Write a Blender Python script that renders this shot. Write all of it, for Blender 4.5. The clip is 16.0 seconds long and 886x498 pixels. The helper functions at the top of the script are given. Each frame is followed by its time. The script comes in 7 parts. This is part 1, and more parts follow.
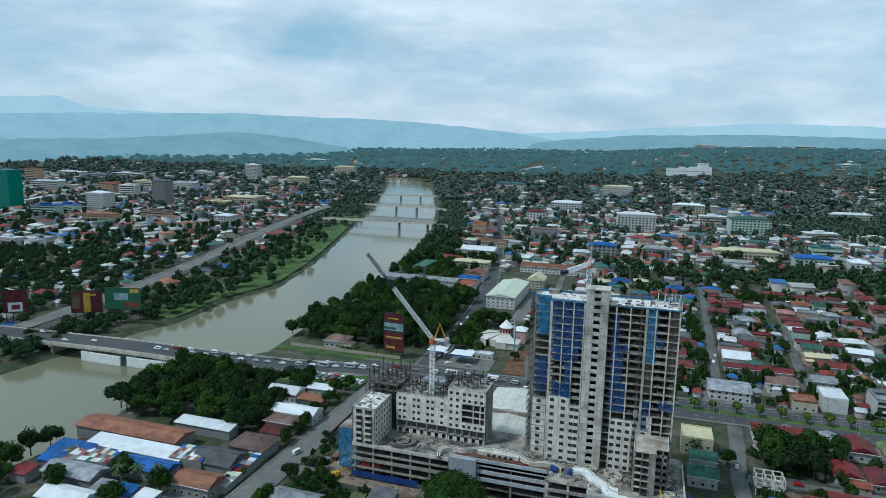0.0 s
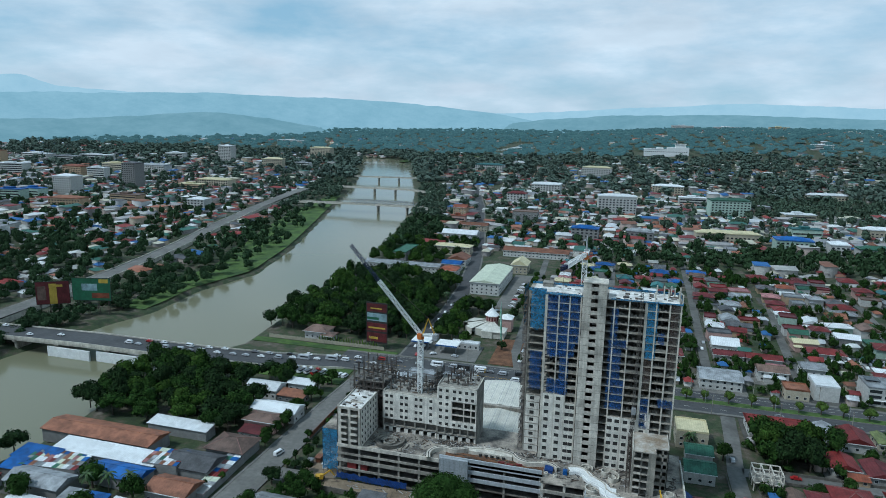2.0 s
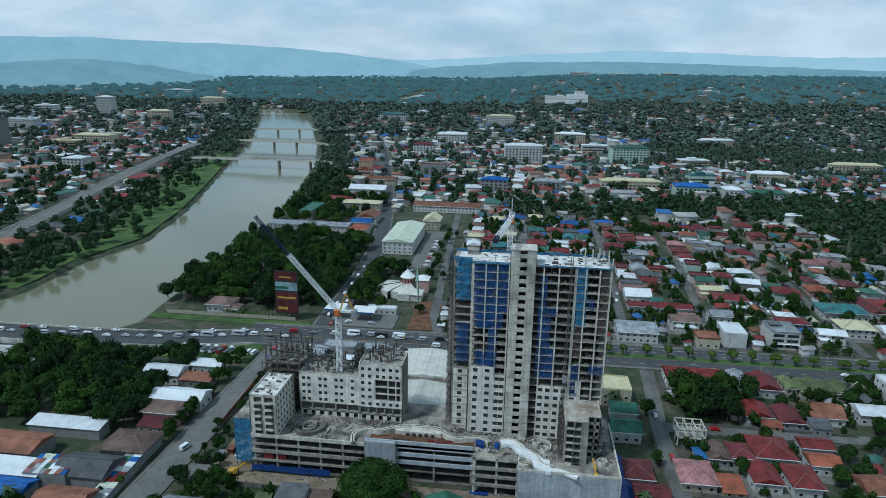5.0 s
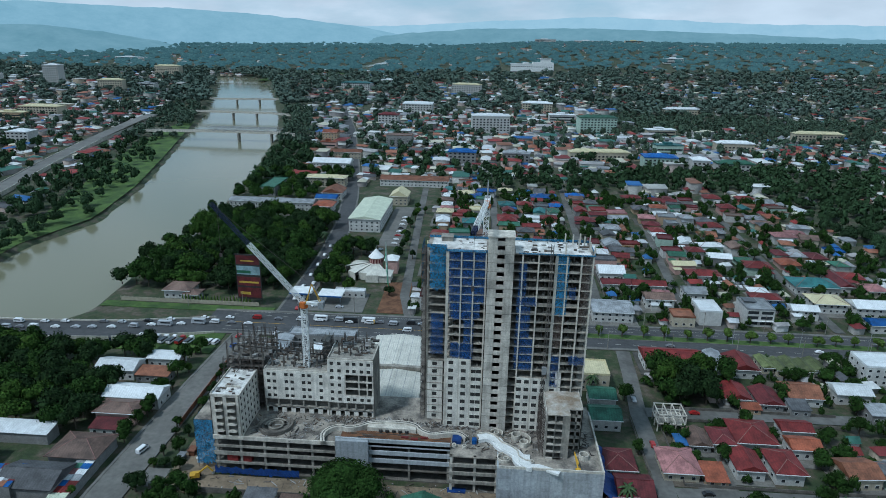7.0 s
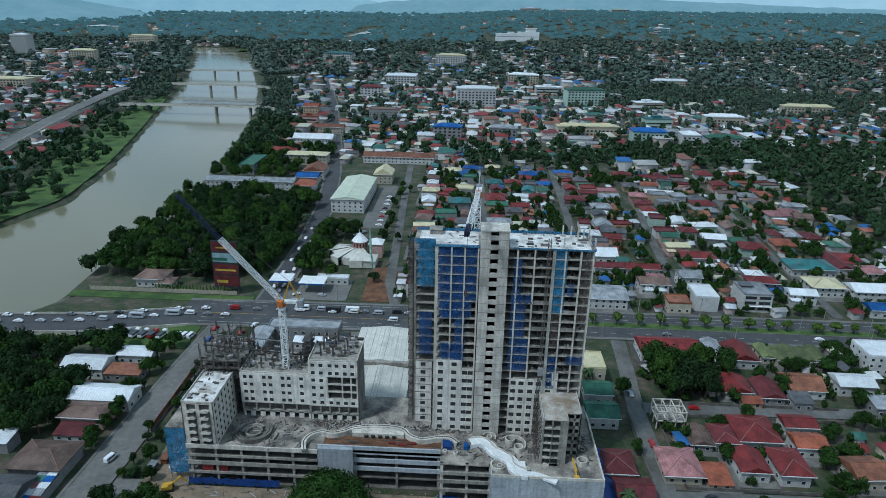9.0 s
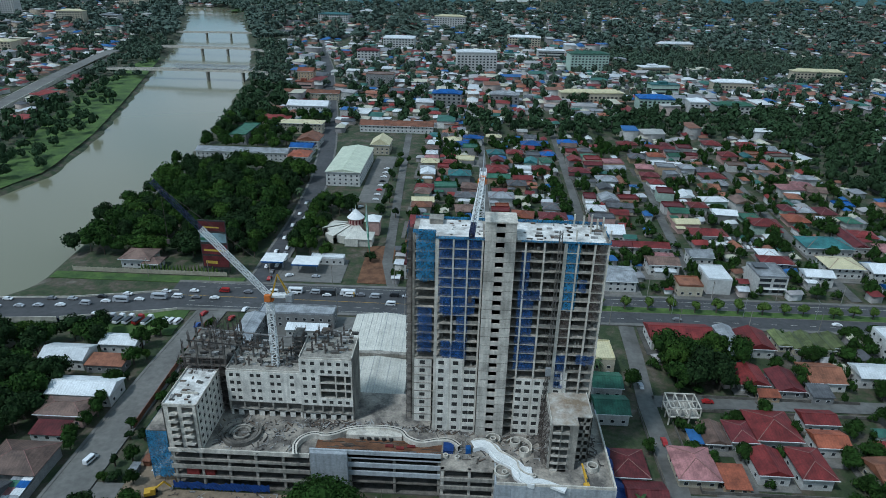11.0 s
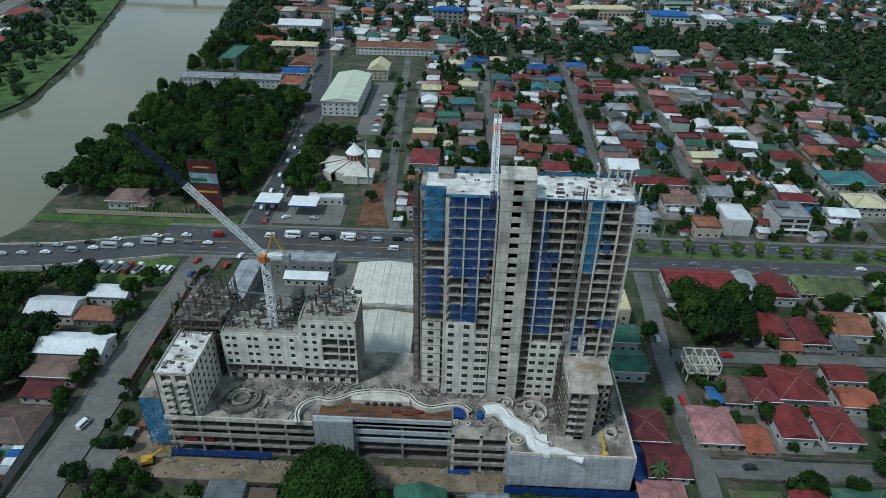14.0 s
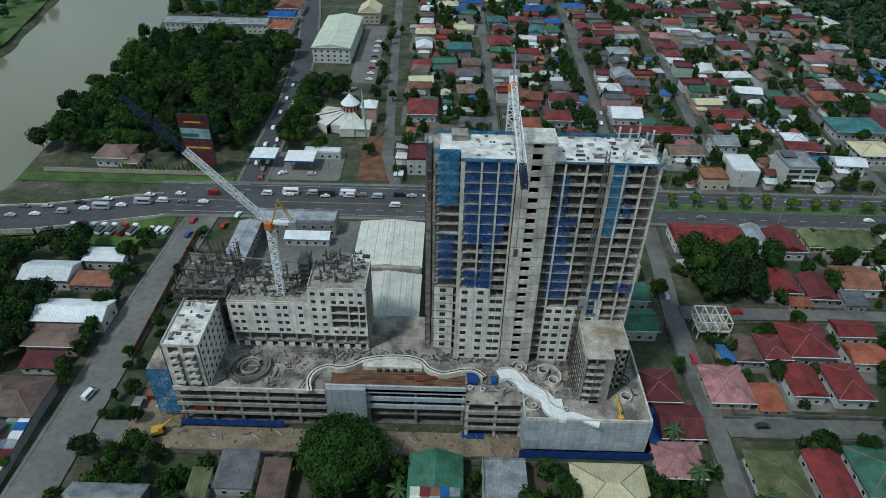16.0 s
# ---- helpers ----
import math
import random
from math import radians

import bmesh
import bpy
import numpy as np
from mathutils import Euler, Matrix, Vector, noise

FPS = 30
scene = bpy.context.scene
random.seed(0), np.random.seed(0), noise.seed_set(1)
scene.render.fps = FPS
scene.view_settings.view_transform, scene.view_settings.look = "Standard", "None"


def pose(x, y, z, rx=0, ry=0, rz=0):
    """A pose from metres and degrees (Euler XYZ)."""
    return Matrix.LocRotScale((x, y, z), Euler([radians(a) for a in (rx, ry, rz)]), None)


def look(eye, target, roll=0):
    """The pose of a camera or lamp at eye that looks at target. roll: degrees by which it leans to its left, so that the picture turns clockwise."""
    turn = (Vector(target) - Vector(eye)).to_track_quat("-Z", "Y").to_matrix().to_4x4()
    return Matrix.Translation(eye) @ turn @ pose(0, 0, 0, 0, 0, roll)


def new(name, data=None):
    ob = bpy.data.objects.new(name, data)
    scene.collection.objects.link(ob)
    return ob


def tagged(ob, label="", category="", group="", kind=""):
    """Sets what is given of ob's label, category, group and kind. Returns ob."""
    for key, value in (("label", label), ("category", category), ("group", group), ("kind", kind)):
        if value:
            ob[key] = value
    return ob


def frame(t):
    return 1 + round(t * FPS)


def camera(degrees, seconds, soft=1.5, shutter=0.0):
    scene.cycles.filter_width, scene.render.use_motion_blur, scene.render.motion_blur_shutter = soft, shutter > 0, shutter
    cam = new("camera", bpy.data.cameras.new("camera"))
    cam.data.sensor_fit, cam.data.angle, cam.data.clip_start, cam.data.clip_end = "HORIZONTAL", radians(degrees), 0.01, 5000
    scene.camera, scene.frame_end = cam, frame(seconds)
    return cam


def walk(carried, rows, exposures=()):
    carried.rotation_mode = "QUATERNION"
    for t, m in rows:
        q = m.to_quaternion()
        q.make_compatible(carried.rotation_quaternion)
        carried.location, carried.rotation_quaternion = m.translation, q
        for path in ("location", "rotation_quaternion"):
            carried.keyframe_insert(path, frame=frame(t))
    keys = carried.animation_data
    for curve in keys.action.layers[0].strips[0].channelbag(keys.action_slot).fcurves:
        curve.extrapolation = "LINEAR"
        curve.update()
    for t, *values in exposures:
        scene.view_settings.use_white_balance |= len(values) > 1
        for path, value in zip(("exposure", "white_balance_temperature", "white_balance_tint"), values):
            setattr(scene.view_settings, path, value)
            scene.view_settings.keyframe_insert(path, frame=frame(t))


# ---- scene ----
cam = camera(68.8, 16.0, soft=0.9)
METRES, EYE, TILT, LEAN, TURN = 125.0, 147.0, 1.904, -0.611, 17.8
ROWS = [
    (0.0, 0.0, 0.0, 0.0, 0.09, -11.53, -0.43),
    (0.5, -0.0088, 0.0322, 0.0026, -0.5, -11.77, -0.44),
    (1.0, -0.0181, 0.0628, 0.0056, -1.05, -12.02, -0.46),
    (1.5, -0.0273, 0.0928, 0.0077, -1.49, -12.51, -0.48),
    (2.0, -0.0363, 0.1222, 0.0101, -1.95, -13.24, -0.51),
    (2.5, -0.0439, 0.1503, 0.0137, -2.72, -14.0, -0.52),
    (3.0, -0.0509, 0.1799, 0.0155, -4.17, -14.77, -0.54),
    (3.5, -0.0562, 0.2061, 0.0188, -5.76, -15.48, -0.57),
    (4.0, -0.06, 0.2357, 0.0209, -7.42, -16.19, -0.61),
    (4.5, -0.0624, 0.2652, 0.0236, -9.06, -16.91, -0.65),
    (5.0, -0.0633, 0.2959, 0.0255, -10.54, -17.62, -0.7),
    (7.5, -0.051, 0.4609, 0.0394, -14.01, -20.94, -0.95),
    (8.0, -0.0448, 0.4976, 0.0409, -14.41, -21.55, -0.98),
    (8.5, -0.0379, 0.5345, 0.0426, -14.82, -22.18, -1.02),
    (9.0, -0.0306, 0.5717, 0.0444, -15.02, -22.8, -1.06),
    (11.5, 0.0129, 0.7569, 0.052, -15.13, -26.98, -1.15),
    (12.0, 0.0206, 0.7885, 0.0537, -15.17, -28.04, -1.16),
    (12.5, 0.0264, 0.8168, 0.0553, -15.19, -29.17, -1.16),
    (13.0, 0.0289, 0.8425, 0.0575, -15.2, -30.44, -1.13),
    (13.5, 0.0275, 0.8664, 0.0598, -15.22, -31.79, -1.06),
    (14.0, 0.0218, 0.8885, 0.0623, -15.35, -33.13, -1.0),
    (14.5, 0.0129, 0.9091, 0.0651, -15.54, -34.48, -0.92),
    (15.0, 0.0016, 0.9284, 0.0678, -15.81, -35.82, -0.88),
    (15.5, -0.0079, 0.9486, 0.0704, -16.2, -37.05, -0.96),
    (16.0, -0.0138, 0.9713, 0.073, -16.64, -38.15, -1.04),
]
walk(cam, [(t, pose(0, -5.3, EYE, TILT, LEAN, TURN) @ pose(METRES * x, METRES * y, METRES * z, 90 + pitch, roll, yaw)) for t, x, y, z, yaw, pitch, roll in ROWS],
     exposures=[(0.0, -0.08, 5150, 2), (5.0, -0.2, 5020, 2), (9.0, -0.2, 5020, 4), (12.5, -0.22, 5180, 4), (16.0, -0.26, 5400, 3)])

# ---- world, sun, exposure ----
SUN_DIR = Vector((-0.42, -0.34, 0.84)).normalized()
world = bpy.data.worlds.new("sky")
scene.world = world
world.use_nodes = True
wn = world.node_tree.nodes
wl = world.node_tree.links
wn.clear()
w_out = wn.new("ShaderNodeOutputWorld")
w_bg = wn.new("ShaderNodeBackground")
w_sky = wn.new("ShaderNodeTexSky")
w_sky.sky_type = "NISHITA"
w_sky.sun_disc = False
w_sky.sun_elevation = math.asin(SUN_DIR.z)
w_sky.sun_rotation = math.atan2(SUN_DIR.x, SUN_DIR.y)
w_sky.air_density, w_sky.dust_density, w_sky.ozone_density = 1.0, 0.6, 3.0
w_co = wn.new("ShaderNodeTexCoord")
w_map = wn.new("ShaderNodeMapping")
w_map.inputs["Scale"].default_value = (1.5, 1.5, 5.0)
w_n = wn.new("ShaderNodeTexNoise")
w_n.inputs["Scale"].default_value = 2.3
w_n.inputs["Detail"].default_value = 7
w_n.inputs["Roughness"].default_value = 0.58
w_r = wn.new("ShaderNodeValToRGB")
w_r.color_ramp.elements[0].position = 0.32
w_r.color_ramp.elements[1].position = 0.60
w_n2 = wn.new("ShaderNodeTexNoise")
w_n2.inputs["Scale"].default_value = 5.0
w_n2.inputs["Detail"].default_value = 6
w_c = wn.new("ShaderNodeValToRGB")
w_c.color_ramp.elements[0].position = 0.3
w_c.color_ramp.elements[0].color = (8.8, 8.9, 8.7, 1)
w_c.color_ramp.elements[1].position = 0.68
w_c.color_ramp.elements[1].color = (11.2, 11.1, 10.6, 1)
w_gap = wn.new("ShaderNodeMix")
w_gap.data_type, w_gap.blend_type = "RGBA", "MIX"
w_gap.inputs["Factor"].default_value = 0.7
w_gap.inputs["B"].default_value = (6.0, 8.2, 8.8, 1)
w_m = wn.new("ShaderNodeMix")
w_m.data_type = "RGBA"
wl.new(w_co.outputs["Generated"], w_map.inputs["Vector"])
wl.new(w_map.outputs["Vector"], w_n.inputs["Vector"])
wl.new(w_map.outputs["Vector"], w_n2.inputs["Vector"])
wl.new(w_n.outputs["Fac"], w_r.inputs["Fac"])
wl.new(w_n2.outputs["Fac"], w_c.inputs["Fac"])
w_sep = wn.new("ShaderNodeSeparateXYZ")
w_thin = wn.new("ShaderNodeMapRange")
w_thin.interpolation_type = "SMOOTHSTEP"
w_thin.inputs["From Min"].default_value, w_thin.inputs["From Max"].default_value = 0.3, 0.8
w_thin.inputs["To Min"].default_value, w_thin.inputs["To Max"].default_value = 1.0, 0.15
w_cover = wn.new("ShaderNodeMath")
w_cover.operation = "MULTIPLY"
wl.new(w_co.outputs["Generated"], w_sep.inputs["Vector"])
wl.new(w_sep.outputs["Z"], w_thin.inputs["Value"])
wl.new(w_r.outputs["Color"], w_cover.inputs[0])
wl.new(w_thin.outputs["Result"], w_cover.inputs[1])
wl.new(w_cover.outputs["Value"], w_m.inputs["Factor"])
wl.new(w_sky.outputs["Color"], w_gap.inputs["A"])
wl.new(w_gap.outputs["Result"], w_m.inputs["A"])
wl.new(w_c.outputs["Color"], w_m.inputs["B"])
wl.new(w_m.outputs["Result"], w_bg.inputs["Color"])
w_bg.inputs["Strength"].default_value = 0.077
wl.new(w_bg.outputs["Background"], w_out.inputs["Surface"])

sun_data = bpy.data.lights.new("sun", "SUN")
sun_data.energy = 2.9
sun_data.angle = radians(6)
sun_data.color = (1.0, 0.93, 0.82)
sun = new("sun", sun_data)
sun.matrix_world = look(SUN_DIR * 300, (0, 0, 0))

# ---- materials ----
MATS = {}


def material(name, color, rough=0.85, scale=0.4, vary=0.25, bump=0.2, second=None, metal=0.0, stripes=0.0, island=None, obvary=0.0, spec=0.3, streak=0.0):
    """A surface with stains at one scale and grain at another."""
    if name in MATS:
        return MATS[name]
    m = bpy.data.materials.new(name)
    MATS[name] = m
    m.use_nodes = True
    n, l = m.node_tree.nodes, m.node_tree.links
    b = n["Principled BSDF"]
    b.inputs["Roughness"].default_value = rough
    b.inputs["Metallic"].default_value = metal
    b.inputs["Specular IOR Level"].default_value = spec
    co = n.new("ShaderNodeTexCoord")
    geo = n.new("ShaderNodeNewGeometry")
    big = n.new("ShaderNodeTexNoise")
    big.inputs["Scale"].default_value = scale
    big.inputs["Detail"].default_value = 6
    big.inputs["Roughness"].default_value = 0.65
    l.new(geo.outputs["Position"], big.inputs["Vector"])
    fine = n.new("ShaderNodeTexNoise")
    fine.inputs["Scale"].default_value = scale * 9
    fine.inputs["Detail"].default_value = 4
    l.new(geo.outputs["Position"], fine.inputs["Vector"])
    ramp = n.new("ShaderNodeValToRGB")
    c2 = second or tuple(c * (1 - vary) for c in color)
    ramp.color_ramp.elements[0].position, ramp.color_ramp.elements[0].color = 0.38, (*c2, 1)
    ramp.color_ramp.elements[1].position, ramp.color_ramp.elements[1].color = 0.62, (*color, 1)
    l.new(big.outputs["Fac"], ramp.inputs["Fac"])
    last = ramp.outputs["Color"]
    if island:
        pick = n.new("ShaderNodeValToRGB")
        pick.color_ramp.interpolation = "CONSTANT"
        els = pick.color_ramp.elements
        for k, c in enumerate(island):
            e = els[k] if k < 2 else els.new(k / len(island))
            e.position, e.color = k / len(island), (*c, 1)
        l.new(geo.outputs["Random Per Island"], pick.inputs["Fac"])
        mul0 = n.new("ShaderNodeMix")
        mul0.data_type, mul0.blend_type = "RGBA", "MULTIPLY"
        mul0.inputs["Factor"].default_value = 1.0
        l.new(pick.outputs["Color"], mul0.inputs["A"])
        l.new(last, mul0.inputs["B"])
        last = mul0.outputs["Result"]
    if obvary:
        info = n.new("ShaderNodeObjectInfo")
        hsv = n.new("ShaderNodeHueSaturation")
        mr = n.new("ShaderNodeMapRange")
        mr.inputs["To Min"].default_value, mr.inputs["To Max"].default_value = 1 - obvary, 1 + obvary
        l.new(info.outputs["Random"], mr.inputs["Value"])
        l.new(mr.outputs["Result"], hsv.inputs["Value"])
        l.new(last, hsv.inputs["Color"])
        last = hsv.outputs["Color"]
    mul = n.new("ShaderNodeMix")
    mul.data_type, mul.blend_type = "RGBA", "MULTIPLY"
    mul.inputs["Factor"].default_value = 0.55
    fr = n.new("ShaderNodeMapRange")
    fr.inputs["From Min"].default_value, fr.inputs["From Max"].default_value = 0.3, 0.7
    fr.inputs["To Min"].default_value, fr.inputs["To Max"].default_value = 0.6, 1.15
    l.new(fine.outputs["Fac"], fr.inputs["Value"])
    l.new(last, mul.inputs["A"])
    l.new(fr.outputs["Result"], mul.inputs["B"])
    l.new(mul.outputs["Result"], b.inputs["Base Color"])
    height = fine.outputs["Fac"]
    if stripes:
        wave = n.new("ShaderNodeTexWave")
        wave.bands_direction = "X"
        wave.inputs["Scale"].default_value = stripes
        wave.inputs["Distortion"].default_value = 0.0
        l.new(co.outputs["Object"], wave.inputs["Vector"])
        add = n.new("ShaderNodeMath")
        add.operation = "ADD"
        l.new(wave.outputs["Fac"], add.inputs[0])
        l.new(height, add.inputs[1])
        height = add.outputs["Value"]
        seam = n.new("ShaderNodeMapRange")
        seam.inputs["From Min"].default_value, seam.inputs["From Max"].default_value = 0.0, 0.25
        seam.inputs["To Min"].default_value, seam.inputs["To Max"].default_value = 0.88, 1.0
        l.new(wave.outputs["Fac"], seam.inputs["Value"])
        ms = n.new("ShaderNodeMix")
        ms.data_type, ms.blend_type = "RGBA", "MULTIPLY"
        ms.inputs["Factor"].default_value = 1.0
        l.new(mul.outputs["Result"], ms.inputs["A"])
        l.new(seam.outputs["Result"], ms.inputs["B"])
        l.new(ms.outputs["Result"], b.inputs["Base Color"])
    if streak:
        mp = n.new("ShaderNodeMapping")
        mp.inputs["Scale"].default_value = (1.0, 1.0, 0.10)
        l.new(geo.outputs["Position"], mp.inputs["Vector"])
        st = n.new("ShaderNodeTexNoise")
        st.inputs["Scale"].default_value = 0.9
        st.inputs["Detail"].default_value = 6
        l.new(mp.outputs["Vector"], st.inputs["Vector"])
        sr = n.new("ShaderNodeMapRange")
        sr.inputs["From Min"].default_value, sr.inputs["From Max"].default_value = 0.36, 0.56
        sr.inputs["To Min"].default_value, sr.inputs["To Max"].default_value = 1 - streak, 1.08
        l.new(st.outputs["Fac"], sr.inputs["Value"])
        ms = n.new("ShaderNodeMix")
        ms.data_type, ms.blend_type = "RGBA", "MULTIPLY"
        ms.inputs["Factor"].default_value = 1.0
        l.new(mul.outputs["Result"], ms.inputs["A"])
        l.new(sr.outputs["Result"], ms.inputs["B"])
        l.new(ms.outputs["Result"], b.inputs["Base Color"])
    bp = n.new("ShaderNodeBump")
    bp.inputs["Strength"].default_value = bump
    bp.inputs["Distance"].default_value = 0.12
    l.new(height, bp.inputs["Height"])
    l.new(bp.outputs["Normal"], b.inputs["Normal"])
    return m


CONCRETE = material("raw_concrete", (0.33, 0.305, 0.26), 0.9, 0.22, 0.42, 0.25, streak=0.28)
CONCRETE_L = material("pale_concrete", (0.60, 0.555, 0.475), 0.9, 0.3, 0.35, 0.2, streak=0.14)
CORE = material("cast_concrete", (0.56, 0.52, 0.45), 0.9, 0.16, 0.38, 0.2, obvary=0.16, streak=0.2)
SLAB = material("cast_slab", (0.43, 0.39, 0.325), 0.92, 0.4, 0.5, 0.25, streak=0.3)
# stained, and dark enough to paint interior shade on inner walls and slabs
CONCRETE_D = material("stained_shaded_concrete", (0.16, 0.145, 0.125), 0.92, 0.3, 0.5, 0.3)
PRECAST = material("precast_concrete", (0.36, 0.38, 0.395), 0.85, 0.15, 0.22, 0.15, obvary=0.16, streak=0.12)
PLASTER = material("white_plaster", (0.70, 0.66, 0.585), 0.85, 0.3, 0.28, 0.15, streak=0.15)
# near-black; paints the shade inside empty window holes and arches
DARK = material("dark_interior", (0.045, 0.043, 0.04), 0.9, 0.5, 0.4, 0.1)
DECKMAT = material("dusty_slab", (0.36, 0.32, 0.265), 0.95, 0.16, 0.6, 0.3, second=(0.10, 0.09, 0.08))
REBAR = material("rusted_rebar", (0.085, 0.068, 0.058), 0.8, 1.0, 0.4, 0.1)
STEEL = material("galvanised_steel", (0.38, 0.39, 0.40), 0.55, 0.6, 0.3, 0.1, metal=0.4)
WHITE = material("white_paint", (0.74, 0.74, 0.72), 0.6, 0.35, 0.16, 0.08)
TARP = material("blue_tarpaulin", (0.015, 0.05, 0.20), 0.6, 0.35, 0.4, 0.6)
ASPHALT = material("asphalt", (0.075, 0.075, 0.077), 0.9, 0.05, 0.3, 0.2)
CEMENT = material("cement_paving", (0.165, 0.158, 0.144), 0.92, 0.05, 0.45, 0.2, second=(0.115, 0.11, 0.10))
PAINT = material("road_paint", (0.55, 0.53, 0.46), 0.8, 1.0, 0.3, 0.05)
YELLOW = material("yellow_paint", (0.55, 0.33, 0.03), 0.6, 1.0, 0.2, 0.05)
ORANGE = material("orange_paint", (0.55, 0.16, 0.03), 0.6, 0.5, 0.2, 0.05)
LANE = material("worn_lane_cement", (0.145, 0.14, 0.13), 0.92, 0.05, 0.4, 0.2, second=(0.085, 0.082, 0.075))
DIRT = material("bare_earth", (0.24, 0.185, 0.125), 0.95, 0.12, 0.45, 0.4)
SOIL = material("red_soil", (0.17, 0.085, 0.045), 0.95, 0.2, 0.5, 0.4)
GRASS = material("grass", (0.085, 0.135, 0.03), 0.95, 0.06, 0.4, 0.5, second=(0.035, 0.062, 0.018))
BARK = material("bark", (0.10, 0.08, 0.06), 0.9, 2.0, 0.4, 0.5)
LEAF = material("leaves", (0.032, 0.066, 0.013), 0.95, 0.30, 0.62, 0.7, obvary=0.22, spec=0.08)
LEAF_ISLE = material("grove_leaves", (1, 1, 1), 0.95, 0.30, 0.6, 0.7, island=((0.028, 0.060, 0.012), (0.038, 0.078, 0.015), (0.024, 0.050, 0.011), (0.046, 0.088, 0.017), (0.032, 0.068, 0.014)), spec=0.08)
LEAF_MID = material("mid_leaves", (1, 1, 1), 0.95, 0.30, 0.6, 0.7, island=((0.048, 0.092, 0.015), (0.058, 0.108, 0.018), (0.040, 0.078, 0.014), (0.068, 0.118, 0.020), (0.050, 0.096, 0.017)), spec=0.08)
LEAF_DARK = material("dark_leaves", (1, 1, 1), 0.95, 0.30, 0.6, 0.7, island=((0.020, 0.040, 0.013), (0.028, 0.050, 0.016), (0.018, 0.034, 0.012), (0.030, 0.056, 0.018), (0.024, 0.046, 0.015)), spec=0.08)
# LEAF_FAR and LEAF_WOOD are paled: distance haze is put into their colour
LEAF_FAR = material("far_hazed_leaves", (0.066, 0.100, 0.062), 0.85, 0.05, 0.4, 0.6)
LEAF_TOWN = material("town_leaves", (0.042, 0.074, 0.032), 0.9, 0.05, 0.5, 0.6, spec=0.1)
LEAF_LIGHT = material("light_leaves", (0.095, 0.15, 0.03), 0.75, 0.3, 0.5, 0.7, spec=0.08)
LEAF_WOOD = material("hill_hazed_leaves", (0.090, 0.125, 0.095), 0.9, 0.05, 0.4, 0.6)
PALM = material("palm_leaves", (0.05, 0.09, 0.025), 0.6, 0.6, 0.4, 0.4)
GLASSY = material("dark_window", (0.03, 0.035, 0.04), 0.15, 1.0, 0.3, 0.0, spec=0.6)
ROOFS = {}
for key, col in (("red", (0.18, 0.026, 0.024)), ("maroon", (0.12, 0.022, 0.024)), ("rust", (0.24, 0.10, 0.055)), ("terracotta", (0.27, 0.08, 0.04)), ("white", (0.66, 0.67, 0.67)),
                 ("grey", (0.30, 0.31, 0.32)), ("darkgrey", (0.11, 0.11, 0.115)), ("green", (0.05, 0.135, 0.085)), ("blue", (0.02, 0.10, 0.33)), ("cream", (0.55, 0.49, 0.30)),
                 ("teal", (0.05, 0.16, 0.16)), ("pink", (0.34, 0.16, 0.155)), ("brown", (0.17, 0.11, 0.085)), ("olive", (0.13, 0.15, 0.055)), ("palegreen", (0.52, 0.55, 0.42)), ("offwhite", (0.60, 0.575, 0.50))):
    ROOFS[key] = material(key + "_sheet_roof", col, 0.62, 0.22, 0.5 if max(col) < 0.5 else 0.2, 0.30, stripes=0.3, obvary=0.26 if max(col) < 0.5 else 0.1)
RIDGE_CAP = material("weathered_ridge_cap", (0.24, 0.13, 0.11), 0.75, 0.5, 0.4, 0.1)
WALLS = {}
for key, col in (("white", (0.52, 0.51, 0.48)), ("cream", (0.46, 0.41, 0.31)), ("grey", (0.24, 0.235, 0.225)), ("tan", (0.42, 0.31, 0.20)), ("rose", (0.46, 0.30, 0.26)), ("mint", (0.40, 0.50, 0.42)), ("netted", (0.02, 0.24, 0.17))):
    WALLS[key] = material(key + "_wall", col, 0.85, 0.35, 0.25, 0.15, obvary=0.1)
FAR_ROOF = material("mixed_sheet_roofs", (1, 1, 1), 0.7, 0.08, 0.25, 0.2, island=((0.22, 0.035, 0.03), (0.55, 0.56, 0.57), (0.25, 0.25, 0.26), (0.20, 0.09, 0.055), (0.62, 0.62, 0.6), (0.30, 0.12, 0.07), (0.09, 0.09, 0.095), (0.40, 0.39, 0.36), (0.05, 0.13, 0.10), (0.16, 0.03, 0.03), (0.5, 0.47, 0.36), (0.04, 0.12, 0.30), (0.35, 0.33, 0.32)))
FAR_WALL = material("mixed_town_walls", (1, 1, 1), 0.9, 0.1, 0.25, 0.1, island=((0.6, 0.58, 0.54), (0.42, 0.40, 0.37), (0.68, 0.67, 0.65), (0.5, 0.42, 0.32), (0.30, 0.28, 0.27), (0.55, 0.45, 0.40)))


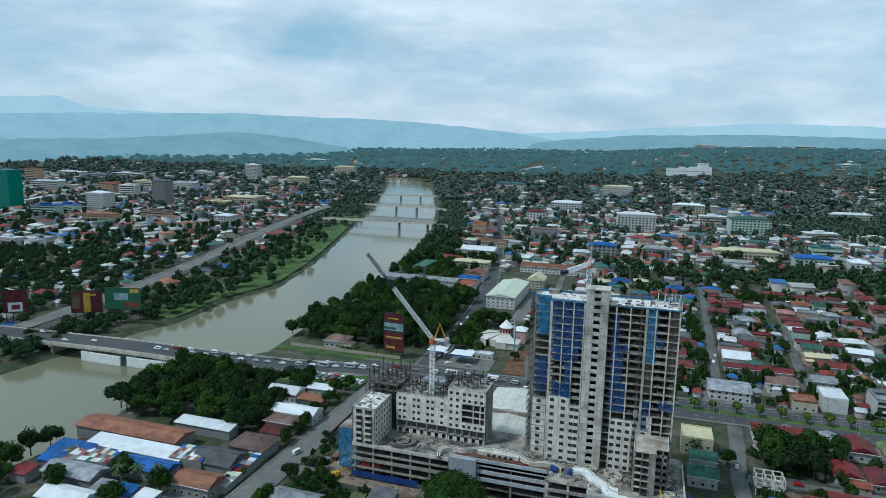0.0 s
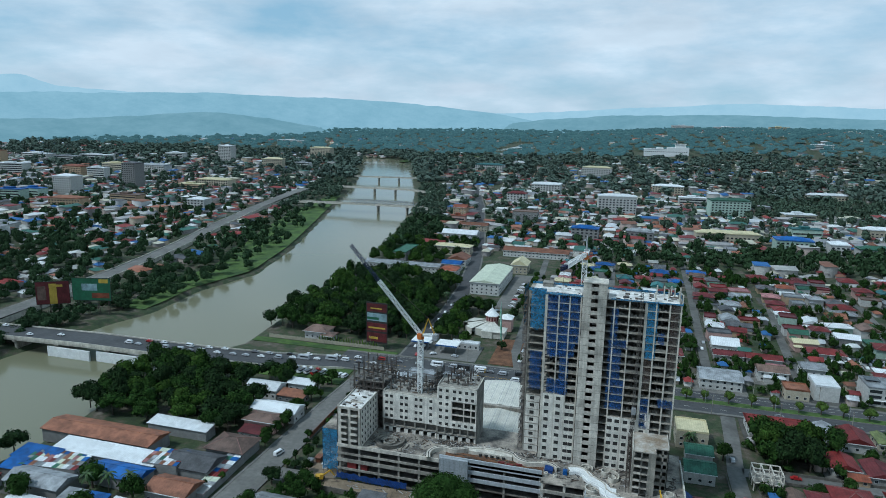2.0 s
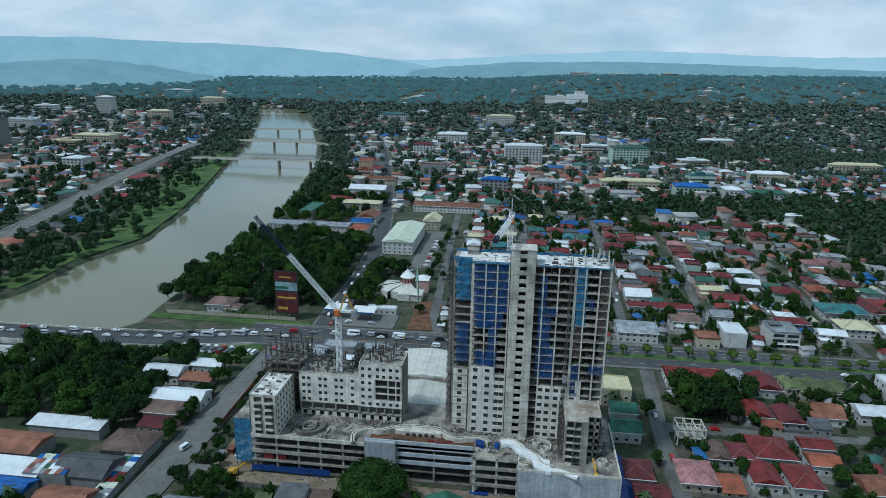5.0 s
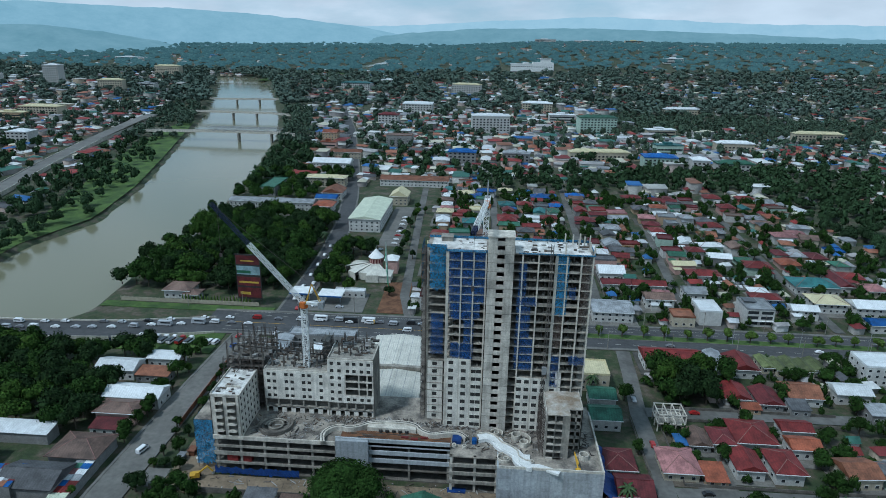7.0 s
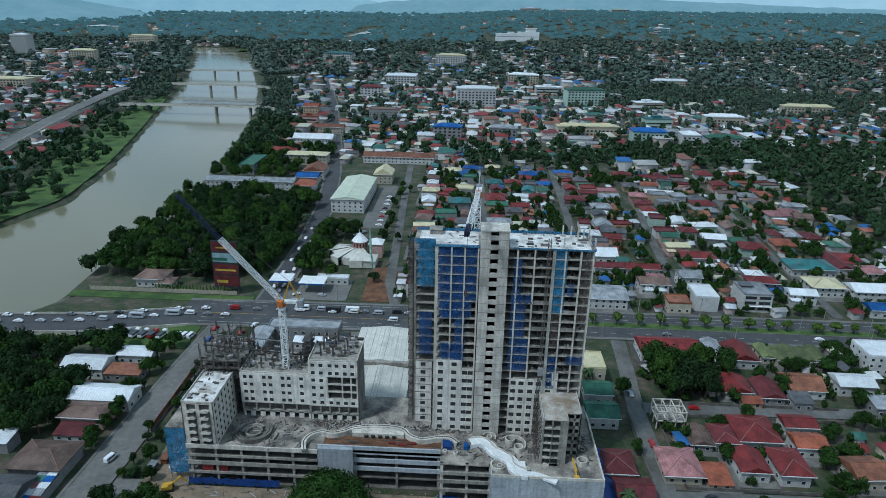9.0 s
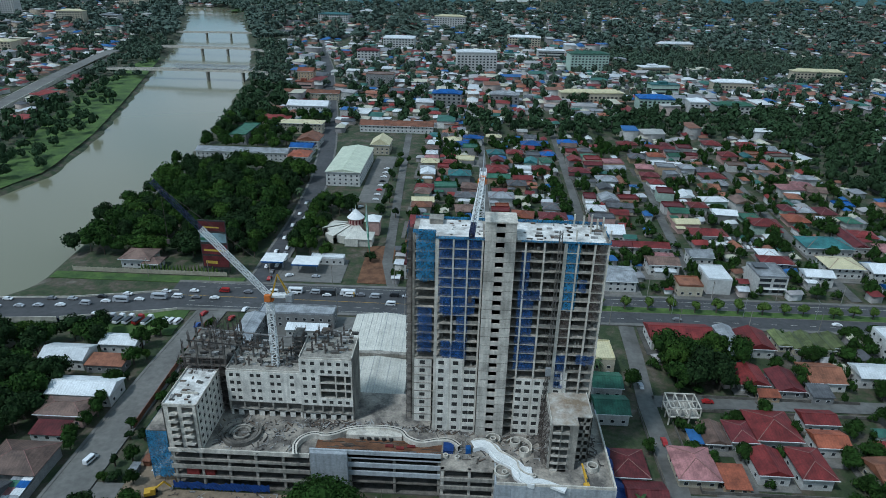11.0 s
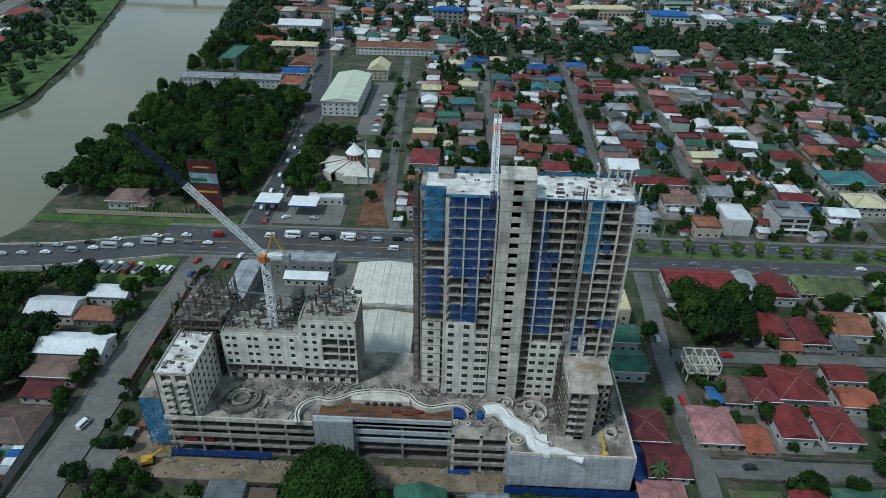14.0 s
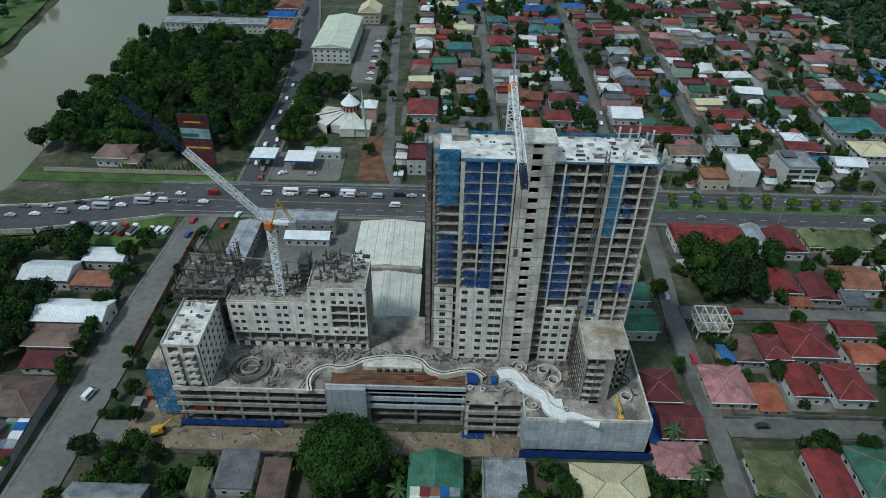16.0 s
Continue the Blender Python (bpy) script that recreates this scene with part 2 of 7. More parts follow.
def ground_material():
    m = bpy.data.materials.new("town_ground")
    m.use_nodes = True
    n, l = m.node_tree.nodes, m.node_tree.links
    b = n["Principled BSDF"]
    b.inputs["Roughness"].default_value = 0.95
    geo = n.new("ShaderNodeNewGeometry")
    a = n.new("ShaderNodeTexNoise")
    a.inputs["Scale"].default_value = 0.085
    a.inputs["Detail"].default_value = 8
    a.inputs["Roughness"].default_value = 0.7
    l.new(geo.outputs["Position"], a.inputs["Vector"])
    r = n.new("ShaderNodeValToRGB")
    e = r.color_ramp.elements
    e[0].position, e[0].color = 0.34, (0.018, 0.032, 0.011, 1)
    e[1].position, e[1].color = 0.70, (0.21, 0.185, 0.15, 1)
    k = e.new(0.47)
    k.color = (0.045, 0.068, 0.02, 1)
    k = e.new(0.58)
    k.color = (0.11, 0.09, 0.06, 1)
    l.new(a.outputs["Fac"], r.inputs["Fac"])
    f = n.new("ShaderNodeTexNoise")
    f.inputs["Scale"].default_value = 0.45
    f.inputs["Detail"].default_value = 9
    f.inputs["Roughness"].default_value = 0.75
    l.new(geo.outputs["Position"], f.inputs["Vector"])
    mx = n.new("ShaderNodeMix")
    mx.data_type, mx.blend_type = "RGBA", "MULTIPLY"
    mx.inputs["Factor"].default_value = 0.75
    l.new(r.outputs["Color"], mx.inputs["A"])
    l.new(f.outputs["Fac"], mx.inputs["B"])
    l.new(mx.outputs["Result"], b.inputs["Base Color"])
    bp = n.new("ShaderNodeBump")
    bp.inputs["Strength"].default_value = 0.5
    bp.inputs["Distance"].default_value = 0.5
    l.new(f.outputs["Fac"], bp.inputs["Height"])
    l.new(bp.outputs["Normal"], b.inputs["Normal"])
    return m


def water_material():
    m = bpy.data.materials.new("muddy_river_water")
    m.use_nodes = True
    n, l = m.node_tree.nodes, m.node_tree.links
    b = n["Principled BSDF"]
    b.inputs["Base Color"].default_value = (0.155, 0.15, 0.095, 1)
    b.inputs["Roughness"].default_value = 0.12
    b.inputs["IOR"].default_value = 1.33
    b.inputs["Specular IOR Level"].default_value = 0.5
    geo = n.new("ShaderNodeNewGeometry")
    a = n.new("ShaderNodeTexNoise")
    a.inputs["Scale"].default_value = 0.25
    a.inputs["Detail"].default_value = 4
    l.new(geo.outputs["Position"], a.inputs["Vector"])
    bp = n.new("ShaderNodeBump")
    bp.inputs["Strength"].default_value = 0.05
    bp.inputs["Distance"].default_value = 0.3
    l.new(a.outputs["Fac"], bp.inputs["Height"])
    l.new(bp.outputs["Normal"], b.inputs["Normal"])
    return m


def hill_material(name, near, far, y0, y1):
    """Wooded ridges at the edge of sight, a plain backdrop; glowing colour paints their haze."""
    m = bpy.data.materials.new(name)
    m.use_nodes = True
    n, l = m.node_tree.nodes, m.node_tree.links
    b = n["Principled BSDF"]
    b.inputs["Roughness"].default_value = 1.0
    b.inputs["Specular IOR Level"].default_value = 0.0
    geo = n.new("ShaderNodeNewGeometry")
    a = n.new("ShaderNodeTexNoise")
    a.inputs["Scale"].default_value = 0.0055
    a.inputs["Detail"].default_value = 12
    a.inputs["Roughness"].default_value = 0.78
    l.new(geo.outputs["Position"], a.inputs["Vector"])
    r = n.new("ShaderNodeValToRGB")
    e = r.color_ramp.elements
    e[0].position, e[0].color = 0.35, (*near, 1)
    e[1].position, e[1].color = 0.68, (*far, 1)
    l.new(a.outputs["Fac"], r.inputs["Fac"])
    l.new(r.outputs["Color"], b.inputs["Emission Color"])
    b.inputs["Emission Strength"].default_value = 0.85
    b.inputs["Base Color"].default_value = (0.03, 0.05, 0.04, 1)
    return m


def net_material(name, color, open_share):
    """Woven netting: part cloth, part gaps."""
    m = material(name, color, 0.9, 0.35, 0.5, 0.5)
    n, l = m.node_tree.nodes, m.node_tree.links
    b = n["Principled BSDF"]
    tr = n.new("ShaderNodeBsdfTransparent")
    mix = n.new("ShaderNodeMixShader")
    geo = n.new("ShaderNodeNewGeometry")
    nz = n.new("ShaderNodeTexNoise")
    nz.inputs["Scale"].default_value = 1.6
    nz.inputs["Detail"].default_value = 5
    l.new(geo.outputs["Position"], nz.inputs["Vector"])
    mr = n.new("ShaderNodeMapRange")
    mr.inputs["From Min"].default_value, mr.inputs["From Max"].default_value = 0.35, 0.65
    mr.inputs["To Min"].default_value, mr.inputs["To Max"].default_value = max(0, open_share - 0.12), min(1, open_share + 0.12)
    l.new(nz.outputs["Fac"], mr.inputs["Value"])
    l.new(mr.outputs["Result"], mix.inputs["Fac"])
    l.new(b.outputs["BSDF"], mix.inputs[1])
    l.new(tr.outputs["BSDF"], mix.inputs[2])
    l.new(mix.outputs["Shader"], n["Material Output"].inputs["Surface"])
    return m


NET = net_material("blue_netting", (0.03, 0.095, 0.29), 0.42)
NETL = net_material("pale_blue_netting", (0.07, 0.25, 0.45), 0.35)
NETG = net_material("grey_netting", (0.13, 0.10, 0.085), 0.5)
GROUND = ground_material()
WATER = water_material()
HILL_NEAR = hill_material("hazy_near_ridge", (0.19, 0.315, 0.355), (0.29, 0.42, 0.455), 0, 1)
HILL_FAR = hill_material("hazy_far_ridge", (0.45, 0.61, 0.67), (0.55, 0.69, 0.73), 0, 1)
# the last band of trees glows as well, haze painted into its colour
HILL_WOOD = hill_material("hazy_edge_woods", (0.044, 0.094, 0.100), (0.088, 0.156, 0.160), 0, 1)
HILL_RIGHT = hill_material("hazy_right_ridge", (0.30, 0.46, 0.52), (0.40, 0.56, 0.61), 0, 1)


RUBBLE = material("mixed_rubble", (1, 1, 1), 0.95, 0.4, 0.3, 0.2, island=((0.33, 0.32, 0.30), (0.10, 0.09, 0.08), (0.14, 0.105, 0.08), (0.22, 0.21, 0.2), (0.06, 0.055, 0.05), (0.36, 0.35, 0.33), (0.10, 0.085, 0.07)))


# ---- mesh tools ----
class MB:
    """Collects boxes, tubes and sheets into one mesh."""

    def __init__(self):
        self.v, self.f, self.m = [], [], []

    def face(self, pts, mi=0):
        k = len(self.v)
        self.v += [tuple(p) for p in pts]
        self.f.append(tuple(range(k, k + len(pts))))
        self.m.append(mi)
        return self

    def box(self, x0, x1, y0, y1, z0, z1, mi=0, top=None):
        k = len(self.v)
        self.v += [(x0, y0, z0), (x1, y0, z0), (x1, y1, z0), (x0, y1, z0), (x0, y0, z1), (x1, y0, z1), (x1, y1, z1), (x0, y1, z1)]
        self.f += [(k, k + 3, k + 2, k + 1), (k + 4, k + 5, k + 6, k + 7), (k, k + 1, k + 5, k + 4), (k + 1, k + 2, k + 6, k + 5), (k + 2, k + 3, k + 7, k + 6), (k + 3, k, k + 4, k + 7)]
        self.m += [mi, mi if top is None else top, mi, mi, mi, mi]
        return self

    def bar(self, a, b, w, h=None, mi=0):
        """A square bar from a to b."""
        a, b = Vector(a), Vector(b)
        h = h or w
        d = (b - a).normalized()
        up = Vector((0, 0, 1)) if abs(d.z) < 0.95 else Vector((0, 1, 0))
        s = d.cross(up).normalized() * (w / 2)
        u = s.cross(d).normalized() * (h / 2)
        k = len(self.v)
        for p in (a, b):
            self.v += [tuple(p - s - u), tuple(p + s - u), tuple(p + s + u), tuple(p - s + u)]
        self.f += [(k, k + 3, k + 2, k + 1), (k + 4, k + 5, k + 6, k + 7), (k, k + 1, k + 5, k + 4), (k + 1, k + 2, k + 6, k + 5), (k + 2, k + 3, k + 7, k + 6), (k + 3, k, k + 4, k + 7)]
        self.m += [mi] * 6
        return self

    def tube(self, x, y, z0, z1, r0, r1=None, n=10, mi=0, cap=True):
        r1 = r0 if r1 is None else r1
        k = len(self.v)
        for z, r in ((z0, r0), (z1, r1)):
            self.v += [(x + r * math.cos(2 * math.pi * i / n), y + r * math.sin(2 * math.pi * i / n), z) for i in range(n)]
        for i in range(n):
            j = (i + 1) % n
            self.f.append((k + i, k + j, k + n + j, k + n + i))
            self.m.append(mi)
        if cap:
            self.f.append(tuple(k + n + i for i in range(n)))
            self.m.append(mi)
        return self

    def ring(self, x, y, z0, z1, r, t, n=20, mi=0):
        k = len(self.v)
        for z, q in ((z0, r), (z1, r), (z1, r - t), (z0, r - t)):
            self.v += [(x + q * math.cos(2 * math.pi * i / n), y + q * math.sin(2 * math.pi * i / n), z) for i in range(n)]
        for s in range(3):
            for i in range(n):
                j = (i + 1) % n
                self.f.append((k + s * n + i, k + s * n + j, k + s * n + n + j, k + s * n + n + i))
                self.m.append(mi)
        return self

    def ribbon(self, pts, w, z0, z1, mi=0):
        """A wall or kerb of width w that follows a line."""
        P = [Vector((p[0], p[1], 0)) for p in pts]
        k = len(self.v)
        for i, p in enumerate(P):
            d = (P[min(i + 1, len(P) - 1)] - P[max(i - 1, 0)]).normalized()
            s = Vector((-d.y, d.x, 0)) * (w / 2)
            self.v += [(p.x - s.x, p.y - s.y, z0), (p.x - s.x, p.y - s.y, z1), (p.x + s.x, p.y + s.y, z1), (p.x + s.x, p.y + s.y, z0)]
        for i in range(len(P) - 1):
            a = k + 4 * i
            for s in range(3):
                self.f.append((a + s, a + s + 1, a + s + 5, a + s + 4))
                self.m.append(mi)
        return self

    def hip(self, x0, x1, y0, y1, z, h, over=0.6, ridge=None, mi=0):
        """A hipped or gabled roof with eaves of some thickness; ridge is the hip's run (0: a gable)."""
        x0, x1, y0, y1 = x0 - over, x1 + over, y0 - over, y1 + over
        k = len(self.v)
        th = 0.22
        if x1 - x0 >= y1 - y0:
            r = (y1 - y0) / 2 if ridge is None else ridge
            ym = (y0 + y1) / 2
            tops = [(x0 + r, ym, z + h), (x1 - r, ym, z + h)]
            side = [(0, 1, 9, 8), (2, 3, 8, 9)]
            ends = [(1, 2, 9), (3, 0, 8)]
        else:
            r = (x1 - x0) / 2 if ridge is None else ridge
            xm = (x0 + x1) / 2
            tops = [(xm, y0 + r, z + h), (xm, y1 - r, z + h)]
            side = [(1, 2, 9, 8), (3, 0, 8, 9)]
            ends = [(0, 1, 8), (2, 3, 9)]
        q = [(x0, y0), (x1, y0), (x1, y1), (x0, y1)]
        self.v += [(a, b, z) for a, b in q] + [(a, b, z - th) for a, b in q] + tops
        faces = side + ends + [(4, 5, 1, 0), (5, 6, 2, 1), (6, 7, 3, 2), (7, 4, 0, 3), (7, 6, 5, 4)]
        self.f += [tuple(k + i for i in f) for f in faces]
        self.m += [mi] * len(faces)
        return self

    def mesh(self, name, *mats):
        me = bpy.data.meshes.new(name)
        me.from_pydata(self.v, [], self.f)
        for m in mats:
            me.materials.append(m)
        if len(mats) > 1:
            me.polygons.foreach_set("material_index", self.m)
        me.update()
        return me


def np_mesh(name, verts, tris, mats, idx=None):
    """A mesh from arrays of corners and triangles."""
    me = bpy.data.meshes.new(name)
    me.vertices.add(len(verts))
    me.vertices.foreach_set("co", np.asarray(verts, np.float32).ravel())
    me.loops.add(len(tris) * 3)
    me.loops.foreach_set("vertex_index", np.asarray(tris, np.int32).ravel())
    me.polygons.add(len(tris))
    me.polygons.foreach_set("loop_start", np.arange(0, len(tris) * 3, 3, dtype=np.int32))
    me.polygons.foreach_set("loop_total", np.full(len(tris), 3, np.int32))
    for m in mats:
        me.materials.append(m)
    if idx is not None:
        me.polygons.foreach_set("material_index", np.asarray(idx, np.int32))
    me.update(calc_edges=True)
    me.validate()
    return me


def thing(name, x=0, y=0, z=0, rot=0, label="", category="", group="", kind=""):
    e = new(name)
    e.matrix_basis = pose(x, y, z, 0, 0, rot)
    return tagged(e, label, category, group, kind)


def part(name, mb, mat, parent, label="", at=None):
    me = mb if isinstance(mb, bpy.types.Mesh) else mb.mesh(name, *(mat if isinstance(mat, tuple) else (mat,)))
    ob = new(name, me)
    ob.parent = parent
    if at is not None:
        ob.location = at
    if label:
        ob["label"] = label
    return ob


def solo(name, mb, mat, label="", category="", kind=""):
    me = mb if isinstance(mb, bpy.types.Mesh) else mb.mesh(name, *(mat if isinstance(mat, tuple) else (mat,)))
    return tagged(new(name, me), label, category, "", kind)


# ---- ground, river, hills ----
RB_Y = (0, 150, 217, 245, 272, 313, 342, 368, 438, 476, 560, 640, 883, 1054, 1250, 1500, 1700)
RB_X = (-300, -285, -264, -266, -273, -285, -262, -246, -250, -242, -252, -260, -304, -354, -422, -520, -640)
LB_Y = (0, 276, 310, 371, 405, 460, 524, 624, 738, 922, 1086, 1260, 1500, 1700)
LB_X = (-400, -377, -370, -356, -343, -346, -329, -347, -378, -431, -479, -536, -621, -760)


def banks(y):
    return np.interp(y, LB_Y, LB_X), np.interp(y, RB_Y, RB_X)


def smooth(a, b, t):
    t = np.clip((t - a) / (b - a), 0, 1)
    return t * t * (3 - 2 * t)


def rise(x, y):
    """The land's height away from the river."""
    h = 44 * smooth(1250, 2300, y) * smooth(-350, 250, x)
    h = h + 6 * smooth(1900, 3200, y) * smooth(-100, 600, x)
    h = h + 8 * smooth(650, 1500, x) * smooth(500, 1200, y)
    return h * (1 - 0.7 * smooth(2500, 3300, y))


def make_ground():
    def axis(lo, f0, f1, hi, step, grow):
        a = list(np.arange(f0, f1 + 1, step))
        s, p = step, f1
        while p < hi:
            s = min(s * grow, 260)
            p += s
            a.append(p)
        s, p = step, f0
        while p > lo:
            s = min(s * grow, 260)
            p -= s
            a.insert(0, p)
        return np.array(a)
    xs = axis(-4700, -640, 260, 4700, 9.0, 1.16)
    ys = axis(-1500, 150, 1100, 4700, 9.0, 1.12)
    X, Y = np.meshgrid(xs, ys)
    L, R = banks(Y)
    inside = np.minimum(X - L, R - X)
    Z = rise(X, Y)
    Z = Z - 7.0 * smooth(-8, 6, inside) * (Y < 1640)
    Z = Z + 0.25 * np.sin(X * 0.05) * np.sin(Y * 0.043) * (inside < -12) * (np.abs(Y - 300) > 100)
    nx, ny = len(xs), len(ys)
    V = np.stack([X.ravel(), Y.ravel(), Z.ravel() - 0.3], 1)
    i = np.arange(nx * ny).reshape(ny, nx)
    a, b, c, d = i[:-1, :-1].ravel(), i[:-1, 1:].ravel(), i[1:, 1:].ravel(), i[1:, :-1].ravel()
    T = np.concatenate([np.stack([a, b, c], 1), np.stack([a, c, d], 1)])
    ob = new("ground", np_mesh("ground", V, T, [GROUND]))
    tagged(ob, "town ground of grass, earth and worn paving", "ground", "", "structure")


make_ground()
mb = MB()
for y0, y1 in zip(range(-100, 1700, 60), range(-40, 1760, 60)):
    a0, b0 = banks(y0)
    a1, b1 = banks(y1)
    mb.face([(a0 - 14, y0, -3.2), (b0 + 14, y0, -3.2), (b1 + 14, y1, -3.2), (a1 - 14, y1, -3.2)])
solo("river_water", mb, WATER, "broad muddy green river with a calm surface", "water", "structure")


def ridge(name, mat, radius, top, label, seed, depth=450):
    """A long wooded ridge on an arc; top gives its height by the angle from +y, in degrees to the left."""
    angles = np.linspace(-48, 66, 240)
    rows = 14
    V, F = [], []
    for r in range(rows):
        k = r / (rows - 1)
        for a in angles:
            n1 = noise.fractal(Vector((a * 0.11, k * 1.7 + seed, seed)), 0.9, 2.1, 6)
            n2 = noise.fractal(Vector((a * 0.9, k * 5, seed + 3)), 0.8, 2.0, 4)
            q = radius + depth * (k - 1) + 50 * n1
            h = float(top(a)) * (k ** 0.7) * (1 + 0.2 * n1 * (1 - 0.75 * k)) + 4.5 * n2 * (0.4 + 0.6 * k) * min(1.0, float(top(a)) / 20)
            V.append((-q * math.sin(radians(a)), q * math.cos(radians(a)), h - 2 * (1 - k)))
    n = len(angles)
    for r in range(rows - 1):
        for i in range(n - 1):
            a = r * n + i
            F += [(a, a + n + 1, a + 1), (a, a + n, a + n + 1)]
    ob = new(name, np_mesh(name, np.array(V), np.array(F), [mat]))
    tagged(ob, label, "hills", "", "structure")


def profile(*pairs):
    """A height line from (angle, height) pairs."""
    xs = [p[0] for p in pairs]
    hs = [p[1] for p in pairs]
    return lambda a: np.interp(a, xs, hs)


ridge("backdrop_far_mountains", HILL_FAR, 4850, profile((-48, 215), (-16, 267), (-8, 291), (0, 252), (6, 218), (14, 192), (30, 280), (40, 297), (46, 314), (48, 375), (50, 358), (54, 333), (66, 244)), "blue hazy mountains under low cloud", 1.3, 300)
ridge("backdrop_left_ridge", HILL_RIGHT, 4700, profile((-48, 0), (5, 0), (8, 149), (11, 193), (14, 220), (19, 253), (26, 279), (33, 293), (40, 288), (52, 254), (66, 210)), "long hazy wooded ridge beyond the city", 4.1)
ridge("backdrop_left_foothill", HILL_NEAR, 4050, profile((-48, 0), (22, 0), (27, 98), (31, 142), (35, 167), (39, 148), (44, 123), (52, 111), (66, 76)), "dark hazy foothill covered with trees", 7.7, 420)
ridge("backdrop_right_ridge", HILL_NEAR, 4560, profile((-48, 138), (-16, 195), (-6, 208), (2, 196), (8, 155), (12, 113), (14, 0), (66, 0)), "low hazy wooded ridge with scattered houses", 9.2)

# ---- roads, bridges ----
def strip(mb, pts, w, z, mi=0):
    """A flat band of width w along a line of (x, y) or (x, y, z)."""
    P = [Vector((p[0], p[1], p[2] if len(p) > 2 else z)) for p in pts]
    k = len(mb.v)
    for i, p in enumerate(P):
        d = P[min(i + 1, len(P) - 1)] - P[max(i - 1, 0)]
        d.z = 0
        d.normalize()
        s = Vector((-d.y, d.x, 0)) * (w / 2)
        mb.v += [tuple(p + s), tuple(p - s)]
    for i in range(len(P) - 1):
        a = k + 2 * i
        mb.f.append((a, a + 1, a + 3, a + 2))
        mb.m.append(mi)
    return mb


def road(name, pts, w, mat, z=0.06, label="", walk_w=0.0):
    mb = strip(MB(), pts, w, z)
    ob = solo(name, mb, mat, label, "road", "structure")
    if walk_w:
        for s in (1, -1):
            P = [Vector((p[0], p[1], 0)) for p in pts]
            line = []
            for i, p in enumerate(P):
                d = (P[min(i + 1, len(P) - 1)] - P[max(i - 1, 0)]).normalized()
                line.append((p.x - d.y * s * (w / 2 + walk_w / 2), p.y + d.x * s * (w / 2 + walk_w / 2)))
            part("pavement", MB().ribbon(line, walk_w, -0.2, z + 0.15), CEMENT, ob)
    return ob


MAIN = [(-172, 357), (-130, 358), (-60, 359), (60, 360), (200, 360), (420, 357), (800, 350)]
road("road_main", MAIN, 24.5, ASPHALT, 0.07, "wide grey asphalt avenue with lane marks", 2.0)
road("road_north", [(-131, 371), (-130, 460), (-134, 530), (-145, 610), (-165, 720), (-215, 950), (-270, 1150)], 12, ASPHALT, 0.06, "asphalt road lined with trees and parked cars", 1.5)
road("road_side", [(-145.5, 345), (-149, 300), (-150.5, 260), (-151, 200), (-151, 40)], 12, CEMENT, 0.06, "dusty concrete side street", 1.2)
LANES = {"a": [(49.5, 345), (48.5, 322), (46, 290), (46, 250), (44.5, 225), (44, 60)], "b": [(49, 291.5), (120, 293), (200, 294)], "c": [(49, 239.5), (120, 240.5), (220, 242)], "d": [(-13.5, 376), (-14.5, 545), (-16, 660)], "e": [(45, 375), (47, 470), (49, 570), (50, 680)],
         "f": [(94, 377), (99, 470), (111, 610), (118, 700)], "g": [(172, 377), (171, 460), (174, 570), (150, 640)], "h": [(-63, 373), (-69, 400), (-77, 575), (-80, 650)]}
for key, pts in LANES.items():
    road("road_lane_" + key, pts, 7.0 if key in "abc" else 5.6, LANE, 0.05, "narrow worn concrete lane between houses")
MEDIAN = strip(MB(), [(-20, 359.5), (60, 360), (200, 360), (420, 357)], 5.2, 0.30)
MEDIAN.ribbon([(-20, 356.9), (60, 357.4), (200, 357.4), (420, 354.4)], 0.3, 0, 0.34, 1).ribbon([(-20, 362.1), (60, 362.6), (200, 362.6), (420, 359.6)], 0.3, 0, 0.34, 1)
solo("median_strip", MEDIAN, (GRASS, CEMENT), "grassy median strip with a concrete kerb", "median", "structure")
mb = MB()
for x in range(-160, 400, 9):
    for dy in (-7.2, 6.8):
        mb.box(x, x + 3, 359 + dy - 0.09, 359 + dy + 0.09, 0.074, 0.082)
for x in range(-160, 340, 60):
    for dy in (-10.9, 10.9):
        mb.box(x, x + 60, 358.6 + dy - 0.08, 358.6 + dy + 0.08, 0.074, 0.082)
solo("lane_marks", mb, PAINT, "worn white lane marks on asphalt", "road marking", "structure")
mb = MB().box(-115, -20, 356.6, 356.8, 0.074, 0.084).box(-170, -128, 356.6, 356.8, 0.074, 0.084)
solo("centre_line", mb, YELLOW, "yellow centre line on asphalt", "road marking", "structure")


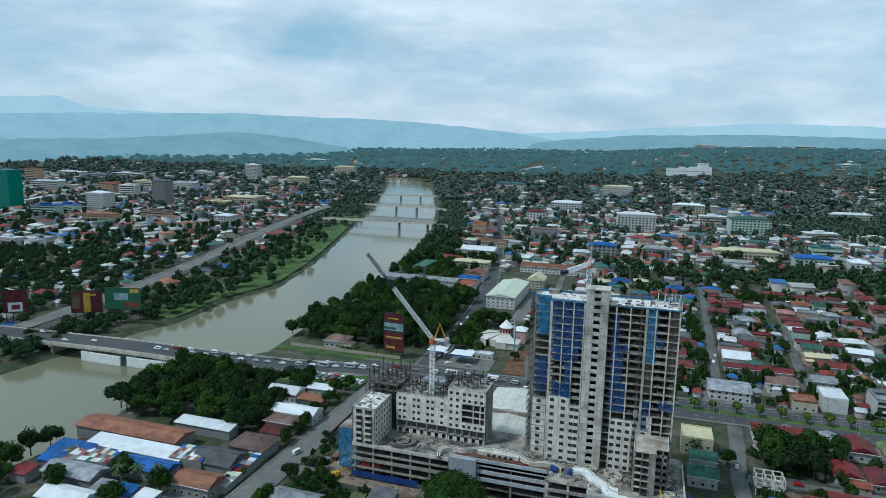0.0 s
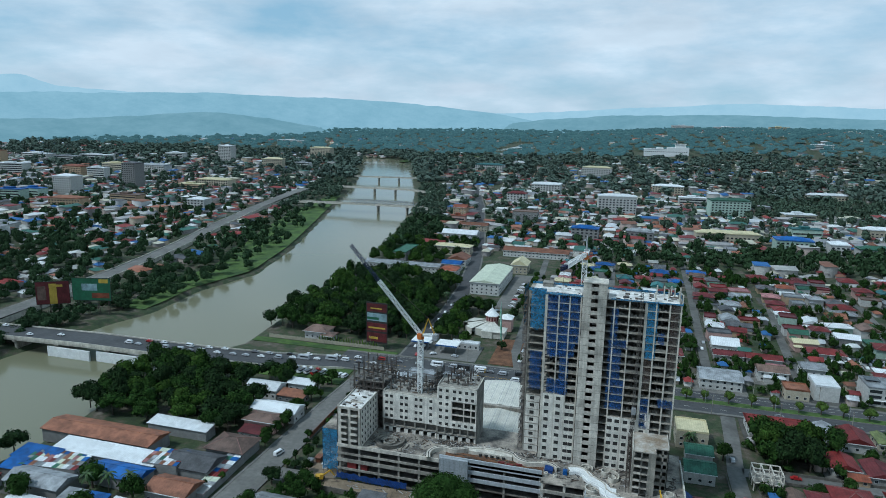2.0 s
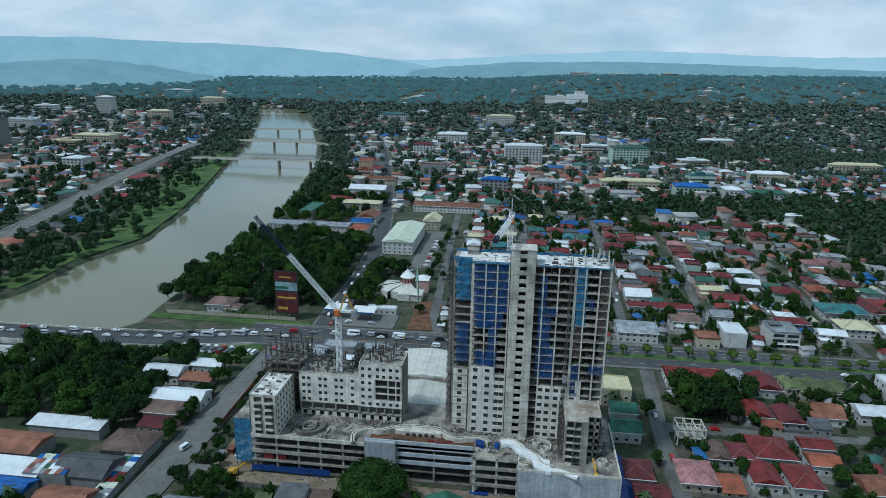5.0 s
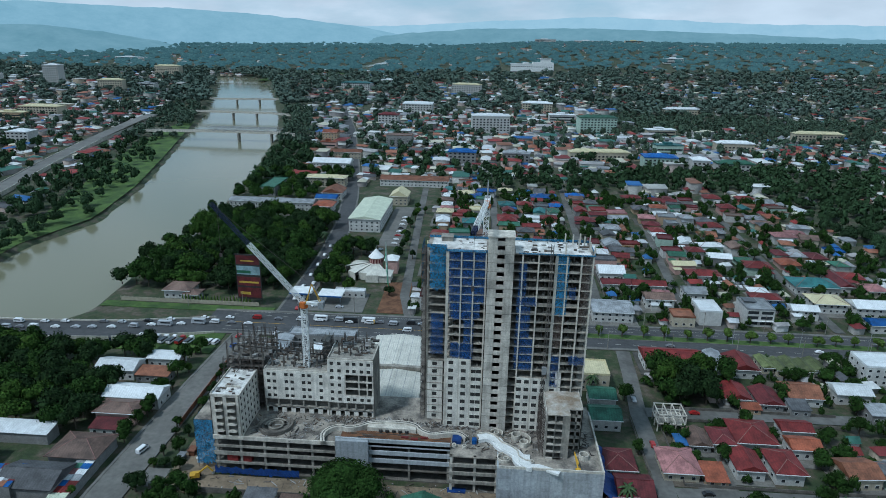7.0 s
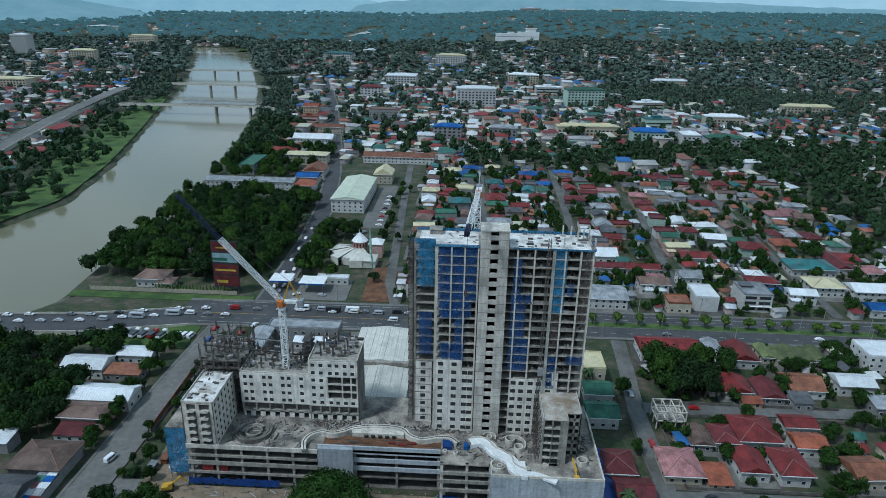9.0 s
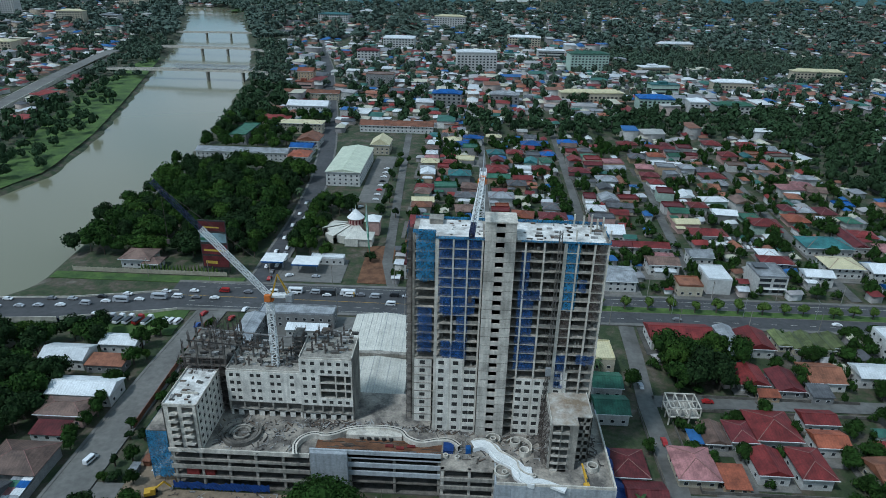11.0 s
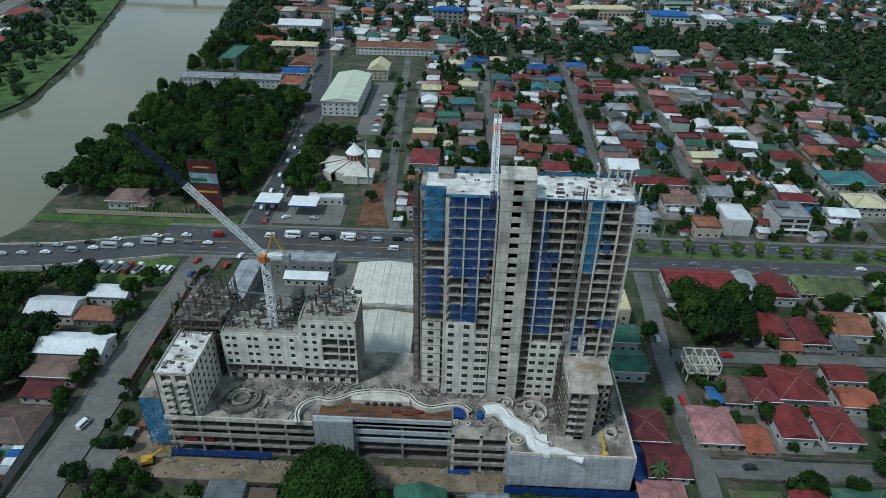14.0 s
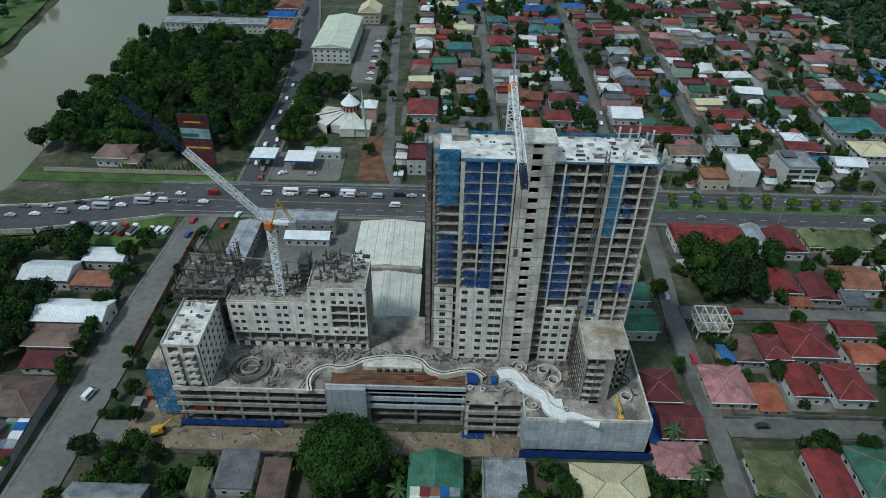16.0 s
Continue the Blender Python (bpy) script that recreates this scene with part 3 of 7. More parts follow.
def girder_bridge(pts, w, label, piers, depth=1.6, mat=CEMENT):
    e = thing("bridge", label=label, category="bridge", kind="structure")
    part("deck", strip(MB(), pts, w, 5), ASPHALT, e)
    for s, nm in ((1, "parapet"), (-1, "parapet")):
        mb = MB()
        for (x0, y0, z0), (x1, y1, z1) in zip(pts, pts[1:]):
            d = Vector((x1 - x0, y1 - y0, 0)).normalized()
            ox, oy = -d.y * s * w / 2, d.x * s * w / 2
            mb.bar((x0 + ox, y0 + oy, z0 - 0.2), (x1 + ox, y1 + oy, z1 - 0.2), 0.35, 2.2)
            mb.bar((x0 + ox * 0.96, y0 + oy * 0.96, z0 - 1.4), (x1 + ox * 0.96, y1 + oy * 0.96, z1 - 1.4), 0.7, depth)
        part(nm, mb, CONCRETE_L, e)
    mb = MB()
    for (x0, y0, z0), (x1, y1, z1) in zip(pts, pts[1:]):
        mb.bar((x0, y0, z0 - 0.5), (x1, y1, z1 - 0.5), w * 0.97, 0.6)
    part("slab", mb, mat, e)
    for x, y, z in piers:
        p = MB().box(x - 1.1, x + 1.1, y - w * 0.42, y + w * 0.42, -6.5, z - 2.2).box(x - 1.5, x + 1.5, y - w * 0.48, y + w * 0.48, z - 3.4, z - 2.2)
        part("pier", p, CONCRETE, e)
    return e


girder_bridge([(-620, 322, 1.5), (-520, 322, 4), (-440, 322, 6.2), (-330, 327, 7), (-262, 330, 5.8), (-215, 340, 3.0), (-168, 357, 0.1)], 20, "long concrete road bridge over the river", [(-380, 324, 7), (-348, 326, 7), (-312, 328, 7), (-280, 329.5, 6)])
mb = MB()
mb.box(-352, -320, 313.5, 314.6, -4, 3.0).box(-316, -284, 315, 316.1, -4, 3.0)
solo("bridge_panels", mb, WHITE, "pale concrete wall panels beside the bridge piers", "wall", "structure")
e = girder_bridge([(-540, 992, 9), (-430, 991, 11), (-335, 990, 11), (-280, 990, 6)], 9, "steel truss bridge across the river", [(-395, 990, 10), (-345, 990, 10)])
mb = MB()
for y in (986, 995):
    mb.bar((-440, y, 17), (-335, y, 17), 0.7)
    for i in range(14):
        x = -440 + i * 8
        mb.bar((x, y, 11), (x, y, 17), 0.5).bar((x, y, 11 if i % 2 else 17), (x + 8, y, 17 if i % 2 else 11), 0.5)
part("truss", mb, STEEL, e)
girder_bridge([(-580, 1238, 10), (-520, 1238, 10), (-430, 1238, 10), (-380, 1240, 6)], 9, "concrete bridge across the far reach of the river", [(-500, 1238, 9), (-455, 1238, 9)])
girder_bridge([(-720, 1480, 8), (-560, 1495, 9), (-380, 1530, 8)], 9, "low concrete bridge in the far distance", [(-590, 1492, 8), (-540, 1497, 8)])
mb = strip(MB(), [(-400, 1960), (-372, 2060), (-350, 2160), (-352, 2280)], 30, 0.5)
solo("river_bend", mb, WATER, "far bend of the muddy river", "water", "structure")
girder_bridge([(-460, 2290, 8), (-390, 2300, 9), (-300, 2312, 8)], 10, "far pale concrete bridge over the river bend", [(-370, 2302, 8)])
HWY = [(-430, 335, 5), (-436, 400, 3.5), (-443, 470, 3), (-450, 521, 3), (-462, 588, 3), (-486, 687, 3), (-511, 820, 4), (-522, 939, 7), (-520, 985, 9)]
mb = strip(MB(), HWY, 17, 0)
for s in (-8.6, 8.6):
    mb.ribbon([(x + s, y) for x, y, z in HWY], 0.4, -1, 3.9, 1)
solo("road_riverside", mb, (CEMENT, CONCRETE_L), "raised riverside highway with concrete barriers", "road", "structure")

# paved and grassy lots
for nm, x0, x1, y0, y1, m, lb in (("forecourt", -124, -90, 375, 401, CEMENT, "paved fuel station forecourt"), ("lawn", -232, -156, 322, 344, GRASS, "green lot used as a vehicle yard"), ("verge", -240, -140, 369, 376, GRASS, "grass verge in front of a wall"),
                              ("street_pad", -143, -134, 226, 236, CEMENT, "pale concrete pad beside the street"), ("yard", -133.9, -118, 224, 262, DIRT, "bare earth building yard"), ("site_track", -118, -14, 226.5, 234.5, DIRT, "muddy track in front of the building site"), ("car_park", -100, -84, 485, 585, CEMENT, "narrow paved car park"),
                              ("site_lot", -125, -75, 286, 343, CEMENT, "concrete yard behind the building site"), ("red_lot", -82, -66, 376, 420, SOIL, "lot of bare red soil"), ("parking_lot", 110, 158, 432, 452, CEMENT, "paved lot full of parked cars"),
                              ("green_field", -560, -400, 1560, 1800, GRASS, "bright green field beyond the river")):
    solo(nm, MB().box(x0, x1, y0, y1, -0.3, 0.02), m, lb, "lot", "structure")

mb = MB()
for y in range(400, 980, 20):
    a0, a1 = float(banks(y)[0]), float(banks(y + 20)[0])
    w0, w1 = 26 + 34 * math.sin((y - 380) / 600 * math.pi), 26 + 34 * math.sin((y - 360) / 600 * math.pi)
    mb.face([(a0 - w0, y, 0.12), (a0 - 7, y, 0.05), (a1 - 7, y + 20, 0.05), (a1 - w1, y + 20, 0.12)])
solo("river_meadow", mb, GRASS, "green meadow along the river bank", "meadow", "structure")

# ---- podium ----
DECK = 14.6
pod = thing("parking_podium", -50, 235, 0, label="unfinished concrete parking podium with open levels under a pool deck", category="podium")
OX, OY = -50, 235


def P(mb_, name, mat, parent, label=""):
    """A part given in world metres, moved to its thing."""
    o = parent.matrix_basis.translation
    q = parent
    while q.parent:
        q = q.parent
        o = o + q.matrix_basis.translation
    mb_.v = [(a - o.x, b - o.y, c - o.z) for a, b, c in mb_.v]
    return part(name, mb_, mat, parent, label)


LEVELS = (0.15, 4.4, 8.0, 11.3, DECK)
for z in LEVELS:
    front = [(-117, -73, 236.5), (-73, -32, 237.5), (-32, -15, 233.5), (-15, 20, 228.2)]
    for x0, x1, yf in front:
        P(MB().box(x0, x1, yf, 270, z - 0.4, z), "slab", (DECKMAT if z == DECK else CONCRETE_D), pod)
# added wall that blocks light so the open levels stay dark
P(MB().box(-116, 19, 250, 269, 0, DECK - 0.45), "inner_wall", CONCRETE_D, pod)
for z, h in ((4.4, 0.9), (8.0, 0.95), (11.3, 0.95), (DECK, 1.0)):
    P(MB().box(-117.3, -73, 236.1, 236.5, z - 0.55, z + (h if z in (8.0, DECK) else 0.35)), "spandrel", CONCRETE_L if z == DECK else CONCRETE, pod)
    if z > 5:
        P(MB().box(-61, -32, 237.0, 237.5, z - 0.6, z + 1.0), "spandrel", PRECAST, pod)
for x in np.arange(-116.6, -73, 8.7):
    P(MB().box(x, x + 0.8, 236.55, 237.35, 0, DECK - 0.4), "column", CONCRETE, pod)
for x in (-61, -47, -33):
    P(MB().box(x, x + 0.8, 237.55, 238.35, 0, DECK - 0.4), "column", CONCRETE, pod)
P(MB().box(-72.6, -61, 235.6, 237.2, 4.6, 16.6), "precast_wall", PRECAST, pod)
P(MB().box(-73, -32, 237.0, 237.6, DECK, 17.0), "pool_wall", PRECAST, pod)
for z in (4.4, 8.0, 11.3):
    P(MB().box(-32, -15, 233.0, 233.6, z - 0.7, z + 0.5), "spandrel", CONCRETE, pod)
for x in (-31.8, -23.5, -15.9):
    P(MB().box(x, x + 0.9, 233.7, 234.6, 0, DECK), "column", CONCRETE_L, pod)
for i in range(8):
    for j in range(3):
        x0, z0 = -15 + i * 4.375, 2.4 + j * 4.2
        P(MB().box(x0, x0 + 4.34, 227.8 + 0.02 * ((i * 7 + j * 3) % 4), 228.2, z0, z0 + 4.17), "precast_panel", PRECAST, pod)
for j in range(3):
    P(MB().box(-15.4, -15, 228.2, 237, 2.4 + j * 4.2, 6.57 + j * 4.2), "precast_panel", PRECAST, pod)
    P(MB().box(20, 20.4, 227.8, 266, 2.4 + j * 4.2, 6.57 + j * 4.2), "precast_panel", PRECAST, pod)
P(MB().box(-15, 20, 227.9, 228.3, 15.0, 15.9).box(19.7, 20.3, 228, 262, 14.6, 15.9), "parapet", CONCRETE_L, pod)


def draped(x0, x1, y, z0, z1, sag=0.5, n=18, out=0.6, seed=0):
    """A hanging sheet with folds, in the plane of y."""
    mb = MB()
    rnd = random.Random(seed)
    rows = 5
    grid = [[(x0 + (x1 - x0) * i / n, y - out * abs(math.sin(i * 1.7 + j)) * (0.3 + 0.7 * j / rows), z1 + (z0 - z1) * j / rows + sag * (rnd.random() - 0.5) * (1 if j in (0, rows) else 0.3)) for i in range(n + 1)] for j in range(rows + 1)]
    k = len(mb.v)
    for row in grid:
        mb.v += row
    for j in range(rows):
        for i in range(n):
            a = k + j * (n + 1) + i
            mb.f.append((a, a + 1, a + n + 2, a + n + 1))
            mb.m.append(0)
    return mb


solo("tarpaulin", draped(-16, 26, 226.7, 0.1, 3.4, 0.9, 75, 0.45, 1), TARP, "crumpled blue tarpaulin along the podium foot", "tarpaulin")
solo("tarpaulin", draped(-117, -86, 234.8, 0.6, 3.2, 1.0, 60, 0.4, 2), TARP, "torn blue tarpaulin hung on the parking podium", "tarpaulin")
mb = MB()
for j in range(6):
    mb.face([(20.6, 228 + j * 5, 8 - (j % 2)), (20.6, 233 + j * 5, 8), (29 + (j % 3), 233 + j * 5, 0.6), (28, 228 + j * 5, 0.9)])
solo("tarpaulin", mb, TARP, "blue tarpaulin sloping beside the podium wall", "tarpaulin")

# ---- tower ----
TX0, TX1, TYF, TYB, ROOF = -35.6, 14.6, 251.6, 266.5, 83.6
FLOORS = 22
FH = (ROOF - DECK) / FLOORS
tower = thing("unfinished_tower", -10, 258, DECK, label="unfinished concrete high-rise with open floors and blue safety netting", category="tower")
ZF = [DECK + FH * i for i in range(FLOORS + 1)]
for i, z in enumerate(ZF[1:]):
    x1 = TX1
    P(MB().box(TX0, x1, TYF, TYB, z - 0.32, z).box(-42.5, TX0, TYF + 4.2, TYB, z - 0.32, z), "floor_slab", SLAB if i < FLOORS - 1 else DECKMAT, tower)
# dark walls behind the open bays; their tone paints the shade there
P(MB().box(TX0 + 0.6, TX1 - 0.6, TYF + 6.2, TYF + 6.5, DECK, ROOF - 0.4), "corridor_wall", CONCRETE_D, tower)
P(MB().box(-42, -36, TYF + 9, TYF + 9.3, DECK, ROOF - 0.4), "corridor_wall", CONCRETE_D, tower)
COLS_L = (-35.6, -30.6, -26.4, -22.2)
COLS_R = (-9.8, -4.4, 1.4, 5.2, 10.0, 13.9)
for x in COLS_L + COLS_R:
    wide = 0.95 if x in (-35.6, 1.4) else 0.5
    z0 = DECK if x < 1.5 else ZF[5]
    P(MB().box(x, x + wide, TYF - 0.12, TYF + 0.8, z0, ROOF), "column", CONCRETE_L, tower)
    P(MB().box(x, x + wide, TYB - 0.8, TYB + 0.1, DECK, ROOF), "column", CONCRETE, tower)
for y in (TYF + 4.2, TYF + 9, TYB - 0.6):
    P(MB().box(-42.6, -42.0, y, y + 0.6, DECK, ROOF), "column", CONCRETE, tower)
    P(MB().box(TX1 - 0.5, TX1 + 0.05, y, y + 0.6, DECK, ROOF), "column", CONCRETE, tower)
# partitions between the flats, toned dark for the shade inside
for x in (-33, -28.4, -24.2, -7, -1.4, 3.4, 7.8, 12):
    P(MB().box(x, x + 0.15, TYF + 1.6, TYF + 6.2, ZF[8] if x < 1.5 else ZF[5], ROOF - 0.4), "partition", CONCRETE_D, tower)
# lift core
CT = 89.4
for box_ in ((-21.4, -18.3, TYF - 1.5, TYF + 6, DECK, CT), (-15.8, -12.6, TYF - 1.5, TYF + 6, DECK, CT), (-18.9, -15.6, TYF + 5.4, TYF + 6, DECK, CT)):
    zs = [box_[4] + (CT - DECK) * i / 24 for i in range(25)] if box_[0] != -18.9 else [DECK, CT]
    for za, zb in zip(zs, zs[1:]):
        P(MB().box(*box_[:4], za, zb), "core_wall", CORE, tower)
P(MB().box(-21.6, -12.4, TYF - 1.7, TYF + 6.4, CT, CT + 0.4), "core_cap", CONCRETE_L, tower)
for i in range(FLOORS + 2):
    z = DECK + FH * i
    P(MB().box(-18.9, -15.6, TYF - 1.38, TYF - 0.9, z - 0.2, z + 1.35).box(-18.9, -15.6, TYF - 0.9, TYF + 5.4, z - 0.2, z), "core_beam", CORE, tower)
    if i:
        for xa, xb in ((-21.45, -18.25), (-15.85, -12.55)):
            P(MB().box(xa, xb, TYF - 1.55, TYF - 1.5, z - 0.03, z + 0.03), "pour_joint", CONCRETE_D, tower)


def wall_panel(w, h, win, ww=1.75, wh=1.5, sill=0.75, mat_t=0.18):
    """A wall bay with real window openings; dark sheets set behind them paint the shade inside."""
    mb = MB()
    edges = [0.0]
    for c in win:
        edges += [c - ww / 2, c + ww / 2]
    edges.append(w)
    mb.box(0, w, 0, mat_t, 0, sill).box(0, w, 0, mat_t, sill + wh, h)
    for k in range(0, len(edges), 2):
        mb.box(edges[k], edges[k + 1], 0, mat_t, sill, sill + wh)
    for c in win:
        mb.box(c - ww / 2 - 0.1, c + ww / 2 + 0.1, -0.05, 0, sill - 0.1, sill)
    return mb.mesh("wall_panel", PLASTER)


# dark sheet for an unglazed hole, painting the shade within
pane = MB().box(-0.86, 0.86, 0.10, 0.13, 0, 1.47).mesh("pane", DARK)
PANELS = ((-34.65, 4.05, (1.5,)), (-30.1, 3.7, (1.5,)), (-25.9, 3.7, (0.95, 2.8)), (-9.3, 4.9, (0.9, 3.6)), (-3.9, 5.3, (1.3, 4.0)))
for x, w, win in PANELS:
    me = wall_panel(w, FH - 0.012, win)
    for i in range(9):
        if i >= 8 - (x > -12) and (x in (-25.9,) or x > -12):
            continue
        ob = part("wall_panel", me, None, tower)
        ob.location = (x + 10, TYF - 258 - 0.19, ZF[i] - DECK)
        for c in win:
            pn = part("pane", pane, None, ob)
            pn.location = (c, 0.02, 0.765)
me = wall_panel(5.6, FH - 0.32, (2.6,))
for i in range(8):
    ob = part("wall_panel", me, None, tower)
    ob.location = (-42 + 10, TYF + 4.3 - 258, ZF[i] - DECK)
    pn = part("pane", pane, None, ob)
    pn.location = (2.6, 0.02, 0.765)
me = wall_panel(4.6, FH - 0.32, (1.6,))
for i in range(5, 8):
    ob = part("wall_panel", me, None, tower)
    ob.location = (1.9 + 10, TYF - 258 + 0.1, ZF[i] - DECK)
    pn = part("pane", pane, None, ob)
    pn.location = (1.6, 0.02, 0.765)
# low edge walls on the open floors, and clutter behind them
rnd = random.Random(5)
for i in range(8, FLOORS):
    z = ZF[i]
    mb = MB()
    for a, b in list(zip(COLS_L, COLS_L[1:])) + [(COLS_R[k], COLS_R[k + 1]) for k in range(5)]:
        if rnd.random() < 0.7:
            mb.box(a + 0.5, b, TYF + 0.25, TYF + 0.42, z, z + rnd.choice((0.35, 0.5, 0.95)))
        for _ in range(3):
            x = rnd.uniform(a + 0.7, b - 0.5)
            mb.box(x, x + rnd.uniform(0.2, 0.9), TYF + rnd.uniform(0.8, 2), TYF + rnd.uniform(2.1, 3), z, z + rnd.uniform(0.2, 0.9))
    P(mb, "edge_clutter", CONCRETE, tower)["kind"] = "stuff"


def net(x0, x1, y, z0, z1, mat, seed):
    """Safety netting with slack folds and ragged hems."""
    solo("safety_net", draped(x0, x1, y, z0, z1, 0.9, max(6, int((x1 - x0) * 2)), 0.35, seed), mat, "loose blue safety netting hung on open concrete floors" if mat is not NETG else "dark grey safety netting hung on open concrete floors", "safety net")


def hole_net(name, x0, x1, y0, y1, z0, z1, mat, seed):
    """A hung sheet of netting between two upright lines, with folds and a ragged hem."""
    mb = MB()
    rnd = random.Random(seed)
    n = max(6, int((abs(x1 - x0) + abs(y1 - y0)) * 1.6))
    rows = max(4, int((z1 - z0) / 1.6))
    sx, sy = (0, 1) if abs(x1 - x0) > abs(y1 - y0) else (1, 0)
    for j in range(rows + 1):
        for i in range(n + 1):
            k, q = i / n, j / rows
            o = -0.1 * abs(math.sin(i * 1.9 + 2.3 * q + seed)) - 0.03 * abs(math.sin(j * 1.57))
            z = z1 + (z0 - z1) * q + (rnd.uniform(-0.8, 0.5) if j == rows else 0)
            mb.v.append((x0 + (x1 - x0) * k + o * sx, y0 + (y1 - y0) * k + o * sy, z))
    for j in range(rows):
        for i in range(n):
            a = j * (n + 1) + i
            mb.f.append((a, a + 1, a + n + 2, a + n + 1))
            mb.m.append(0)
    solo(name, mb, mat, "fine mesh safety netting hung on open concrete floors", "safety net")


Yn = TYF + 0.16
hole_net("safety_net", -34.5, -22, Yn, Yn, ZF[16], ROOF - 0.3, NET, 1)
hole_net("safety_net", -34.0, -23.5, Yn, Yn, ZF[14], ZF[16], NET, 2)
hole_net("safety_net", -29.0, -25.5, Yn, Yn, ZF[9], ZF[14], NET, 3)
net(-33, -28, Yn, ZF[14], ZF[16], NET, 4)
net(-33.5, -26, Yn - 0.2, ZF[9] + 0.5, ZF[11], NET, 5)
hole_net("safety_net", -41.5, -36, TYF + 3.9, TYF + 3.9, ZF[17], ROOF + 0.8, NETL, 6)
hole_net("safety_net", -41, -36.5, TYF + 3.9, TYF + 3.9, ZF[9], ZF[14], NET, 7)
net(-10.5, -8, Yn, ZF[17], ZF[21], NET, 8)
net(-11, -4, Yn - 0.1, ZF[16], ZF[17], NET, 9)
hole_net("safety_net", -10.8, -6, Yn, Yn, ZF[12], ZF[16], NET, 10)
hole_net("safety_net", -10.8, -4.5, Yn, Yn, ZF[8], ZF[12], NET, 11)
hole_net("safety_net", 2.0, 6.2, Yn, Yn, ZF[15], ROOF + 0.3, NETL, 12)
hole_net("safety_net", 2.0, 5.2, Yn, Yn, ZF[11], ZF[15], NETG, 13)
hole_net("safety_net", 1.8, 5.4, Yn, Yn, ZF[6], ZF[10], NET, 14)
hole_net("safety_net", 10.6, 13.4, Yn, Yn, ZF[14], ROOF, NETG, 15)
net(6.8, 9, Yn, ZF[17], ZF[18] + 1, NET, 16)
net(8.5, 14, Yn - 0.2, ZF[9], ZF[10], NET, 17)
mb = MB()
for x0, x1, y in ((TX0, -21.5, TYF), (-11, TX1, TYF)):
    mb.box(x0, x1, y - 0.35, y - 0.25, ROOF - 0.1, ROOF + (0.8 if x0 < -20 else 0.45))
mb.box(-42.5, -35.6, TYF + 3.8, TYF + 3.9, ROOF - 0.2, ROOF + 0.95).box(-42.6, TX1, TYB, TYB + 0.1, ROOF, ROOF + 0.9).box(TX1 + 0.05, TX1 + 0.15, TYF, TYB, ROOF - 0.2, ROOF + 0.6)
solo("edge_netting", mb, NETL, "pale blue safety screen round the roof edge", "safety net")


def scaffold(label, x0, x1, y0, y1, z0, z1, step=2.0, bay=2.2, planks=True):
    e = thing("scaffold", (x0 + x1) / 2, (y0 + y1) / 2, z0, label=label, category="scaffold")
    mb, pl = MB(), MB()
    xs = np.linspace(x0, x1, max(2, int((x1 - x0) / bay) + 1))
    ys = np.linspace(y0, y1, max(2, int((y1 - y0) / bay) + 1))
    for x in xs:
        for y in ys:
            if x in (x0, x1) or y in (y0, y1):
                mb.bar((x, y, z0), (x, y, z1), 0.12)
    z = z0 + step
    while z < z1:
        for y in (y0, y1):
            mb.bar((x0, y, z), (x1, y, z), 0.1)
        for x in (x0, x1):
            mb.bar((x, y0, z), (x, y1, z), 0.1)
        if planks:
            pl.box(x0, x1, y0, y1, z + 0.05, z + 0.11)
        z += step
    P(mb, "frame", REBAR, e)
    if planks:
        P(pl, "planks", CONCRETE_D, e)
    return e


scaffold("rusty tube scaffold with plank decks on the tower side", -44.6, -43.1, TYF + 5, TYB, DECK, ROOF - 1, FH, 2.4)
hole_net("safety_net", -44.25, -44.25, TYF + 5.2, TYB, ZF[17], ROOF + 0.5, NETL, 20)
hole_net("safety_net", -44.25, -44.25, TYF + 7.5, TYB, ZF[0], ZF[7], NET, 21)
# hoist mast
mast = thing("hoist_mast", 0.0, TYF - 1.0, DECK, label="grey lattice hoist mast fixed to the tower front", category="hoist")
mb = MB()
for dx, dy in ((-0.4, -0.4), (0.4, -0.4), (0.4, 0.4), (-0.4, 0.4)):
    mb.bar((dx, dy, 0), (dx, dy, 73), 0.14)
for i in range(48):
    z = i * 1.52
    mb.bar((-0.4, -0.4, z), (0.4, -0.4, z + 1.5), 0.1).bar((0.4, 0.4, z), (-0.4, 0.4, z + 1.5), 0.1).bar((-0.4, 0.4, z), (-0.4, -0.4, z + 1.5), 0.1)
part("lattice", mb, CONCRETE_D, mast)
part("cage", MB().box(-0.7, 0.9, -1.7, -0.5, 25, 27.6), STEEL, mast, "grey hoist cage")
# roof columns and clutter
for x, y in ((8.2, 264), (9.6, 259), (10.9, 265.5), (12.0, 262), (13.2, 256), (14.1, 263.6), (14.3, 253), (4.6, 253), (5.6, 265)):
    P(MB().box(x, x + 0.45, y, y + 0.45, ROOF, ROOF + 3.6), "starter_column", CONCRETE_L, tower)
mb = MB()
for _ in range(34):
    x, y = rnd.uniform(-10, 12), rnd.uniform(TYF + 1, TYB - 1)
    mb.box(x, x + rnd.uniform(0.3, 2.4), y, y + rnd.uniform(0.2, 1.0), ROOF, ROOF + rnd.uniform(0.1, 0.7))
for _ in range(14):
    x, y = rnd.uniform(-33, -23), rnd.uniform(TYF + 1, TYB - 1)
    mb.box(x, x + rnd.uniform(0.3, 1.4), y, y + rnd.uniform(0.2, 0.8), ROOF, ROOF + rnd.uniform(0.1, 0.5))
tagged(solo("roof_materials", mb, RUBBLE, "stacked timber and formwork on the tower roof", "building materials"), kind="stuff")
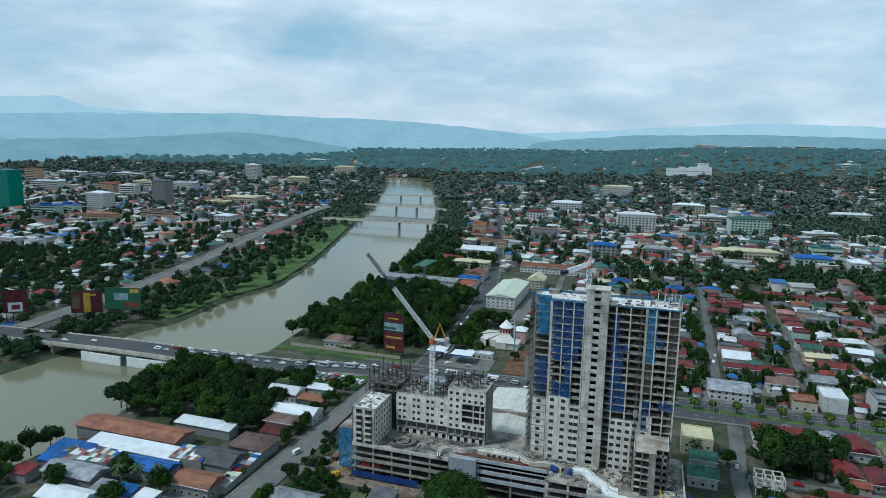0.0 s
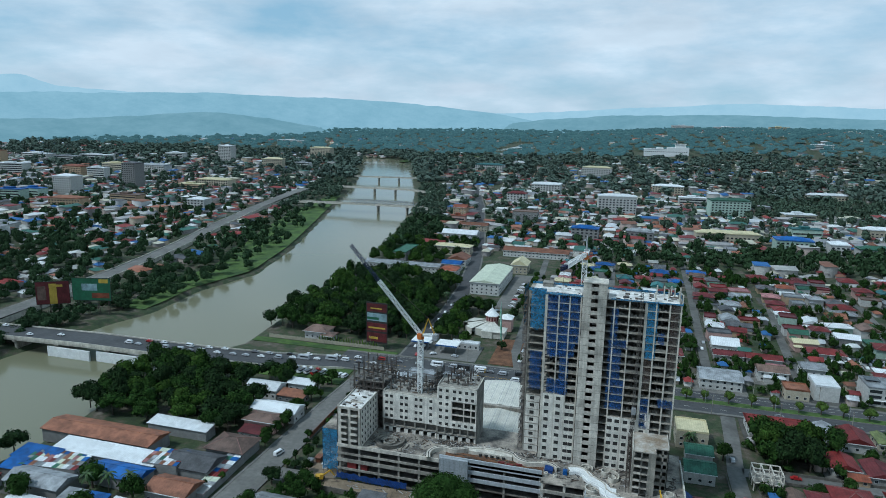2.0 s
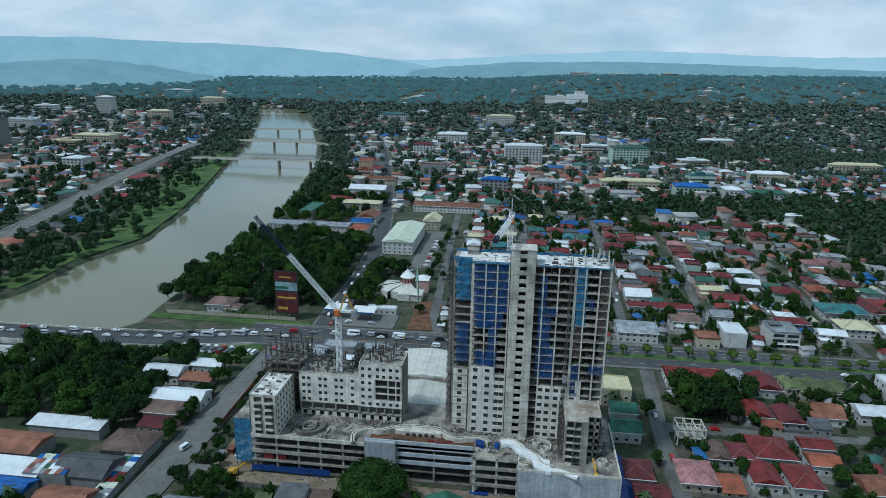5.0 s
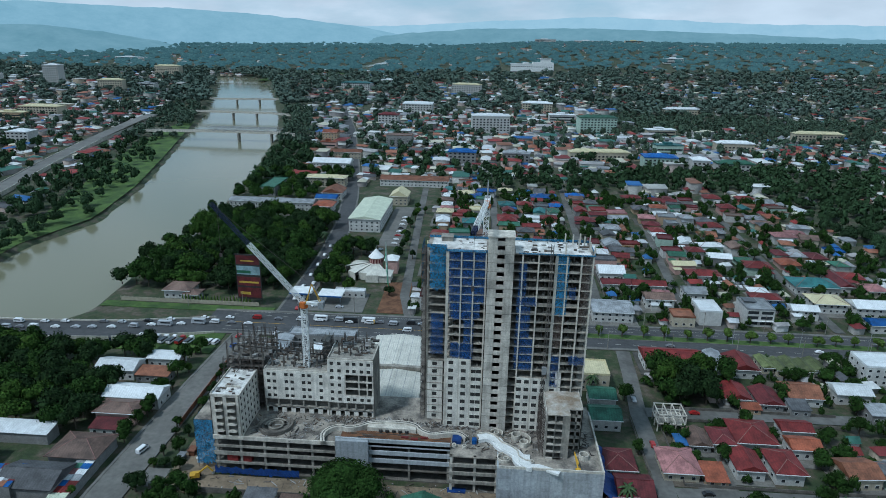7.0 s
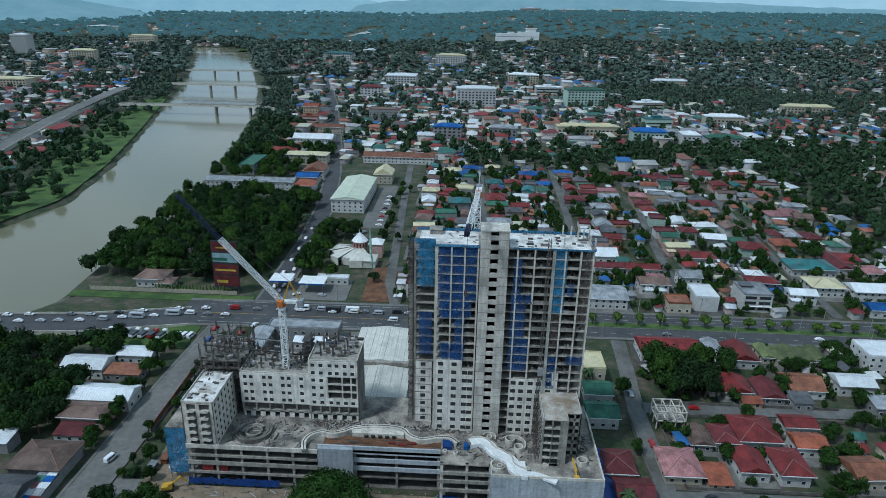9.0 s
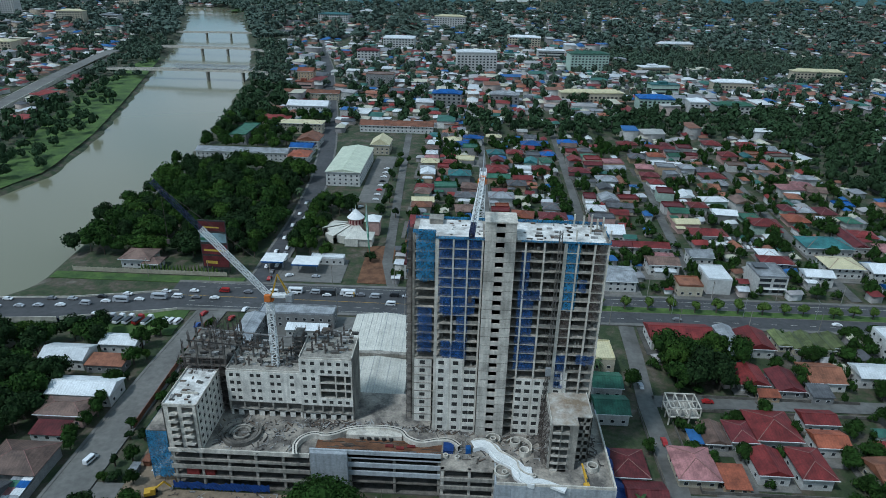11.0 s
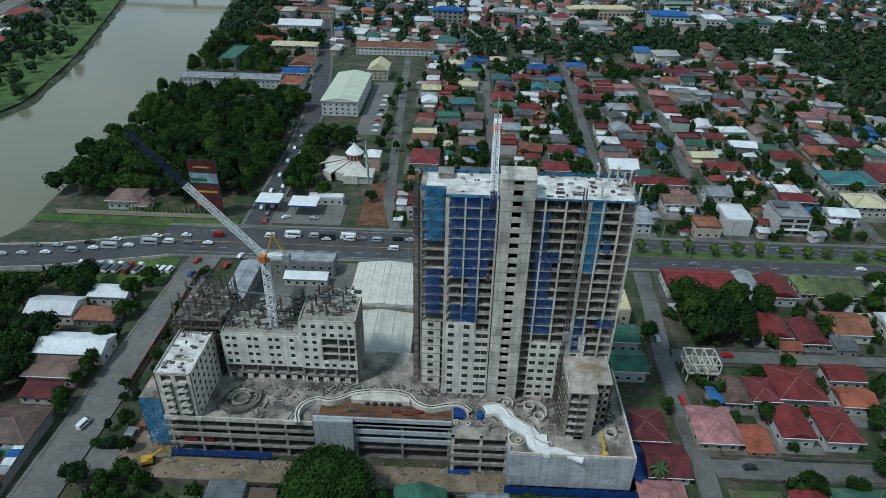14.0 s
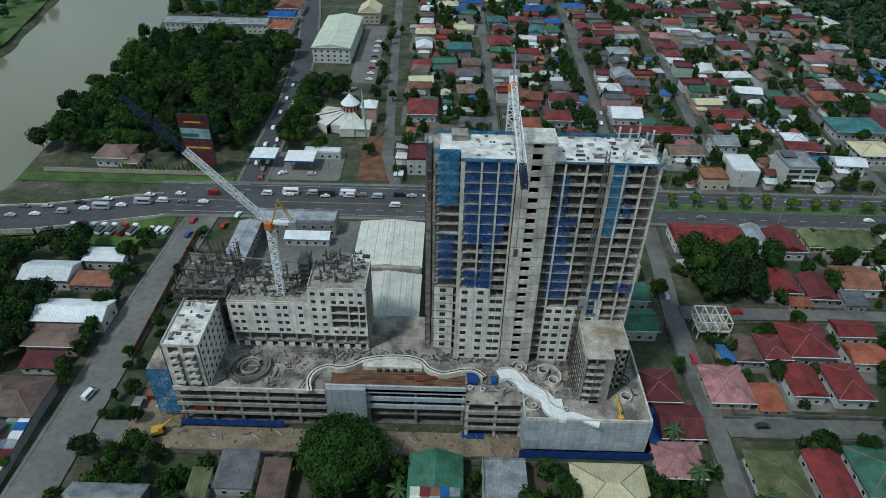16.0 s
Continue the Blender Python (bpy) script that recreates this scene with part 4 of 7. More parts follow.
solo("roof_hut", MB().box(-38, -34, 262, 266, ROOF, ROOF + 1.6).box(-38.2, -33.8, 261.8, 266.2, ROOF + 1.6, ROOF + 1.75), CONCRETE, "low concrete box on the tower roof", "hut")
solo("roof_screed", MB().box(-41, -35.6, TYF + 4.5, TYB - 0.5, ROOF, ROOF + 0.05).box(-35.6, -22, TYF + 0.4, TYB - 0.5, ROOF, ROOF + 0.05).box(-12, 13.5, TYF + 0.6, TYB - 0.6, ROOF, ROOF + 0.045), material("patchy_screed", (0.74, 0.72, 0.68), 0.9, 0.25, 0.5, 0.2, second=(0.36, 0.34, 0.31)), "fresh pale screed on the roof slab", "floor", "structure")

# ---- low wing ----
wing = thing("unfinished_wing", -84, 262, DECK, label="unfinished concrete apartment wing with open window holes and bare columns", category="building")
LFH = 3.0


def wing_block(x0, x1, yf, yb, floors, wins, open_from=99):
    for i in range(floors):
        z = DECK + LFH * i
        P(MB().box(x0, x1, yf, yb, z + LFH - 0.3, z + LFH), "floor_slab", CONCRETE, wing)
        w = x1 - x0
        if i == 0:
            mb = MB()
            n = int(w / 3.3)
            for k in range(n + 1):
                mb.box(x0 + k * w / n - 0.9 if k else x0, x0 + k * w / n + (0.9 if k < n else 0), yf + 0.3, yf + 0.6, z, z + LFH - 0.3)
            mb.box(x0, x1, yf + 0.3, yf + 0.6, z + 2.1, z + LFH - 0.3)
            P(mb, "ground_wall", PLASTER, wing)
        elif i == 1 and open_from < 50:
            for k in range(6):
                xk = x0 + k * (w - 0.5) / 5
                P(MB().box(xk, xk + 0.5, yf + 0.02, yf + 0.6, z, z + LFH - 0.3), "column", CONCRETE, wing)
            # dark back wall paints the shade of the recessed level
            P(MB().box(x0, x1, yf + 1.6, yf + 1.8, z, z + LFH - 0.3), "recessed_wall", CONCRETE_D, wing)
        elif open_from < i < open_from + 4 and open_from < 50 and open_from > 1:
            me = wall_panel(6.2, LFH - 0.012, wins[:2], 1.35, 1.35, 0.75)
            ob = part("wall_panel", me, None, wing)
            ob.location = (x0 + 84, yf - 262 - 0.19, z - DECK)
            for c in wins[:2]:
                pn = part("pane", pane, None, ob)
                pn.location = (c, 0.02, 0.76)
                pn.scale = (0.77, 1, 0.905)
            for xk in (x0 + 6.2, x0 + 11.5, x1 - 2.6, x1 - 0.5):
                P(MB().box(xk, xk + 0.45, yf - 0.1, yf + 0.5, z, z + LFH - 0.3), "column", CONCRETE_L, wing)
            P(MB().box(x0 + 6.2, x1, yf - 0.12, yf + 0.05, z - 0.3, z + 0.35), "edge_beam", CONCRETE_L, wing)
        else:
            me = wall_panel(w, LFH - 0.012, wins, 1.35, 1.35, 0.75)
            ob = part("wall_panel", me, None, wing)
            ob.location = (x0 + 84, yf - 262 - 0.19, z - DECK)
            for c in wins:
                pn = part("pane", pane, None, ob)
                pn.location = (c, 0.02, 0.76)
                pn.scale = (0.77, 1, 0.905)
    top = DECK + LFH * floors
    # dark tone paints the shade behind the front wall
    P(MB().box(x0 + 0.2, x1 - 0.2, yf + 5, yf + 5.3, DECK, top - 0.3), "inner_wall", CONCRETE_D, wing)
    P(MB().box(x0, x0 + 0.25, yf + 0.2, yb, DECK, top), "side_wall", CONCRETE, wing)
    P(MB().box(x1 - 0.25, x1, yf + 0.2, yb, DECK, top), "side_wall", CONCRETE, wing)
    P(MB().box(x0, x1, yb - 0.2, yb, DECK, top), "back_wall", CONCRETE, wing)
    P(MB().box(x0, x1, yf, yf + 0.25, top, top + 0.6).box(x0, x0 + 0.25, yf, yb, top, top + 0.6).box(x1 - 0.25, x1, yf, yb, top, top + 0.6), "parapet", CONCRETE_L, wing)


W_A = [1.8, 4.0, 8.6, 10.8, 15.2, 17.4, 21.8]
wing_block(-103.8, -79.2, 254.4, 270, 6, W_A, 1)
wing_block(-79.2, -62, 254.0, 268, 8, [1.6, 4.4, 7.6, 10.0, 12.8, 15.4], 2)
# skeleton of columns on the west end and on the roof
for i in range(7):
    z = DECK + LFH * i
    P(MB().box(-119, -103.8, 256.5, 274, z + LFH - 0.3, z + LFH), "floor_slab", CONCRETE_D, wing)
for x in (-118.6, -114, -109.5, -105):
    for y in (256.8, 262, 268, 273.3):
        P(MB().box(x, x + 0.6, y, y + 0.6, DECK, DECK + LFH * 7 + 3.0), "column", CONCRETE_D, wing)
P(MB().box(-118.5, -104, 263, 263.3, DECK, DECK + 20.8), "inner_wall", CONCRETE_D, wing)
for i in range(10):
    for y in (257.5, 262.5, 267.5):
        x = -101.5 + i * 4.3
        zt = DECK + LFH * (6 if x < -79.2 else 8)
        if x < -63:
            P(MB().box(x, x + 0.5, y, y + 0.5, zt, zt + (3.2 if x < -79.2 else 0.9)), "starter_column", CONCRETE_D, wing)
            mb = MB()
            for a, b in ((0.05, 0.05), (0.45, 0.05), (0.45, 0.45), (0.05, 0.45), (0.25, 0.05), (0.25, 0.45)):
                mb.bar((x + a, y + b, zt + 0.8), (x + a * 1.3, y + b, zt + rnd.uniform(3.6, 5.6)), 0.09)
            P(mb, "rebar_cage", REBAR, wing)
for x in (-118.6, -114, -109.5, -105):
    for y in (256.8, 262, 268, 273.3):
        mb = MB()
        for a, b in ((0.05, 0.05), (0.55, 0.05), (0.55, 0.55), (0.05, 0.55), (0.3, 0.05)):
            mb.bar((x + a, y + b, DECK + 23), (x + a + rnd.uniform(-0.2, 0.2), y + b, DECK + 27 + rnd.uniform(-1, 1)), 0.1)
        P(mb, "rebar_cage", REBAR, wing)
mb = MB()
for y in (262, 270):
    mb.bar((-119, y, DECK + 24), (-80, y, DECK + 21.3), 0.35)
for k in range(260):
    x, y = rnd.uniform(-118, -64), rnd.uniform(257, 272)
    z = DECK + (24 if x > -79.2 else 18 if x > -103.8 else 21)
    mb.box(x, x + rnd.uniform(0.3, 2.6), y, y + rnd.uniform(0.2, 1.4), z, z + rnd.uniform(0.15, 1.0))
tagged(solo("formwork_stacks", mb, RUBBLE, "stacked formwork boards and debris on the wing roof", "building materials"), kind="stuff")
scaffold("rusty scaffold beside the rising lift shaft", -83, -80, 262, 268, DECK + 18, DECK + 28, 1.8, 1.5)
scaffold("rusty scaffold poles along the wing skeleton", -119.6, -104, 255.2, 256.2, DECK, DECK + 22, 1.9, 1.9, False)
scaffold("rusty tube scaffold on the rear wing roof", -112, -104, 266, 273, DECK + 21, DECK + 27, 1.8, 1.6, False)
scaffold("rusty scaffold on the wing roof", -99, -92, 266, 270, DECK + 18, DECK + 23, 1.8, 1.8, False)

# front-left block
fl = thing("corner_block", -112, 246, DECK, label="unfinished concrete corner block with empty balconies", category="building")
FX0, FX1, FY0, FY1, FT = -117.4, -106.8, 236.8, 256.4, 31.2
for i in range(6):
    z = DECK + i * 2.75
    P(MB().box(FX0, FX1, FY0, FY1, z + 2.45, z + 2.75), "floor_slab", CONCRETE_L, fl)
    P(MB().box(FX0 + 2, FX0 + 4.6, FY0 - 1.3, FY0, z + 0.0, z + 0.2).box(FX0 + 2, FX0 + 4.6, FY0 - 1.3, FY0 - 1.15, z + 0.2, z + 1.0), "balcony", CONCRETE_L, fl)
    P(MB().box(FX0 + 6.2, FX0 + 9.2, FY0 - 1.3, FY0, z + 0.0, z + 0.2).box(FX0 + 6.2, FX0 + 9.2, FY0 - 1.3, FY0 - 1.15, z + 0.2, z + 1.0), "balcony", CONCRETE_L, fl)
    for a, b in ((0, 1.8), (4.8, 6.0), (9.4, 10.6)):
        P(MB().box(FX0 + a, FX0 + b, FY0, FY0 + 0.3, z, z + 2.45), "front_wall", CONCRETE_L, fl)
    me = wall_panel(FY1 - FY0, 2.45, [2.0, 5.0, 8.0, 11.0, 14.0, 17.0], 1.4, 1.4, 0.7)
    ob = part("wall_panel", me, None, fl)
    ob.matrix_basis = pose(FX1 + 112, FY0 - 246, z - DECK, 0, 0, 90)
    for c in (2.0, 5.0, 8.0, 11.0, 14.0, 17.0):
        pn = part("pane", pane, None, ob)
        pn.location = (c, 0.02, 0.71)
        pn.scale = (0.8, 1, 0.94)
P(MB().box(FX0, FX0 + 0.3, FY0, FY1, DECK, FT), "side_wall", CONCRETE, fl)
P(MB().box(FX0 + 0.4, FX1 - 0.4, FY0 + 4, FY0 + 4.3, DECK, FT - 0.3), "inner_wall", CONCRETE_D, fl)
P(MB().box(FX0, FX1, FY0, FY1, FT, FT + 0.08), "screed", material("patchy_screed", (0.74, 0.72, 0.68), 0.9, 0.25, 0.5, 0.2, second=(0.36, 0.34, 0.31)), fl, "patchy pale roof screed")
P(MB().box(FX0, FX1, FY0, FY0 + 0.25, FT, FT + 0.7).box(FX0, FX0 + 0.25, FY0, FY1, FT, FT + 0.7).box(FX1 - 0.25, FX1, FY0, FY1, FT, FT + 0.5).box(FX0 + 3.5, FX1 - 1.5, FY0 + 6, FY0 + 6.25, FT, FT + 0.9), "parapet", CONCRETE_L, fl)
mb = MB()
for _ in range(26):
    x, y = rnd.uniform(FX0 + 0.5, FX1 - 2), rnd.uniform(FY0 + 1, FY1 - 1)
    mb.box(x, x + rnd.uniform(0.3, 1.6), y, y + rnd.uniform(0.2, 1.2), FT, FT + rnd.uniform(0.15, 0.6))
tagged(solo("roof_debris", mb, RUBBLE, "boards and debris on the corner block roof", "building materials"), kind="stuff")
scaffold("low scaffold wrapped in blue net beside the street", -124.5, -118, 238, 252, 0, 20, 2.2, 2.2, False)
hole_net("safety_net", -124.6, -117.6, 237.8, 237.8, 2.5, 20.5, NETL, 31)
hole_net("safety_net", -124.7, -124.7, 237.8, 252.5, 2.5, 20.5, NETL, 32)
solo("net_deck", MB().box(-124.5, -117.5, 238, 262, 20.3, 20.6), DECKMAT, "dusty slab edge over the netted scaffold", "slab")

# front-right block
fr = thing("stair_block", 6, 245, DECK, label="unfinished concrete stair block with a bare roof slab", category="building")
RX0, RX1, RY0, RY1, RT = 0.6, 13.4, 236.0, 254.5, 31.6
for i in range(6):
    z = DECK + i * 2.83
    P(MB().box(RX0, RX0 + 8.2, RY0, RY1, z + 2.5, z + 2.83).box(RX0 + 8.2, RX1, RY0 + 4, RY1, z + 2.5, z + 2.83), "floor_slab", CONCRETE, fr)
    for a, b in ((0, 0.6), (2.9, 3.4), (5.6, 8.2)):
        P(MB().box(RX0 + a, RX0 + b, RY0, RY0 + 0.3, z, z + 2.5), "front_wall", CONCRETE, fr)
    P(MB().box(RX0 + 0.6, RX0 + 5.6, RY0 - 0.9, RY0, z - 0.15, z), "balcony", CONCRETE, fr)
    P(MB().box(RX0 + 0.6, RX0 + 2.9, RY0 - 0.9, RY0 - 0.75, z, z + 0.7), "balcony_rail", CONCRETE_L, fr)
    P(MB().box(RX0 + 8.2, RX1, RY0 + 4, RY0 + 4.2, z, z + 0.9).box(RX0 + 10.4, RX0 + 11, RY0 + 4, RY0 + 4.5, z, z + 2.5).box(RX1 - 0.5, RX1, RY0 + 4, RY0 + 4.5, z, z + 2.5), "balcony_wall", CONCRETE, fr)
    me = wall_panel(17, 2.5, [2.2, 5.4, 8.6, 11.8, 15.0], 1.2, 1.2, 0.8)
    ob = part("wall_panel", me, None, fr)
    ob.matrix_basis = pose(RX0 - 6, RY0 + 17.3 - 245, z - DECK, 0, 0, -90)
P(MB().box(RX1 - 0.3, RX1, RY0 + 4, RY1, DECK, RT), "side_wall", CONCRETE, fr)
P(MB().box(RX0 + 0.4, RX1 - 0.4, RY0 + 8, RY0 + 8.3, DECK, RT - 0.4).box(RX0 + 3.4, RX0 + 3.6, RY0 + 0.5, RY0 + 8, DECK, RT - 0.4), "inner_wall", CONCRETE_D, fr)
P(MB().box(RX0, RX0 + 8.2, RY0, RY1, RT - 0.05, RT + 0.02).box(RX0 + 8.2, RX1, RY0 + 4, RY1, RT - 0.05, RT + 0.02), "roof_slab", material("stained_screed", (0.46, 0.43, 0.38), 0.95, 0.16, 0.5, 0.2, second=(0.25, 0.19, 0.13)), fr, "stained bare roof slab")
P(MB().box(RX0, RX0 + 0.25, RY0, RY1, RT, RT + 0.6).box(RX1 - 0.25, RX1, RY0 + 4, RY1, RT, RT + 0.6), "parapet", CONCRETE_L, fr)
scaffold("thin bamboo scaffold on the stair block side", -0.9, 0.3, 236, 253, DECK, 31, 2.0, 1.8, False)

# ---- tower cranes ----


def lattice(mb, a, b, w, n, t=0.16):
    """A square lattice boom from a to b."""
    a, b = Vector(a), Vector(b)
    d = (b - a).normalized()
    up = Vector((0, 0, 1)) if abs(d.z) < 0.9 else Vector((0, 1, 0))
    s = d.cross(up).normalized() * w / 2
    u = s.cross(d).normalized() * w / 2
    cs = (-s - u, s - u, s + u, -s + u)
    for c in cs:
        mb.bar(a + c, b + c, t)
    for i in range(n):
        p, q = a.lerp(b, i / n), a.lerp(b, (i + 1) / n)
        for k in range(4):
            c, e2 = cs[k], cs[(k + 1) % 4]
            mb.bar(p + (c if i % 2 else e2), q + (e2 if i % 2 else c), t * 0.75)
            mb.bar(p + c, p + e2, t * 0.7)
    return mb


def crane(x, y, z0, zc, tip, frame_mat, dark_from, label):
    e = thing("tower_crane", x, y, z0, label=label, category="crane")
    part("mast", lattice(MB(), (0, 0, 0), (0, 0, zc - z0), 1.9, int((zc - z0) / 1.9), 0.24), WHITE, e, "white lattice mast")
    t = Vector(tip) - Vector((x, y, z0))
    foot = Vector((0, 0, zc - z0 + 1.2))
    mid = foot.lerp(t, dark_from)
    part("jib", lattice(MB(), foot, mid, 1.35, 22, 0.17), WHITE, e, "white lattice luffing jib")
    part("jib_tip", lattice(MB(), mid, t, 1.1, 14, 0.14), material("dark_blue_paint", (0.012, 0.018, 0.06), 0.6, 0.5, 0.3, 0.05), e, "dark blue outer jib")
    dirn = Vector((t.x, t.y, 0)).normalized()
    back = foot - dirn * 6.5
    part("slewing_ring", MB().tube(0, 0, zc - z0 - 0.6, zc - z0 + 0.6, 1.5, 1.5, 14), ORANGE, e, "orange slewing ring")
    part("cab", MB().box(-0.9, 0.9, -2.5, -1.1, zc - z0 + 0.2, zc - z0 + 2.2), ORANGE, e, "orange driver cab")
    mb = MB().bar(foot, back, 2.0, 0.6)
    for s in (-1, 1):
        o = Vector((-dirn.y, dirn.x, 0)) * s
        mb.bar(foot + o, back + o + Vector((0, 0, 1)), 0.16)
    part("counter_jib", mb, WHITE, e)
    part("counterweight", MB().box(back.x - 1, back.x + 1, back.y - 1.2, back.y + 1.2, back.z - 1.6, back.z + 0.8), STEEL, e)
    ap = foot - dirn * 3.2 + Vector((0, 0, 7.5))
    part("a_frame", MB().bar(foot - dirn * 0.8 + Vector((0, 1, 0)), ap, 0.28).bar(foot - dirn * 0.8 - Vector((0, 1, 0)), ap, 0.28).bar(back + Vector((0, 0.8, 0)), ap, 0.28).bar(back - Vector((0, 0.8, 0)), ap, 0.2), frame_mat, e, "steel a-frame over the counter jib")
    part("luffing_rope", MB().bar(ap, t, 0.09), REBAR, e)
    hook = foot.lerp(t, 0.93)
    part("hoist_rope", MB().bar(hook, hook - Vector((0, 0, 16)), 0.08).box(hook.x - 0.4, hook.x + 0.4, hook.y - 0.3, hook.y + 0.3, hook.z - 17.4, hook.z - 16), REBAR, e)
    return e


crane(-88.2, 258.5, DECK + 2, 57.6, (-119.8, 258, 95.6), YELLOW, 0.6, "white luffing tower crane standing in the apartment wing")
crane(-22.5, 269.6, 0, 95.2, (-25.8, 204, 104.5), STEEL, 0.86, "white luffing tower crane behind the high-rise")

# ---- named buildings ----
CACHE = {}


def cached(key, make):
    if key not in CACHE:
        CACHE[key] = make()
    return CACHE[key]


def window_mesh(w, h):
    return cached(("win", w, h), lambda: MB().box(-w / 2 - 0.08, w / 2 + 0.08, -0.06, 0.05, -0.08, h + 0.08, 0).box(-w / 2, w / 2, -0.075, -0.055, 0, h, 1).mesh("window", WHITE, GLASSY))


def house(x, y, w, d, h, roof, style="hip", wall="white", rot=0, label="", rh=None, wins=True, name="house", group="", category="house", annex=0):
    w, d, h = round(w * 2) / 2, round(d * 2) / 2, round(h * 2) / 2
    if not label:
        label = "%s-walled house with a %s sheet-metal %s roof" % (wall, roof, {"hip": "hipped", "gable": "gabled", "flat": "flat", "shed": "lean-to"}[style])
    e = thing(name, x, y, 0, rot, label, category, group)
    hw, hd = w / 2, d / 2
    part("wall", cached(("b", w, d, h, wall), lambda: MB().box(-hw, hw, -hd, hd, -0.5, h).mesh("wall", WALLS[wall])), None, e)
    rh = rh or max(1.2, min(w, d) * 0.21)

    def roof_mesh():
        mb = MB()
        if style == "hip":
            mb.hip(-hw, hw, -hd, hd, h, rh, 1.0)
            run = min(hw, hd) + 1.0
            for sx in (-1, 1):
                for sy in (-1, 1):
                    end = (sx * (hw + 1 - run), 0, h + rh) if w >= d else (0, sy * (hd + 1 - run), h + rh)
                    mb.bar((sx * (hw + 1), sy * (hd + 1), h + 0.02), end, 0.24, 0.12, 1)
            mb.box(-min(hw, max(hw - hd, 0.4)), min(hw, max(hw - hd, 0.4)), -0.15, 0.15, h + rh - 0.06, h + rh + 0.08) if w >= d else mb.box(-0.15, 0.15, -(hd - hw) - 0.1, hd - hw + 0.1, h + rh - 0.06, h + rh + 0.08)
        elif style == "gable":
            mb.hip(-hw, hw, -hd, hd, h, rh, 0.6, 0.0)
            mb.box(-hw - 0.6, hw + 0.6, -0.2, 0.2, h + rh - 0.08, h + rh + 0.08) if w >= d else mb.box(-0.2, 0.2, -hd - 0.6, hd + 0.6, h + rh - 0.08, h + rh + 0.08)
        elif style == "shed":
            mb.face([(-hw - 0.4, -hd - 0.5, h + 0.1), (hw + 0.4, -hd - 0.5, h + 0.1), (hw + 0.4, hd + 0.4, h + 1.3), (-hw - 0.4, hd + 0.4, h + 1.3)])
            mb.face([(-hw - 0.4, hd + 0.4, h + 1.15), (hw + 0.4, hd + 0.4, h + 1.15), (hw + 0.4, -hd - 0.5, h - 0.05), (-hw - 0.4, -hd - 0.5, h - 0.05)])
            mb.face([(-hw - 0.4, -hd - 0.5, h - 0.05), (hw + 0.4, -hd - 0.5, h - 0.05), (hw + 0.4, -hd - 0.5, h + 0.1), (-hw - 0.4, -hd - 0.5, h + 0.1)])
            mb.box(-hw, hw, hd - 0.2, hd, h, h + 1.1)
        else:
            mb.box(-hw - 0.1, hw + 0.1, -hd - 0.1, hd + 0.1, h, h + 0.25)
            for a in ((-hw, hw, -hd, -hd + 0.2), (-hw, hw, hd - 0.2, hd), (-hw, -hw + 0.2, -hd, hd), (hw - 0.2, hw, -hd, hd)):
                mb.box(*a, h + 0.25, h + 0.9)
        return mb.mesh("roof", ROOFS[roof], RIDGE_CAP)
    if style in ("hip", "gable") and wins:
        ov = 1.0 if style == "hip" else 0.6
        part("gutter", cached(("g", w, d, h, ov), lambda: MB().box(-hw - ov - 0.12, hw + ov + 0.12, -hd - ov - 0.14, -hd - ov, h - 0.24, h + 0.02).mesh("gutter", WHITE)), None, e)
    part("roof", cached(("r", w, d, h, rh, style, roof), roof_mesh), None, e)
    if annex:
        aw, ad, ah = round(w * (0.35, 0.5, 0.65)[annex - 1] * 2) / 2, 3.5, h * (0.55 if h < 4.6 else 0.62)
        ax = (-1, 1, 0)[annex - 1] * (w - aw) / 2
        akey = roof if annex < 3 else ("white", "grey", "rust", "maroon")[int(w * 2) % 4]
        part("annex_wall", cached(("aw", aw, ah, wall), lambda: MB().box(-aw / 2, aw / 2, -ad / 2, ad / 2, -0.4, ah).mesh("annex_wall", WALLS[wall])), None, e).location = (ax, -hd - ad / 2, 0)
        part("annex_roof", cached(("ar", aw, ah, akey), lambda: MB().hip(-aw / 2, aw / 2, -ad / 2, ad / 2, ah, 1.0, 0.6).mesh("annex_roof", ROOFS[akey])), None, e).location = (ax, -hd - ad / 2 + 0.3, 0)
    if wins:
        wm = window_mesh(1.3, 1.2)
        floors = max(1, int(h / 2.9))
        for f in range(floors):
            n = max(2, int(w / 3.6))
            for k in range(n):
                p = part("window", wm, None, e)
                p.location = (-hw + (k + 0.5) * w / n, -hd, f * 2.9 + 1.0)
            for k in range(max(1, int(d / 5))):
                for s in (-1, 1):
                    p = part("window", wm, None, e)
                    p.matrix_basis = pose(s * hw, -hd + (k + 0.5) * d / max(1, int(d / 5)), f * 2.9 + 1.0, 0, 0, 90 * s)
    return e


TAKEN = []


def put(x, y, w, d, *a, **k):
    TAKEN.append((x, y, w / 2 + 1.0, d / 2 + 1.0))
    return house(x, y, w, d, *a, **k)


def free(x, y, w, d):
    return all(abs(x - a) > w / 2 + c or abs(y - b) > d / 2 + f for a, b, c, f in TAKEN)


# beside and in front of the site
put(52.5, 254, 12.5, 14.5, 4.0, "pink", rh=3, wall="cream")
put(86.5, 274.5, 14.5, 15.5, 5.0, "red", rh=3.2)
put(78, 255.5, 10, 12, 4.5, "red", "gable")
